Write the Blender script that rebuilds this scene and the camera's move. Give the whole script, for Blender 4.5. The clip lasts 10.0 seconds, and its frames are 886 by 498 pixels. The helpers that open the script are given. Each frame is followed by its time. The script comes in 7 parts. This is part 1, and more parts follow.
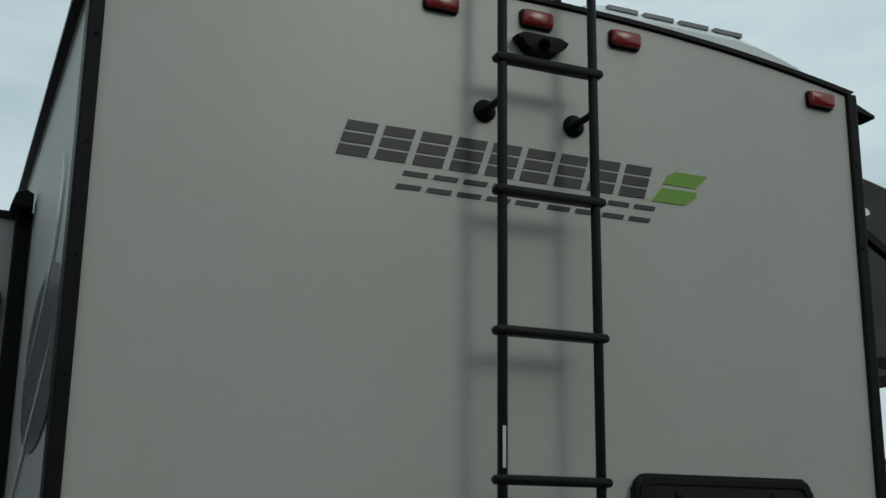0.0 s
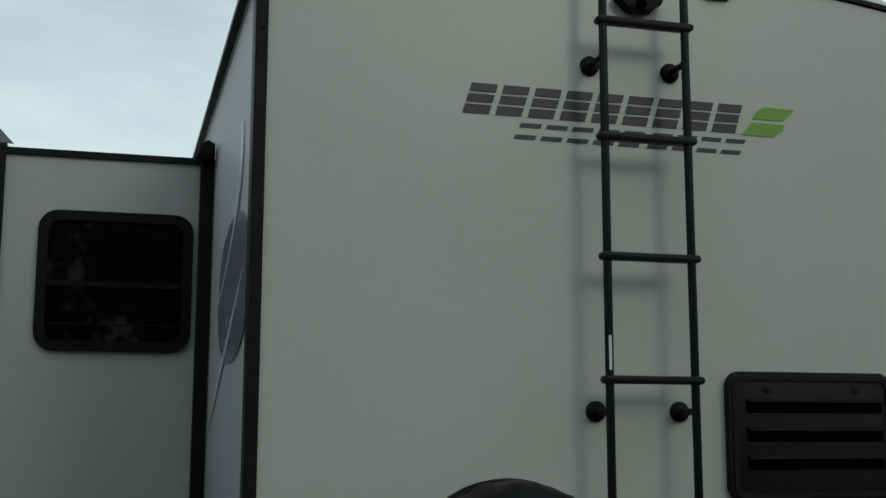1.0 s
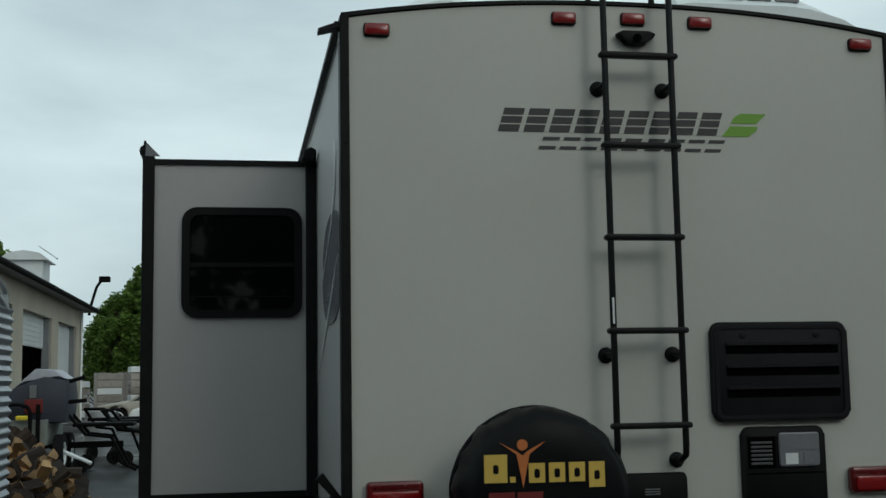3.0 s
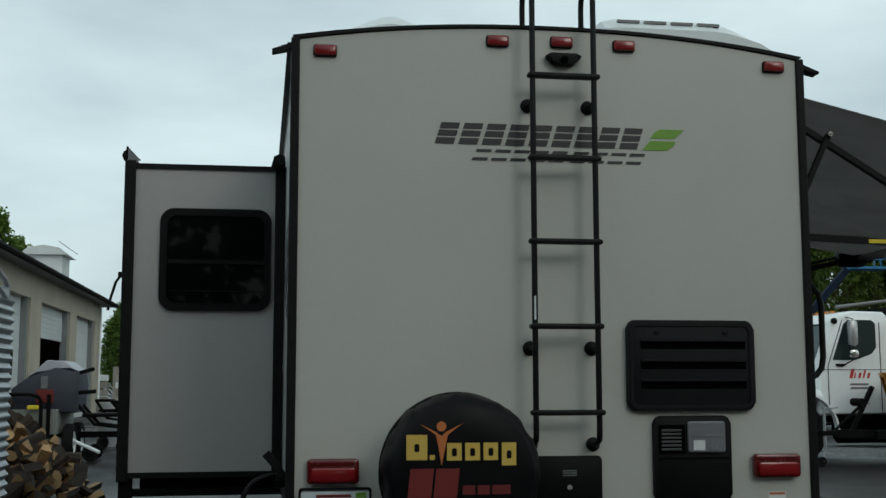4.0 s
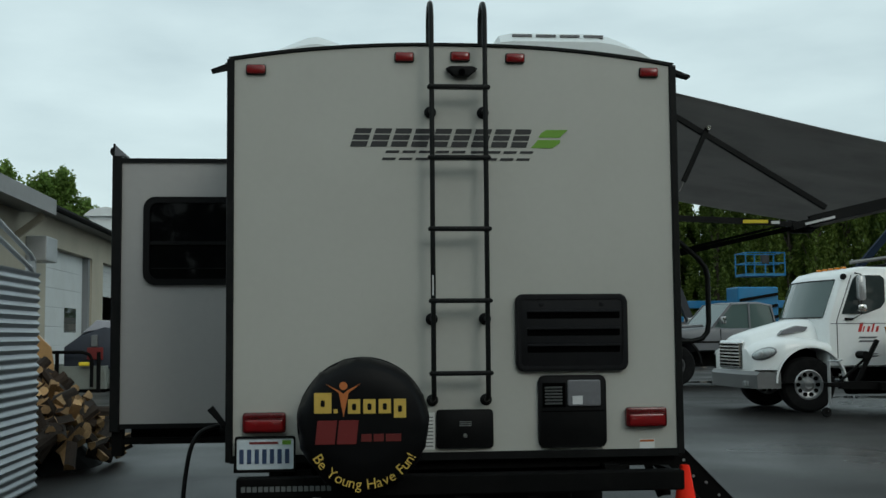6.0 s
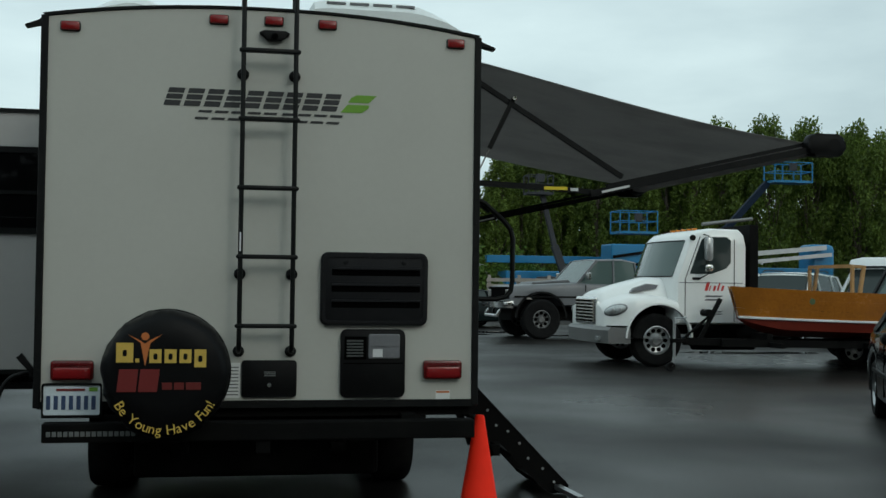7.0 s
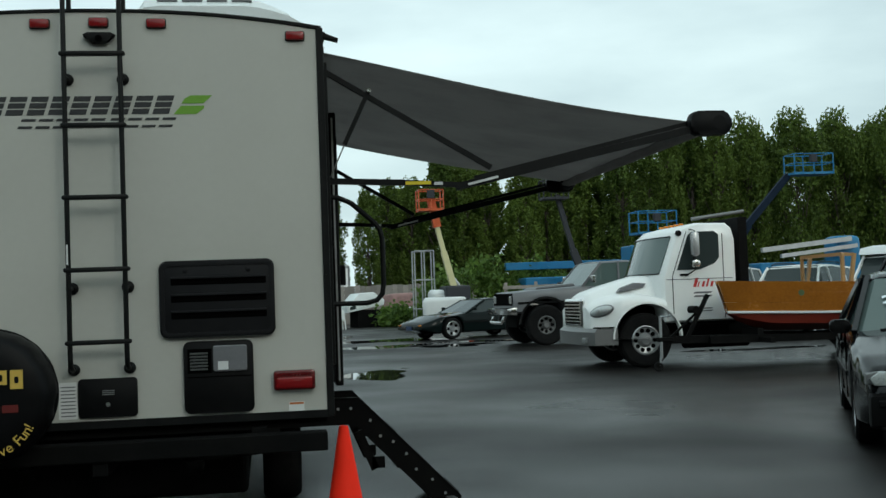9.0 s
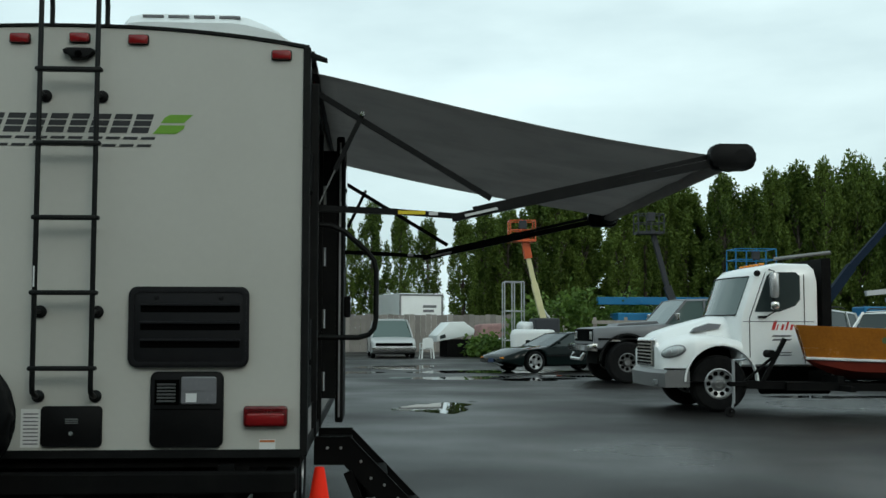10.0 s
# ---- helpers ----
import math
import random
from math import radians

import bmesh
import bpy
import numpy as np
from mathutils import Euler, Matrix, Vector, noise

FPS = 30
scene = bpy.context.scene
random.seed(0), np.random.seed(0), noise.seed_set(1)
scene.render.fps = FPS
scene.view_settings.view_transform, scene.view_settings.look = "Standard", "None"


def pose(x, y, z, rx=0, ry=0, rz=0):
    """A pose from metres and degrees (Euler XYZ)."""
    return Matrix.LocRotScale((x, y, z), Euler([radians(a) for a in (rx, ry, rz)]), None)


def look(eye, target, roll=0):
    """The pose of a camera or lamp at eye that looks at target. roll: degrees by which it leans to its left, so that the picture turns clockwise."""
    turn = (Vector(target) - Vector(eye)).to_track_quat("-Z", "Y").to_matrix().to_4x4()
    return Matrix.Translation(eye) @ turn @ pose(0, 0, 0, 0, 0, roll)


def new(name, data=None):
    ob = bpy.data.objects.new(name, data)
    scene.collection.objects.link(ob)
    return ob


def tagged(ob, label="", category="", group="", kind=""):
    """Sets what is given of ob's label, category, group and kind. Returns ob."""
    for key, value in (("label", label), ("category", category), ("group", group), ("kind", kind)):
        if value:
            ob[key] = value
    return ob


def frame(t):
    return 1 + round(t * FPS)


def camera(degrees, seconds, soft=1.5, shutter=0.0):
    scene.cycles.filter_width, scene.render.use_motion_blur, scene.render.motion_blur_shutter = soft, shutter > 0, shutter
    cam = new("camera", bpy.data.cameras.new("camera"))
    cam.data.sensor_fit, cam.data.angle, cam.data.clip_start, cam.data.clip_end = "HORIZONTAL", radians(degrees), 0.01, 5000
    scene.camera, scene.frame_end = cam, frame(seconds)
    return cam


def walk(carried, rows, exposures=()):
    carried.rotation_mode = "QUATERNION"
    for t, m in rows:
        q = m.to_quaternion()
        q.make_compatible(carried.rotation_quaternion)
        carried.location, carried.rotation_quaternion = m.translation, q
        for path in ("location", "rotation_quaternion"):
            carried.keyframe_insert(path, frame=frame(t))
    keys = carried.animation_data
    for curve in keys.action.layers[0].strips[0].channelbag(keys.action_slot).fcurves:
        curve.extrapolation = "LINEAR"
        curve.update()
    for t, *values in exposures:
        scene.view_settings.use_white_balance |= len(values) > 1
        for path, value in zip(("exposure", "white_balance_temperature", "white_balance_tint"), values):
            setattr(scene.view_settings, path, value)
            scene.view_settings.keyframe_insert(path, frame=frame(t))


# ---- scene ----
cam = camera(42.0, 10.0)
PATH = [
    (0, (-1.466, -2.767, 1.378), (-0.692, -0.989, 1.866), 0.7),
    (0.5, (-1.481, -3.071, 1.355), (-0.854, -1.214, 1.754), 2.4),
    (1, (-1.586, -3.383, 1.382), (-1.052, -1.48, 1.687), 0.1),
    (1.5, (-1.657, -3.685, 1.367), (-1.269, -1.758, 1.735), 0.9),
    (2, (-1.68, -4.003, 1.41), (-1.266, -2.074, 1.737), 0.5),
    (2.5, (-1.711, -4.321, 1.319), (-1.297, -2.378, 1.551), -0.3),
    (2.7, (-1.69, -4.424, 1.332), (-1.301, -2.476, 1.557), -0.7),
    (3.8, (-1.396, -5.022, 1.295), (-1.113, -3.058, 1.549), -0.8),
    (4, (-1.34, -5.121, 1.278), (-1.032, -3.158, 1.508), -0.1),
    (4.5, (-1.224, -5.419, 1.288), (-0.906, -3.453, 1.472), -0.3),
    (5, (-0.979, -5.624, 1.297), (-0.726, -3.648, 1.477), 1.7),
    (5.2, (-0.897, -5.714, 1.299), (-0.688, -3.731, 1.457), 0.9),
    (6.3, (-0.553, -6.339, 1.358), (-0.341, -4.355, 1.5), -1.2),
    (6.5, (-0.456, -6.427, 1.357), (-0.196, -4.448, 1.482), -2.6),
    (7, (-0.243, -6.555, 1.384), (0.134, -4.591, 1.446), 0.7),
    (7.5, (-0.047, -6.676, 1.353), (0.474, -4.748, 1.466), -0.5),
    (8, (0.218, -6.574, 1.381), (0.713, -4.641, 1.511), 0.3),
    (8.5, (0.569, -6.528, 1.341), (0.955, -4.571, 1.485), 1.2),
    (9, (0.874, -6.374, 1.313), (1.18, -4.399, 1.397), -2.1),
    (9.5, (1.174, -6.184, 1.378), (1.419, -4.203, 1.506), 2.5),
    (10, (1.55, -6.054, 1.347), (1.675, -4.063, 1.485), 0.1),
]
walk(cam, [(t, look(e, g, r)) for t, e, g, r in PATH],
     [(0.0, -0.18, 6500, 4.5), (1.4, 0.02, 6500, 4.5), (2.5, -0.12, 6500, 4.0), (4.0, -0.05, 6500, 3.5), (6.5, 0.0, 6500, 2.0), (8.2, 0.2, 6500, 0.0), (10.0, 0.25, 6500, 0.0)])

# ---- world, sun, exposure ----
world = bpy.data.worlds.new("overcast_sky")
scene.world = world
world.use_nodes = True
wn, wl = world.node_tree.nodes, world.node_tree.links
wbg = wn["Background"]
sky = wn.new("ShaderNodeTexSky")
sky.sky_type, sky.sun_disc = "NISHITA", False
sky.sun_elevation, sky.sun_rotation = radians(29), radians(157)
sky.air_density, sky.dust_density, sky.ozone_density = 1.0, 3.0, 1.0
# a closed cloud deck: nearly white, softly mottled, covering most of the clear sky
tco = wn.new("ShaderNodeTexCoord")
tmap = wn.new("ShaderNodeMapping")
tmap.inputs["Scale"].default_value = (1.0, 1.0, 3.2)
cloud = wn.new("ShaderNodeTexNoise")
cloud.inputs["Scale"].default_value = 2.6
cloud.inputs["Detail"].default_value = 7
cloud.inputs["Roughness"].default_value = 0.5
cramp = wn.new("ShaderNodeValToRGB")
cramp.color_ramp.elements[0].position, cramp.color_ramp.elements[0].color = 0.3, (4.2, 5.1, 5.6, 1)
cramp.color_ramp.elements[1].position, cramp.color_ramp.elements[1].color = 0.66, (6.8, 7.9, 8.3, 1)
deck = wn.new("ShaderNodeMix")
deck.data_type = "RGBA"
deck.inputs["Factor"].default_value = 0.88
wl.new(tco.outputs["Generated"], tmap.inputs["Vector"])
wl.new(tmap.outputs["Vector"], cloud.inputs["Vector"])
wl.new(cloud.outputs["Fac"], cramp.inputs["Fac"])
wl.new(sky.outputs["Color"], deck.inputs["A"])
wl.new(cramp.outputs["Color"], deck.inputs["B"])
wl.new(deck.outputs["Result"], wbg.inputs["Color"])
wbg.inputs["Strength"].default_value = 0.12

sun = new("sun", bpy.data.lights.new("sun", "SUN"))
sun.data.energy, sun.data.angle, sun.data.color = 0.33, radians(16), (1.0, 0.985, 0.96)
sun.matrix_world = look((4.2, -10, 6.0), (0, 0, 0))


# ---- building blocks ----
def part(name, bm, material, parent=None, label="", smooth=0.0):
    """Links a bmesh as one mesh object under a thing."""
    me = bpy.data.meshes.new(name)
    bmesh.ops.recalc_face_normals(bm, faces=bm.faces[:])
    if smooth:
        for f in bm.faces:
            f.smooth = True
        for e in bm.edges:
            if len(e.link_faces) == 2 and e.calc_face_angle(0) > radians(smooth):
                e.smooth = False
    bm.to_mesh(me)
    bm.free()
    me.materials.append(material)
    ob = new(name, me)
    if parent is not None:
        ob.parent = parent
    if label:
        ob["label"] = label
    return ob


def thing(name, label, category, group="", kind="", at=None):
    ob = new(name)
    ob.empty_display_size = 0.2
    if at is not None:
        ob.matrix_basis = at
    return tagged(ob, label, category, group, kind)


def box(x0, x1, y0, y1, z0, z1, bev=0.0, seg=2, bm=None):
    bm = bm or bmesh.new()
    made = bmesh.ops.create_cube(bm, size=1, matrix=Matrix.LocRotScale(((x0 + x1) / 2, (y0 + y1) / 2, (z0 + z1) / 2), None, (abs(x1 - x0), abs(y1 - y0), abs(z1 - z0))))
    if bev:
        vs = set(made["verts"])
        es = [e for e in bm.edges if e.verts[0] in vs and e.verts[1] in vs]
        bmesh.ops.bevel(bm, geom=es, offset=bev, segments=seg, affect="EDGES", profile=0.5)
    return bm


def prism(pts, y0, y1, bm=None, bev=0.0, axis="y", seg=2):
    """A closed outline of (a, b) pairs pushed from y0 to y1 along an axis. axis y: (x, z); x: (y, z); z: (x, y)."""
    bm = bm or bmesh.new()
    put = {"y": lambda a, b, c: (a, c, b), "x": lambda a, b, c: (c, a, b), "z": lambda a, b, c: (a, b, c)}[axis]
    va = [bm.verts.new(put(a, b, y0)) for a, b in pts]
    vb = [bm.verts.new(put(a, b, y1)) for a, b in pts]
    n = len(pts)
    fs = [bm.faces.new(va), bm.faces.new(vb[::-1])]
    for i in range(n):
        bm.faces.new((va[i], vb[i], vb[(i + 1) % n], va[(i + 1) % n]))
    if bev:
        es = set()
        for f in fs:
            es.update(f.edges)
        bmesh.ops.bevel(bm, geom=list(es), offset=bev, segments=seg, affect="EDGES", profile=0.5)
    return bm


def rrect(x0, x1, z0, z1, r, n=5):
    """The outline of a rectangle with rounded corners."""
    out = []
    for cx, cz, a0 in ((x1 - r, z1 - r, 0), (x0 + r, z1 - r, 90), (x0 + r, z0 + r, 180), (x1 - r, z0 + r, 270)):
        for i in range(n + 1):
            a = radians(a0 + 90 * i / n)
            out.append((cx + r * math.cos(a), cz + r * math.sin(a)))
    return out


def ring(outer, inner, y0, y1, axis="y"):
    """A frame between two outlines with as many points each."""
    bm = bmesh.new()
    put = {"y": lambda a, b, c: (a, c, b), "x": lambda a, b, c: (c, a, b), "z": lambda a, b, c: (a, b, c)}[axis]
    loops = [[bm.verts.new(put(a, b, c)) for a, b in pts] for pts, c in ((outer, y0), (inner, y0), (inner, y1), (outer, y1))]
    n = len(outer)
    for k in range(4):
        a, b = loops[k], loops[(k + 1) % 4]
        for i in range(n):
            bm.faces.new((a[i], a[(i + 1) % n], b[(i + 1) % n], b[i]))
    return bm


def tube(path, r, sides=10, bm=None, cap=True, radii=None):
    """A round bar along a path of points."""
    bm = bm or bmesh.new()
    pts = [Vector(p) for p in path]
    rows = []
    side = None
    for i, p in enumerate(pts):
        d = (pts[min(i + 1, len(pts) - 1)] - pts[max(i - 1, 0)]).normalized()
        if side is None:
            side = d.cross(Vector((0, 0, 1)) if abs(d.z) < 0.9 else Vector((1, 0, 0))).normalized()
        side = (side - d * side.dot(d)).normalized()
        up = d.cross(side)
        rr = radii[i] if radii else r
        rows.append([bm.verts.new(p + (side * math.cos(a) + up * math.sin(a)) * rr) for a in (2 * math.pi * k / sides for k in range(sides))])
    for a, b in zip(rows, rows[1:]):
        for k in range(sides):
            bm.faces.new((a[k], a[(k + 1) % sides], b[(k + 1) % sides], b[k]))
    if cap:
        bm.faces.new(rows[0][::-1])
        bm.faces.new(rows[-1])
    return bm


def bar(p, q, w, h, bm=None):
    """A flat bar of w x h between two points."""
    bm = bm or bmesh.new()
    p, q = Vector(p), Vector(q)
    d = (q - p).normalized()
    s = d.cross(Vector((0, 0, 1)) if abs(d.z) < 0.95 else Vector((0, 1, 0))).normalized()
    u = s.cross(d)
    a = [bm.verts.new(p + s * i * w / 2 + u * j * h / 2) for i, j in ((-1, -1), (1, -1), (1, 1), (-1, 1))]
    b = [bm.verts.new(q + s * i * w / 2 + u * j * h / 2) for i, j in ((-1, -1), (1, -1), (1, 1), (-1, 1))]
    bm.faces.new(a[::-1]), bm.faces.new(b)
    for i in range(4):
        bm.faces.new((a[i], a[(i + 1) % 4], b[(i + 1) % 4], b[i]))
    return bm


def lathe(profile, centre, axis="y", n=32, bm=None, cap=True):
    """A profile of (radius, along) pairs turned about an axis through centre."""
    bm = bm or bmesh.new()
    c = Vector(centre)
    rows = []
    for r, h in profile:
        row = []
        for k in range(n):
            a = 2 * math.pi * k / n
            p, q = r * math.cos(a), r * math.sin(a)
            v = {"y": (p, h, q), "x": (h, p, q), "z": (p, q, h)}[axis]
            row.append(bm.verts.new(c + Vector(v)))
        rows.append(row)
    for a, b in zip(rows, rows[1:]):
        for k in range(n):
            bm.faces.new((a[k], a[(k + 1) % n], b[(k + 1) % n], b[k]))
    for row in (rows[0], rows[-1]) if cap else ():
        if (row[0].co - row[n // 2].co).length > 1e-5:
            bm.faces.new(row)
    bmesh.ops.remove_doubles(bm, verts=bm.verts[:], dist=1e-6)
    return bm


def grid_shell(sections, closed=True, cap=True, bm=None):
    """Skins a list of sections, each a list of as many points."""
    bm = bm or bmesh.new()
    rows = [[bm.verts.new(p) for p in s] for s in sections]
    n = len(rows[0])
    for a, b in zip(rows, rows[1:]):
        for k in range(n if closed else n - 1):
            bm.faces.new((a[k], a[(k + 1) % n], b[(k + 1) % n], b[k]))
    if cap and closed:
        bm.faces.new(rows[0][::-1])
        bm.faces.new(rows[-1])
    return bm


# ---- materials ----
def mat(name, color, rough=0.5, metal=0.0, vary=0.12, scale=3.0, fine=60.0, bump=0.0, bump_scale=80.0, dirt=None, dirt_amount=0.0,
        dirt_scale=1.2, rough_vary=0.1, coat=0.0, per_piece=0.0, spec=0.4):
    m = bpy.data.materials.new(name)
    m.use_nodes = True
    n, l = m.node_tree.nodes, m.node_tree.links
    b = n["Principled BSDF"]
    b.inputs["Metallic"].default_value = metal
    b.inputs["Coat Weight"].default_value = coat
    b.inputs["Coat Roughness"].default_value = 0.05
    b.inputs["Specular IOR Level"].default_value = spec
    co = n.new("ShaderNodeTexCoord")
    big, small = n.new("ShaderNodeTexNoise"), n.new("ShaderNodeTexNoise")
    for t, s in ((big, scale), (small, fine)):
        t.inputs["Scale"].default_value = s
        t.inputs["Detail"].default_value = 5
        l.new(co.outputs["Object"], t.inputs["Vector"])
    mean = n.new("ShaderNodeMath")
    mean.operation = "MULTIPLY_ADD"
    l.new(small.outputs["Fac"], mean.inputs[0])
    mean.inputs[1].default_value = 0.45
    half = n.new("ShaderNodeMath")
    half.operation = "MULTIPLY"
    half.inputs[1].default_value = 0.55
    l.new(big.outputs["Fac"], half.inputs[0])
    l.new(half.outputs[0], mean.inputs[2])
    fac = mean.outputs[0]
    if per_piece:
        info = n.new("ShaderNodeObjectInfo")
        add = n.new("ShaderNodeMath")
        add.operation = "MULTIPLY_ADD"
        add.inputs[1].default_value = per_piece
        l.new(info.outputs["Random"], add.inputs[0])
        sub = n.new("ShaderNodeMath")
        sub.operation = "SUBTRACT"
        sub.inputs[1].default_value = per_piece / 2
        l.new(fac, sub.inputs[0])
        l.new(sub.outputs[0], add.inputs[2])
        fac = add.outputs[0]
    ramp = n.new("ShaderNodeValToRGB")
    ramp.color_ramp.elements[0].position, ramp.color_ramp.elements[1].position = 0.25, 0.75
    ramp.color_ramp.elements[0].color = (*[c * (1 - vary) for c in color], 1)
    ramp.color_ramp.elements[1].color = (*[min(1, c * (1 + vary)) for c in color], 1)
    l.new(fac, ramp.inputs["Fac"])
    out = ramp.outputs["Color"]
    if dirt:
        dn = n.new("ShaderNodeTexNoise")
        dn.inputs["Scale"].default_value, dn.inputs["Detail"].default_value, dn.inputs["Roughness"].default_value = dirt_scale, 8, 0.65
        l.new(co.outputs["Object"], dn.inputs["Vector"])
        dr = n.new("ShaderNodeMapRange")
        dr.inputs["From Min"].default_value, dr.inputs["From Max"].default_value = 0.45, 0.75
        dr.inputs["To Max"].default_value = dirt_amount
        l.new(dn.outputs["Fac"], dr.inputs["Value"])
        mx = n.new("ShaderNodeMix")
        mx.data_type = "RGBA"
        l.new(dr.outputs["Result"], mx.inputs["Factor"])
        l.new(out, mx.inputs["A"])
        mx.inputs["B"].default_value = (*dirt, 1)
        out = mx.outputs["Result"]
    l.new(out, b.inputs["Base Color"])
    rr = n.new("ShaderNodeMapRange")
    rr.inputs["To Min"].default_value, rr.inputs["To Max"].default_value = max(0.02, rough - rough_vary), min(1, rough + rough_vary)
    l.new(fac, rr.inputs["Value"])
    l.new(rr.outputs["Result"], b.inputs["Roughness"])
    if bump:
        bn, bt = n.new("ShaderNodeBump"), n.new("ShaderNodeTexNoise")
        bt.inputs["Scale"].default_value, bt.inputs["Detail"].default_value = bump_scale, 6
        l.new(co.outputs["Object"], bt.inputs["Vector"])
        bn.inputs["Strength"].default_value, bn.inputs["Distance"].default_value = bump, 0.01
        l.new(bt.outputs["Fac"], bn.inputs["Height"])
        l.new(bn.outputs["Normal"], b.inputs["Normal"])
    return m


def glass_mat(name, tint, rough=0.02, alpha=1.0):
    m = bpy.data.materials.new(name)
    m.use_nodes = True
    b = m.node_tree.nodes["Principled BSDF"]
    b.inputs["Base Color"].default_value = (*tint, 1)
    b.inputs["Roughness"].default_value = rough
    b.inputs["Transmission Weight"].default_value = alpha
    b.inputs["IOR"].default_value = 1.45
    return m

# ---- ground ----
def wet_asphalt():
    m = bpy.data.materials.new("wet_asphalt")
    m.use_nodes = True
    n, l = m.node_tree.nodes, m.node_tree.links
    b = n["Principled BSDF"]
    co = n.new("ShaderNodeTexCoord")
    def noise_node(scale, detail=6, rough=0.55):
        t = n.new("ShaderNodeTexNoise")
        t.inputs["Scale"].default_value, t.inputs["Detail"].default_value, t.inputs["Roughness"].default_value = scale, detail, rough
        l.new(co.outputs["Object"], t.inputs["Vector"])
        return t.outputs["Fac"]
    def rng(src, a, b2, c, d):
        r = n.new("ShaderNodeMapRange")
        r.inputs["From Min"].default_value, r.inputs["From Max"].default_value, r.inputs["To Min"].default_value, r.inputs["To Max"].default_value = a, b2, c, d
        l.new(src, r.inputs["Value"])
        return r.outputs["Result"]
    patch, film, grain, stone = noise_node(0.13), noise_node(0.24, 3, 0.45), noise_node(55, 4), noise_node(190, 2)
    ramp = n.new("ShaderNodeValToRGB")
    ramp.color_ramp.elements[0].position, ramp.color_ramp.elements[0].color = 0.3, (0.0068, 0.0064, 0.0061, 1)
    ramp.color_ramp.elements[1].position, ramp.color_ramp.elements[1].color = 0.7, (0.02, 0.0183, 0.017, 1)
    mix = n.new("ShaderNodeMath")
    mix.operation = "MULTIPLY_ADD"
    mix.inputs[1].default_value = 0.5
    half = n.new("ShaderNodeMath")
    half.operation = "MULTIPLY"
    half.inputs[1].default_value = 0.5
    l.new(patch, half.inputs[0])
    l.new(grain, mix.inputs[0])
    l.new(half.outputs[0], mix.inputs[2])
    l.new(mix.outputs[0], ramp.inputs["Fac"])
    l.new(ramp.outputs["Color"], b.inputs["Base Color"])
    l.new(rng(film, 0.34, 0.64, 0.26, 0.56), b.inputs["Roughness"])
    b.inputs["Specular IOR Level"].default_value = 0.12
    bump = n.new("ShaderNodeBump")
    bump.inputs["Distance"].default_value = 0.004
    l.new(rng(film, 0.4, 0.6, 0.25, 0.7), bump.inputs["Strength"])
    l.new(stone, bump.inputs["Height"])
    l.new(bump.outputs["Normal"], b.inputs["Normal"])
    return m


M_ASPHALT = wet_asphalt()
M_WATER = glass_mat("standing_water", (0.012, 0.013, 0.013), 0.015, 0.0)
bm = bmesh.new()
bmesh.ops.create_grid(bm, x_segments=60, y_segments=60, size=1)
for v in bm.verts:
    v.co.x, v.co.y = math.copysign(abs(v.co.x) ** 3, v.co.x) * 1500, math.copysign(abs(v.co.y) ** 3, v.co.y) * 1500
tagged(part("ground", bm, M_ASPHALT), "dark wet asphalt yard with damp patches", "ground", kind="structure")


def puddle(x, y, rx, ry, seed):
    rr = random.Random(seed)
    ph = [rr.uniform(0, 6.28) for _ in range(5)]
    bm = bmesh.new()
    vs = []
    for k in range(64):
        a = 2 * math.pi * k / 64
        s = 1 + 0.22 * math.sin(2 * a + ph[0]) + 0.17 * math.sin(3 * a + ph[1]) + 0.1 * math.sin(5 * a + ph[2]) + 0.06 * math.sin(9 * a + ph[3]) + 0.04 * math.sin(15 * a + ph[4])
        vs.append(bm.verts.new((rx * s * math.cos(a), ry * s * math.sin(a), 0)))
    bm.faces.new(vs)
    ob = part("puddle", bm, M_WATER)
    ob.location = (x, y, 0.004)
    tagged(ob, "shallow rainwater puddle on asphalt", "puddle", "puddles in the yard", "structure")


for k, (x, y, rx, ry) in enumerate(((2.68, 13.75, 0.72, 1.05), (3.9, 25.6, 1.4, 1.1), (5.9, 24.8, 1.1, 0.9), (4.8, 30.2, 1.6, 1.5), (7.7, 26.8, 1.2, 0.7), (9.8, 24.4, 1.2, 0.6), (2.5, 34.5, 1.6, 1.8), (10.9, 16.6, 1.3, 0.45), (-0.1, 29.4, 1.6, 1.3))):
    puddle(x, y, rx, ry, k)

M_PANEL = mat("fibreglass_beige", (0.475, 0.466, 0.425), 0.32, vary=0.035, scale=1.3, fine=25, bump=0.02, bump_scale=9, dirt=(0.33, 0.31, 0.27), dirt_amount=0.16, dirt_scale=1.6, rough_vary=0.06)
M_SIDE = mat("fibreglass_grey", (0.375, 0.362, 0.35), 0.5, vary=0.04, scale=1.3, fine=25, bump=0.02, bump_scale=9, dirt=(0.3, 0.29, 0.26), dirt_amount=0.10, rough_vary=0.05)
M_TRIM = mat("black_trim_metal", (0.0055, 0.0058, 0.006), 0.5, vary=0.25, scale=6, bump=0.05, bump_scale=120, dirt=(0.03, 0.029, 0.027), dirt_amount=0.2, dirt_scale=7, spec=0.14)
M_BLACK = mat("black_plastic", (0.0045, 0.0045, 0.0048), 0.5, vary=0.2, scale=8, fine=140, bump=0.08, bump_scale=300, dirt=(0.016, 0.016, 0.015), dirt_amount=0.2, dirt_scale=9, spec=0.12)
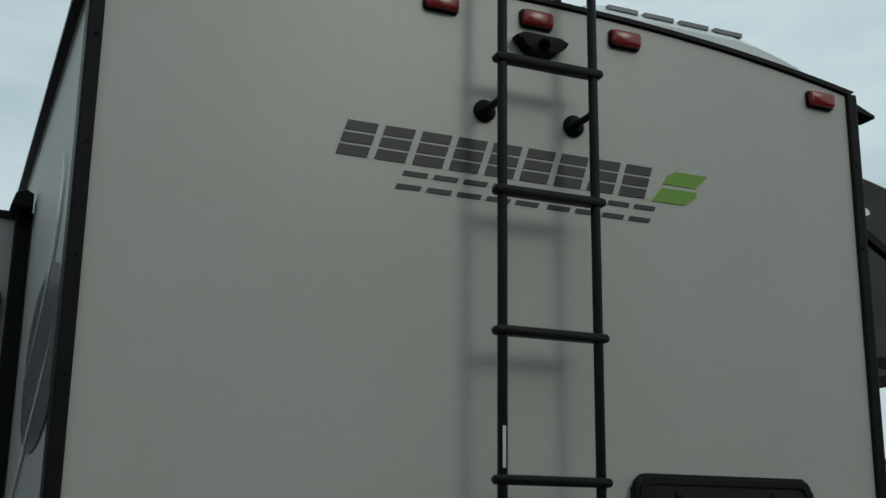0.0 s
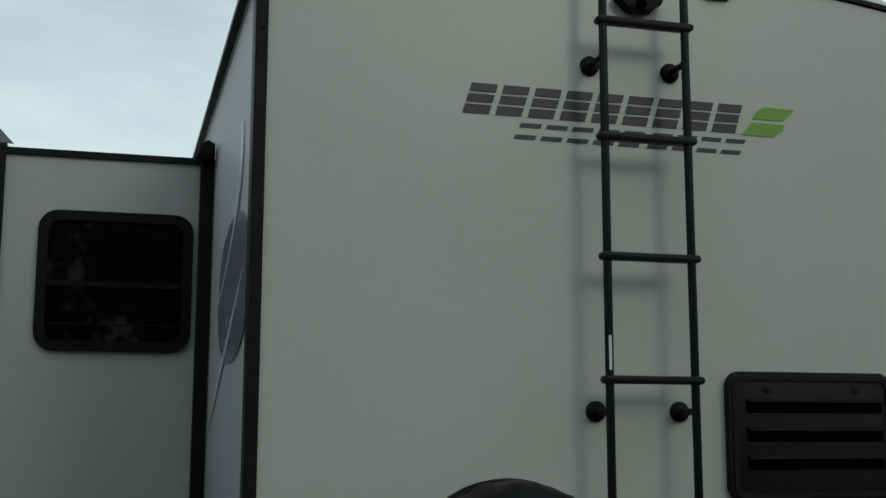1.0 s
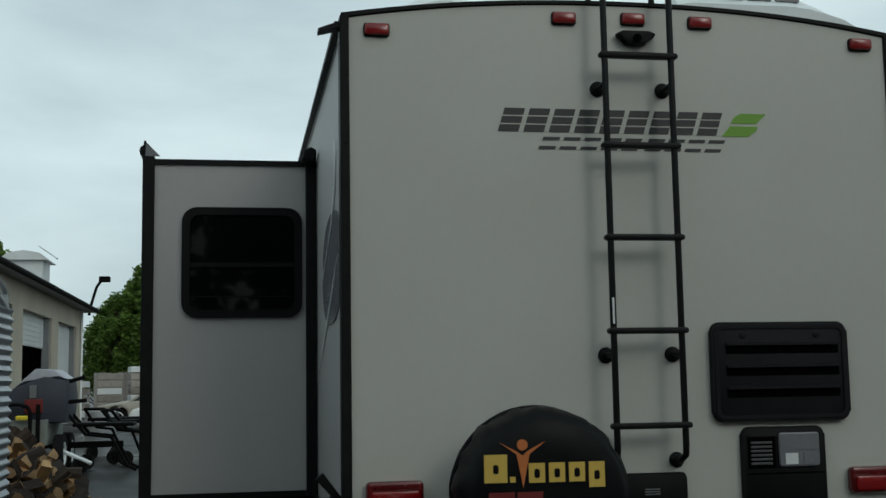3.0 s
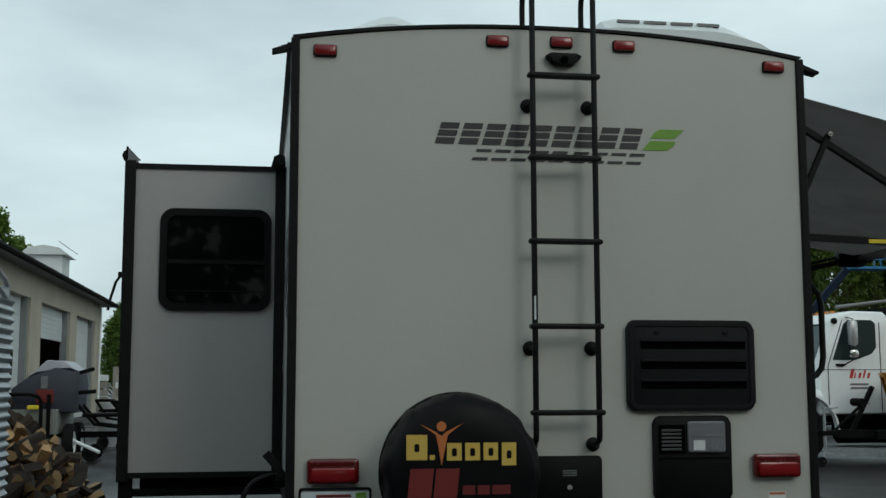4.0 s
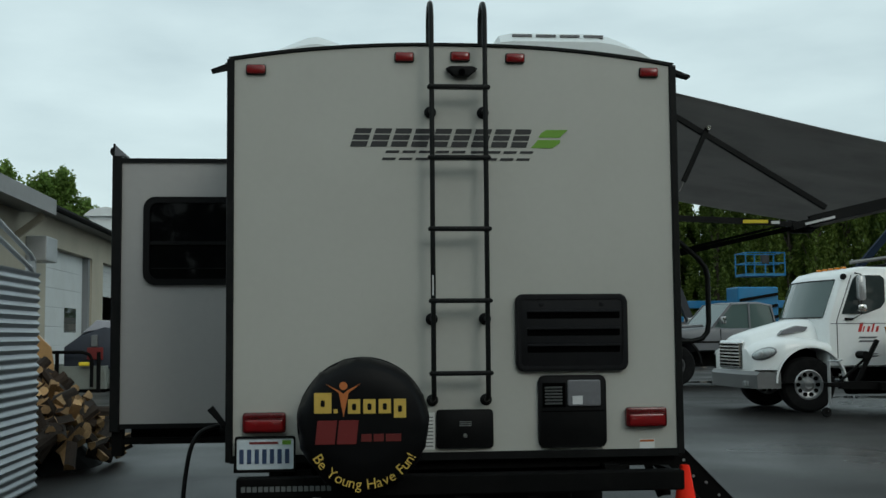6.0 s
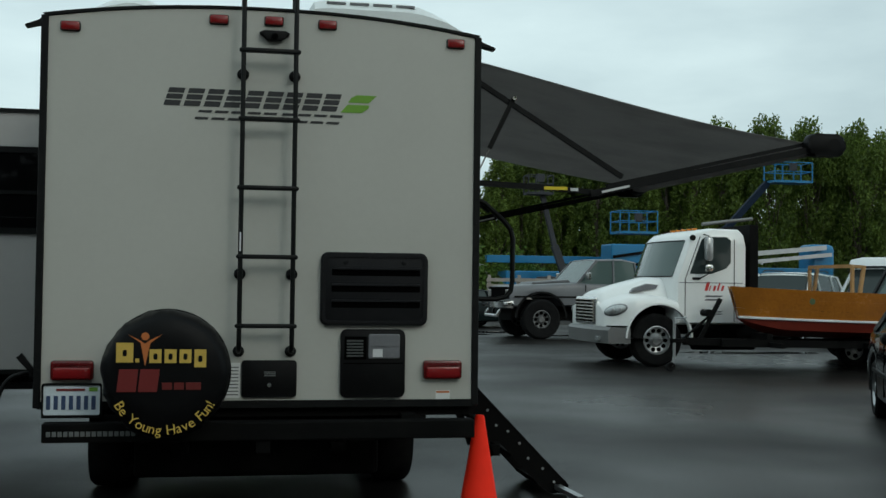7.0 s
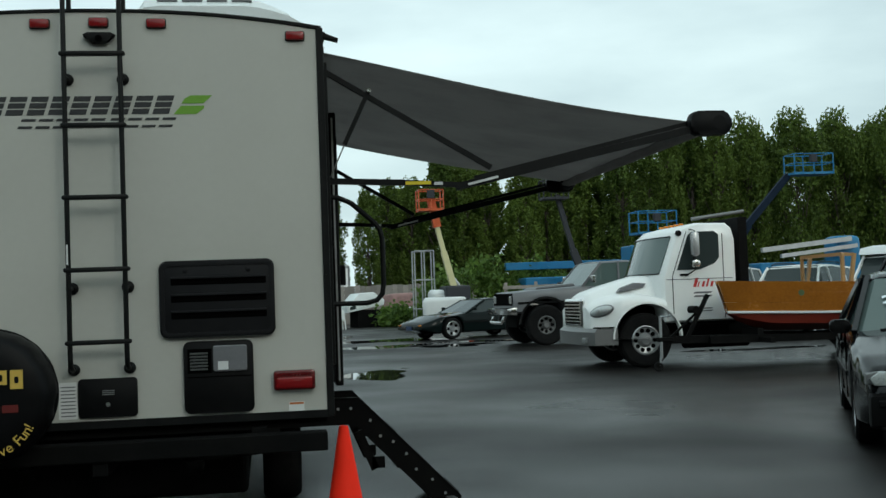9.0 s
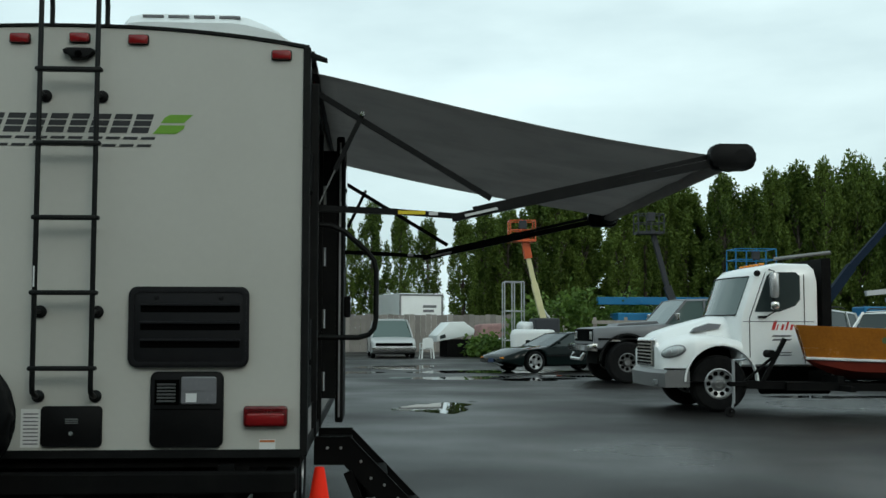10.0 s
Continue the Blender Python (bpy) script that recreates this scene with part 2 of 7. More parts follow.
# near-black colour stands in for shade inside openings; also used on seams
M_DARK = mat("shade_and_seam_black", (0.0015, 0.0015, 0.0015), 0.9, vary=0.2, spec=0.02)
M_LADDER = mat("black_powder_coat", (0.006, 0.0066, 0.0066), 0.45, vary=0.2, scale=9, fine=200, bump=0.06, bump_scale=260, spec=0.16)
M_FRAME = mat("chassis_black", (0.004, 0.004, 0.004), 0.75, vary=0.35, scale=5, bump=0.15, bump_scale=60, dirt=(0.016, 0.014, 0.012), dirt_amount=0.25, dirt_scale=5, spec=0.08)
M_RED = mat("red_lens", (0.21, 0.006, 0.008), 0.2, vary=0.15, scale=20, fine=160, coat=0.25)
M_RED_DARK = mat("red_lens_deep", (0.1, 0.0025, 0.004), 0.25, vary=0.3, scale=30, fine=160, coat=0.2)
M_DECAL = mat("decal_charcoal", (0.027, 0.027, 0.029), 0.4, vary=0.1)
M_GREEN = mat("decal_green", (0.16, 0.34, 0.035), 0.4, vary=0.08)
M_SIDE_DECAL = mat("decal_grey", (0.16, 0.16, 0.17), 0.25, vary=0.08)
M_SILVER = mat("decal_silver", (0.62, 0.62, 0.62), 0.3, vary=0.08)
M_WINDOW = glass_mat("tinted_window", (0.003, 0.003, 0.0035), 0.03, 0.0)
M_WINDOW.node_tree.nodes["Principled BSDF"].inputs["Specular IOR Level"].default_value = 0.11
M_ROOF = mat("roof_membrane", (0.7, 0.7, 0.68), 0.6, vary=0.06)
M_SHROUD = mat("white_shroud_plastic", (0.74, 0.77, 0.77), 0.4, vary=0.05)
M_VINYL = mat("black_vinyl", (0.0035, 0.0035, 0.004), 0.45, vary=0.2, scale=7, bump=0.3, bump_scale=11, rough_vary=0.08, spec=0.12)
M_YELLOW = mat("print_yellow", (0.60, 0.40, 0.08), 0.5, vary=0.1)
M_PRED = mat("print_red", (0.15, 0.014, 0.013), 0.5, vary=0.1)
M_PORANGE = mat("print_orange", (0.5, 0.15, 0.04), 0.5, vary=0.1)
M_TYRE = mat("tyre_rubber", (0.006, 0.006, 0.0063), 0.85, vary=0.3, scale=12, bump=0.2, bump_scale=90, dirt=(0.03, 0.028, 0.026), dirt_amount=0.3, dirt_scale=9, spec=0.15)
M_CHROME = mat("chrome", (0.62, 0.62, 0.62), 0.16, 1.0, vary=0.1, rough_vary=0.06)
M_GRILLE = mat("dull_grille_metal", (0.06, 0.062, 0.062), 0.5, vary=0.2, scale=18)
M_RIM = mat("polished_rim", (0.42, 0.43, 0.44), 0.3, 0.45, vary=0.15, scale=9, dirt=(0.2, 0.19, 0.18), dirt_amount=0.3, dirt_scale=9)
M_ALLOY = mat("alloy_wheel", (0.42, 0.43, 0.44), 0.35, 0.85, vary=0.15)
M_AWNING = mat("awning_vinyl", (0.37, 0.36, 0.352), 0.62, vary=0.1, scale=2.2, fine=180, bump=0.2, bump_scale=2.6, dirt=(0.15, 0.145, 0.14), dirt_amount=0.35, dirt_scale=2.4)
def cloth_through(m, amount):
    n, l = m.node_tree.nodes, m.node_tree.links
    b = n["Principled BSDF"]
    tr, mix = n.new("ShaderNodeBsdfTranslucent"), n.new("ShaderNodeMixShader")
    l.new(b.inputs["Base Color"].links[0].from_socket, tr.inputs["Color"])
    mix.inputs["Fac"].default_value = amount
    l.new(b.outputs[0], mix.inputs[1])
    l.new(tr.outputs[0], mix.inputs[2])
    l.new(mix.outputs[0], n["Material Output"].inputs["Surface"])


cloth_through(M_AWNING, 0.55)
M_WHITE = mat("white_sticker", (0.72, 0.72, 0.70), 0.5, vary=0.06)
M_LABEL = mat("yellow_label", (0.72, 0.55, 0.03), 0.5, vary=0.06)
M_PLATE = mat("plate_white", (0.62, 0.68, 0.72), 0.35, vary=0.08, scale=14)
M_INK = mat("ink_blue", (0.035, 0.06, 0.13), 0.5, vary=0.1)
M_CLEAR = mat("pale_plastic", (0.15, 0.155, 0.155), 0.35, vary=0.25, scale=18)
M_PLASTIC = mat("aged_black_plastic", (0.0085, 0.0085, 0.0098), 0.6, vary=0.2, scale=9, fine=140, bump=0.1, bump_scale=260, dirt=(0.022, 0.021, 0.02), dirt_amount=0.25, dirt_scale=6, spec=0.15)
M_ORANGE = mat("cone_orange", (1.0, 0.03, 0.012), 0.65, vary=0.03, scale=8, spec=0.12, dirt=(0.5, 0.03, 0.01), dirt_amount=0.12, dirt_scale=12)


def skin_wheel(centre, r, w, axis, parent, hub=M_ALLOY, rim=0.6, spokes=0, name="wheel"):
    """A tyre with a shouldered tread, and a dished rim with holes round its hub as a sub-part."""
    cx = Vector(centre)
    prof = [(r * rim, -w * 0.42), (r * (rim + 0.1), -w * 0.5), (r * 0.9, -w * 0.5), (r * 0.985, -w * 0.38), (r, -w * 0.2), (r, w * 0.2), (r * 0.985, w * 0.38), (r * 0.9, w * 0.5), (r * (rim + 0.1), w * 0.5), (r * rim, w * 0.42), (r * rim, -w * 0.42)]
    tyre = part(name, lathe(prof, cx, axis, 36, None, False), M_TYRE, parent, smooth=40)
    rr = r * rim
    bm = lathe([(rr, -w * 0.43), (rr * 0.93, -w * 0.46), (rr * 0.86, -w * 0.3), (rr * 0.5, -w * 0.2), (rr * 0.34, -w * 0.34), (rr * 0.3, -w * 0.42), (0, -w * 0.42)], cx, axis, 28, None, False)
    lathe([(rr, w * 0.43), (rr * 0.93, w * 0.46), (rr * 0.86, w * 0.3), (rr * 0.5, w * 0.2), (rr * 0.34, w * 0.34), (rr * 0.3, w * 0.42), (0, w * 0.42)], cx, axis, 28, bm, False)
    part("rim", bm, hub, tyre, smooth=35)
    if spokes:
        hole = min(0.22, 1.5 / spokes)
        for s in (-1, 1):
            for k in range(spokes):
                a = 2 * math.pi * k / spokes
                p, q = rr * 0.68 * math.cos(a), rr * 0.68 * math.sin(a)
                off = s * w * 0.275
                c = cx + Vector((p, off, q) if axis == "y" else (off, p, q))
                part("vent_hole", lathe([(rr * hole, -0.012), (rr * hole, 0.012)], c, axis, 10), M_DARK, tyre)
    return tyre


# ---- travel trailer ----
HALF, LOW, SHOULDER, CROWN, LENGTH = 1.215, 0.72, 2.835, 2.93, 5.9
trailer = thing("travel_trailer", "beige travel trailer with slide-out and open awning on asphalt", "travel trailer")


def arch(x):
    return SHOULDER + (CROWN - SHOULDER) * (1 - (abs(x) / HALF) ** 2.2)


top_line = [(x, arch(x)) for x in [HALF - 2 * HALF * k / 24 for k in range(25)]]
outline = [(-HALF, LOW), (HALF, LOW)] + top_line
part("rear_wall", prism([(x * 0.985, z if z < 1 else z - 0.012) for x, z in outline], 0.0, 0.05), M_PANEL, trailer, "smooth pale beige fibreglass panel")
part("side_wall", box(1.165, HALF - 0.004, 0.055, LENGTH, LOW, SHOULDER - 0.01), M_SIDE, trailer, "glossy grey fibreglass side")
part("side_wall", box(-HALF + 0.004, -1.165, 0.055, 1.70, LOW, SHOULDER - 0.01), M_SIDE, trailer, "glossy grey fibreglass side")
part("side_wall", box(-HALF + 0.004, -1.165, 4.75, LENGTH, LOW, SHOULDER - 0.01), M_SIDE, trailer, "glossy grey fibreglass side")
part("side_wall", box(-HALF + 0.004, -1.165, 1.70, 4.75, 2.56, SHOULDER - 0.01), M_SIDE, trailer, "glossy grey fibreglass side")
part("front_wall", prism([(x * 0.985, z if z < 1 else z - 0.012) for x, z in outline], LENGTH, LENGTH + 0.05), M_PANEL, trailer)
part("roof", prism(top_line + [(x, z - 0.04) for x, z in top_line[::-1]], 0.03, LENGTH + 0.02), M_ROOF, trailer, "white roof membrane")
part("floor_pan", box(-1.19, 1.19, 0.05, LENGTH, LOW - 0.09, LOW - 0.003), M_FRAME, trailer)
# rolled edges round the rear wall
rim_o = [(x * 1.006, z + 0.006) for x, z in top_line]
part("roof_trim", prism(rim_o + [(x * 0.99, z - 0.008) for x, z in top_line[::-1]], -0.011, 0.05), M_TRIM, trailer, "black roof edge moulding")
for s in (-1, 1):
    part("corner_trim", box(s * 1.19, s * (HALF + 0.014), -0.014, 0.07, LOW - 0.03, SHOULDER - 0.004, 0.006), M_TRIM, trailer, "black corner moulding")
    for z in [0.9 + 0.28 * k for k in range(7)]:
        part("screw", lathe([(0.006, -0.019), (0.005, -0.021), (0, -0.021)], (s * 1.203, 0, z), "y", 8), M_BLACK, trailer)
    # gutter with its spout at the corner
    part("gutter", box(s * (HALF + 0.002), s * (HALF + 0.03), 0.05, LENGTH, SHOULDER - 0.035, SHOULDER - 0.012), M_TRIM, trailer)
    part("gutter_spout", prism([(s * 1.225, 2.81), (s * 1.315, 2.775), (s * 1.313, 2.764), (s * 1.225, 2.785)], 0.0, 0.07), M_TRIM, trailer, "black plastic rain spout")
part("lower_trim", box(-1.205, 1.205, -0.012, 0.05, LOW - 0.035, LOW + 0.006), M_TRIM, trailer)
# side skirts and trims seen along the walls
part("side_trim", box(HALF + 0.001, HALF + 0.012, 0.07, LENGTH, LOW - 0.02, LOW + 0.05), M_TRIM, trailer)
part("side_trim", box(-HALF - 0.012, -HALF - 0.001, 0.07, LENGTH, LOW - 0.02, LOW + 0.03), M_TRIM, trailer)

# clearance lights
for x, z in ((-1.076, 2.775), (-0.279, 2.854), (0.026, 2.861), (0.329, 2.856), (1.075, 2.786)):
    lens = part("clearance_light", prism(rrect(x - 0.05, x + 0.05, z - 0.024, z + 0.024, 0.012, 3), -0.028, -0.001, bev=0.008), M_RED, trailer, "small red clearance light", smooth=40)
    part("light_base", prism(rrect(x - 0.054, x + 0.054, z - 0.028, z + 0.028, 0.012, 3), -0.009, 0.0), M_TRIM, lens)

# rear view camera mount: a wide winged housing
camhouse = part("camera_mount", prism([(-0.055, 2.79), (-0.03, 2.803), (0.09, 2.803), (0.116, 2.79), (0.107, 2.775), (0.075, 2.765), (0.07, 2.744), (-0.01, 2.744), (-0.015, 2.765), (-0.047, 2.775)], -0.045, 0.0, bev=0.008), M_BLACK, trailer, "black rear camera mount", smooth=40)
part("lens", lathe([(0.018, -0.052), (0.018, -0.04), (0, -0.055)], (0.03, 0, 2.768), "y", 16), M_DARK, camhouse)

# ladder with stand-off feet and hoops over the roof
LX = (-0.141, 0.147)
LY = -0.117
ladder = new("ladder")
ladder.parent = trailer
ladder["label"] = "black tubular roof ladder"
for x in LX:
    hoop = [(x, LY, 1.06), (x, LY, 3.05)]
    for k in range(1, 9):
        a = math.pi * k / 8
        hoop.append((x, LY + 0.1 - 0.1 * math.cos(a), 3.05 + 0.1 * math.sin(a)))
    hoop.append((x, LY + 0.2, 2.92))
    lower = [(x, -0.004, 1.0), (x, -0.03, 1.0), (x, -0.06, 1.005), (x, LY + 0.005, 1.025)]
    part("rail", tube(lower + hoop, 0.0135, 12), M_LADDER, ladder, smooth=60)
    foot = part("foot_plate", lathe([(0.032, -0.002), (0.032, -0.01), (0.024, -0.016), (0.016, -0.03)], (x, 0, 1.0), "y", 16), M_LADDER, ladder, smooth=40)
    for z in (2.551, 1.431):
        xx = x
        part("standoff", tube([(xx, -0.01, z), (xx, LY + 0.02, z), (x, LY, z + 0.01)], 0.011, 10), M_LADDER, ladder, smooth=60)
        part("foot_plate", lathe([(0.033, -0.001), (0.033, -0.01), (0.026, -0.017), (0.012, -0.02)], (xx, 0, z), "y", 18), M_BLACK, ladder, smooth=40)
for z in (2.669, 2.288, 1.907, 1.526, 1.145):
    part("rung", prism(rrect(-0.166, 0.174, z - 0.0125, z + 0.0125, 0.012, 3), LY - 0.018, LY + 0.018, bev=0.004), M_LADDER, ladder, smooth=40)
part("warning_label", box(-0.147, -0.139, LY - 0.0155, LY - 0.012, 1.555, 1.66), M_SILVER, ladder, "small white warning label")

# maker's lettering, kept as plain slanted shapes
def slanted(x, z, w, hgt, lean=0.32, y=-0.0025):
    return prism([(x, z), (x + w, z), (x + w + lean * hgt, z + hgt), (x + lean * hgt, z + hgt)], y, y + 0.0022)


wordmark = new("wordmark")
wordmark.parent = trailer
wordmark["label"] = "charcoal slanted maker's decal with green flashes"
for k in range(9):
    x, w, hh, z = -0.575 + k * 0.109, 0.088, 0.1, 2.363
    part("stroke", slanted(x, z, w, 0.03), M_DECAL, wordmark)
    part("stroke", slanted(x + 0.32 * 0.037, z + 0.037, w, 0.028), M_DECAL, wordmark)
    part("stroke", slanted(x + 0.32 * 0.072, z + 0.072, w, 0.028), M_DECAL, wordmark)
for k in range(9):
    x, w, hh, z = -0.405 + k * 0.09 + (0.012 if k > 4 else 0), 0.072, 0.052, 2.29
    part("stroke", slanted(x, z, w, 0.014, 0.5), M_DECAL, wordmark)
    part("stroke", slanted(x + 0.5 * 0.039, z + 0.039, w, 0.014, 0.5), M_DECAL, wordmark)
part("flash", prism([(0.452, 2.418), (0.57, 2.418), (0.618, 2.462), (0.5, 2.462), (0.47, 2.445)], -0.0025, -0.0003), M_GREEN, wordmark)
part("flash", prism([(0.41, 2.36), (0.53, 2.36), (0.57, 2.388), (0.575, 2.406), (0.45, 2.406)], -0.0025, -0.0003), M_GREEN, wordmark)

# refrigerator vent, furnace panel, hatch
vent = part("vent_panel", prism(rrect(0.31, 0.923, 1.147, 1.562, 0.04), -0.03, 0.0, bev=0.012), M_PLASTIC, trailer, "black louvred plastic vent panel", smooth=40)
part("rim", ring(rrect(0.322, 0.911, 1.159, 1.55, 0.034), rrect(0.338, 0.895, 1.175, 1.534, 0.026), -0.035, -0.029), M_PLASTIC, vent)
# flat near-black strips paint the shade below each lip
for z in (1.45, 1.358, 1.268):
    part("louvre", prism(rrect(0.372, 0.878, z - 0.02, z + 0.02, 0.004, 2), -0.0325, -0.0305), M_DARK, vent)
    part("louvre_lip", prism([(-0.047, z + 0.022), (-0.03, z + 0.026), (-0.03, z + 0.018), (-0.047, z + 0.014)], 0.372, 0.878, axis="x"), M_PLASTIC, vent)
for x in (0.45, 0.782):
    part("latch", lathe([(0.014, -0.03), (0.014, -0.034), (0.006, -0.036), (0, -0.036)], (x, 0, 1.508), "y", 14), M_PLASTIC, vent)
furn = part("service_panel", prism(rrect(0.428, 0.798, 0.738, 1.126, 0.034), -0.026, 0.0, bev=0.01), M_BLACK, trailer, "black service panel with grille and clear cover", smooth=40)
# shaded recess painted as a flat near-black rectangle
part("recess_shade", box(0.45, 0.575, -0.0285, -0.026, 0.955, 1.085), M_DARK, furn)
for k in range(6):
    part("grille_bar", box(0.462, 0.556, -0.036, -0.0285, 0.97 + k * 0.017, 0.98 + k * 0.017, 0.002), M_GRILLE, furn)
part("clear_cover", prism(rrect(0.585, 0.765, 0.96, 1.1, 0.012, 3), -0.042, -0.026, bev=0.006), M_SIDE_DECAL, furn, "translucent grey plastic cover")
part("cover_label", box(0.61, 0.665, -0.0445, -0.042, 0.97, 1.015), M_SILVER, furn)
part("cover_label", box(0.69, 0.735, -0.0445, -0.042, 0.97, 1.015), M_SIDE_DECAL, furn)
part("cover_band", box(0.6, 0.755, -0.0445, -0.042, 1.03, 1.042), M_SIDE_DECAL, furn)
part("panel_seam", box(0.445, 0.785, -0.0275, -0.026, 0.93, 0.936), M_DARK, furn)

hatch = part("access_hatch", prism(rrect(-0.121, 0.184, 0.744, 0.95, 0.018), -0.02, 0.0, bev=0.008), M_BLACK, trailer, "small black locking hatch", smooth=40)
for k in range(3):
    part("hatch_text", box(0.002, 0.066, -0.0215, -0.02, 0.862 + k * 0.01, 0.867 + k * 0.01), M_CLEAR, hatch)
part("lock", lathe([(0.012, -0.02), (0.012, -0.027), (0, -0.027)], (0.032, 0, 0.812), "y", 12), M_CHROME, hatch)
stick = part("info_sticker", box(-0.225, -0.128, -0.003, -0.0005, 0.74, 0.935), M_WHITE, trailer, "white printed information sticker")
for k in range(9):
    part("print_line", box(-0.212, -0.138, -0.0042, -0.003, 0.755 + k * 0.019, 0.761 + k * 0.019), M_SIDE_DECAL, stick)
stick = part("info_sticker", box(0.982, 1.065, -0.003, -0.0005, 0.714, 0.776), M_WHITE, trailer, "white and red information sticker")
part("print_line", box(0.985, 1.062, -0.0042, -0.003, 0.762, 0.773), M_PORANGE, stick)

# tail lights and plate
for x0, x1 in ((-1.139, -0.912), (0.902, 1.128)):
    tl = part("tail_light", prism(rrect(x0, x1, 0.842, 0.95, 0.018, 4), -0.045, 0.0, bev=0.012), M_RED_DARK, trailer, "red tail light with a deep red housing", smooth=40)
    part("lens", prism(rrect(x0 + 0.014, x1 - 0.014, 0.853, 0.915, 0.016, 4), -0.056, -0.044, bev=0.01), M_RED, tl, "brighter domed red lens", smooth=40)
    part("reflector_band", prism(rrect(x0 + 0.02, x1 - 0.02, 0.922, 0.94, 0.007, 3), -0.048, -0.044, bev=0.003), M_RED_DARK, tl)
plate = part("number_plate", prism(rrect(-1.168, -0.868, 0.655, 0.825, 0.012, 3), -0.075, -0.066), M_PLATE, trailer, "white and blue number plate in a black frame")
part("plate_frame", ring(rrect(-1.174, -0.862, 0.65, 0.831, 0.014, 3), rrect(-1.164, -0.872, 0.661, 0.82, 0.01, 3), -0.082, -0.062), M_BLACK, plate)
part("plate_bracket", box(-1.14, -0.9, -0.066, -0.012, 0.69, 0.80), M_BLACK, plate)
for k in range(7):
    part("plate_bar", box(-1.15 + k * 0.039, -1.128 + k * 0.039, -0.0775, -0.075, 0.69, 0.764), M_INK, plate)
part("plate_band", box(-1.1, -0.95, -0.0775, -0.075, 0.79, 0.802), M_PRED, plate)
part("plate_tab", box(-0.93, -0.885, -0.0775, -0.075, 0.787, 0.809), M_GREEN, plate)

# bumper, spare wheel under its cover
bumper = part("bumper", box(-1.16, 1.18, -0.16, -0.05, 0.522, 0.624, 0.008), M_FRAME, trailer, "black box-section steel bumper")
for k in range(16):
    part("bumper_print", box(-1.135 + k * 0.029, -1.113 + k * 0.029, -0.1625, -0.16, 0.556, 0.582), M_CLEAR, bumper)
for s in (-1, 1):
    part("bumper_arm", box(s * 0.78, s * 0.86, -0.05, 1.2, 0.55, 0.65), M_FRAME, trailer)
part("hitch_tube", box(-0.04, 0.04, -0.14, 0.5, 0.45, 0.55, 0.004), M_FRAME, trailer)
SX, SZ, SR = -0.515, 0.905, 0.327
SY = -0.192
prof = [(SR * 0.96, -0.02), (SR, -0.05), (SR * 1.01, -0.13), (SR * 0.985, -0.2), (SR * 0.93, -0.245), (SR * 0.84, -0.268), (SR * 0.5, -0.272), (0, -0.273)]
bm = lathe(prof, (SX, SY, SZ), "y", 72)
for v in bm.verts:
    d = Vector((v.co.x - SX, 0, v.co.z - SZ))
    if d.length > SR * 0.75:
        a = math.atan2(d.z, d.x)
        pucker = (0.003 * math.sin(a * 9) + 0.0025 * math.sin(a * 17 + 1) + 0.002 * math.sin(a * 31)) * min(1, (d.length - SR * 0.75) / 0.07) * (1 if v.co.y > SY - 0.22 else 0.5)
        pucker += 0.018 * noise.noise(v.co * 16) * min(1, (d.length - SR * 0.75) / 0.07) * (1 if d.x < 0 else 0.4)
        v.co += d.normalized() * pucker
        v.co.z -= 0.01 if d.z < -0.25 else 0
spare = part("spare_wheel", bm, M_VINYL, trailer, "spare wheel in a black vinyl cover with printed emblem", smooth=60)
part("cover_hem", tube([(SX + (SR - 0.004) * math.cos(2 * math.pi * k / 48), SY - 0.045 + 0.006 * math.sin(k * 2.3), SZ + (SR - 0.004) * math.sin(2 * math.pi * k / 48)) for k in range(49)], 0.012, 8), M_VINYL, spare, smooth=60)
part("spare_post", box(SX - 0.05, SX + 0.05, SY - 0.06, -0.08, 0.66, 0.9), M_FRAME, spare)
YP = SY - 0.2765
PX, PZ = 0.015, -0.006


def stroke2(name, x0, x1, z0, z1, material, lean=0.0):
    part(name, prism([(x0 + PX, z0 + PZ), (x1 + PX, z0 + PZ), (x1 + lean + PX, z1 + PZ), (x0 + lean + PX, z1 + PZ)], YP, YP + 0.003), material, spare)


# emblem as plain blocks: yellow upper row, red lower row, a small winged mark between
for x0, x1, z0, z1 in ((-0.775, -0.69, 0.975, 1.075), (-0.68, -0.66, 0.975, 0.995), (-0.61, -0.55, 0.972, 1.042), (-0.535, -0.475, 0.972, 1.042), (-0.46, -0.4, 0.972, 1.042), (-0.385, -0.325, 0.95, 1.042)):
    stroke2("print_block", x0, x1, z0, z1, M_YELLOW)
    if x1 - x0 > 0.05:
        part("print_counter", prism(rrect((x0 + x1) / 2 - 0.01 + PX, (x0 + x1) / 2 + 0.01 + PX, (z0 + z1) / 2 - 0.018 + PZ, (z0 + z1) / 2 + 0.014 + PZ, 0.006, 2), YP - 0.0015, YP + 0.001), M_VINYL, spare)
for x0, x1, z0, z1 in ((-0.77, -0.675, 0.825, 0.94), (-0.665, -0.57, 0.825, 0.94)):
    stroke2("print_block", x0, x1, z0, z1, M_PRED, 0.012)
for x0, x1 in ((-0.545, -0.495), (-0.485, -0.435), (-0.425, -0.35)):
    stroke2("print_block", x0, x1, 0.836, 0.872, mat("print_dark_red", (0.12, 0.012, 0.01), 0.5) if x0 == -0.545 else bpy.data.materials["print_dark_red"])
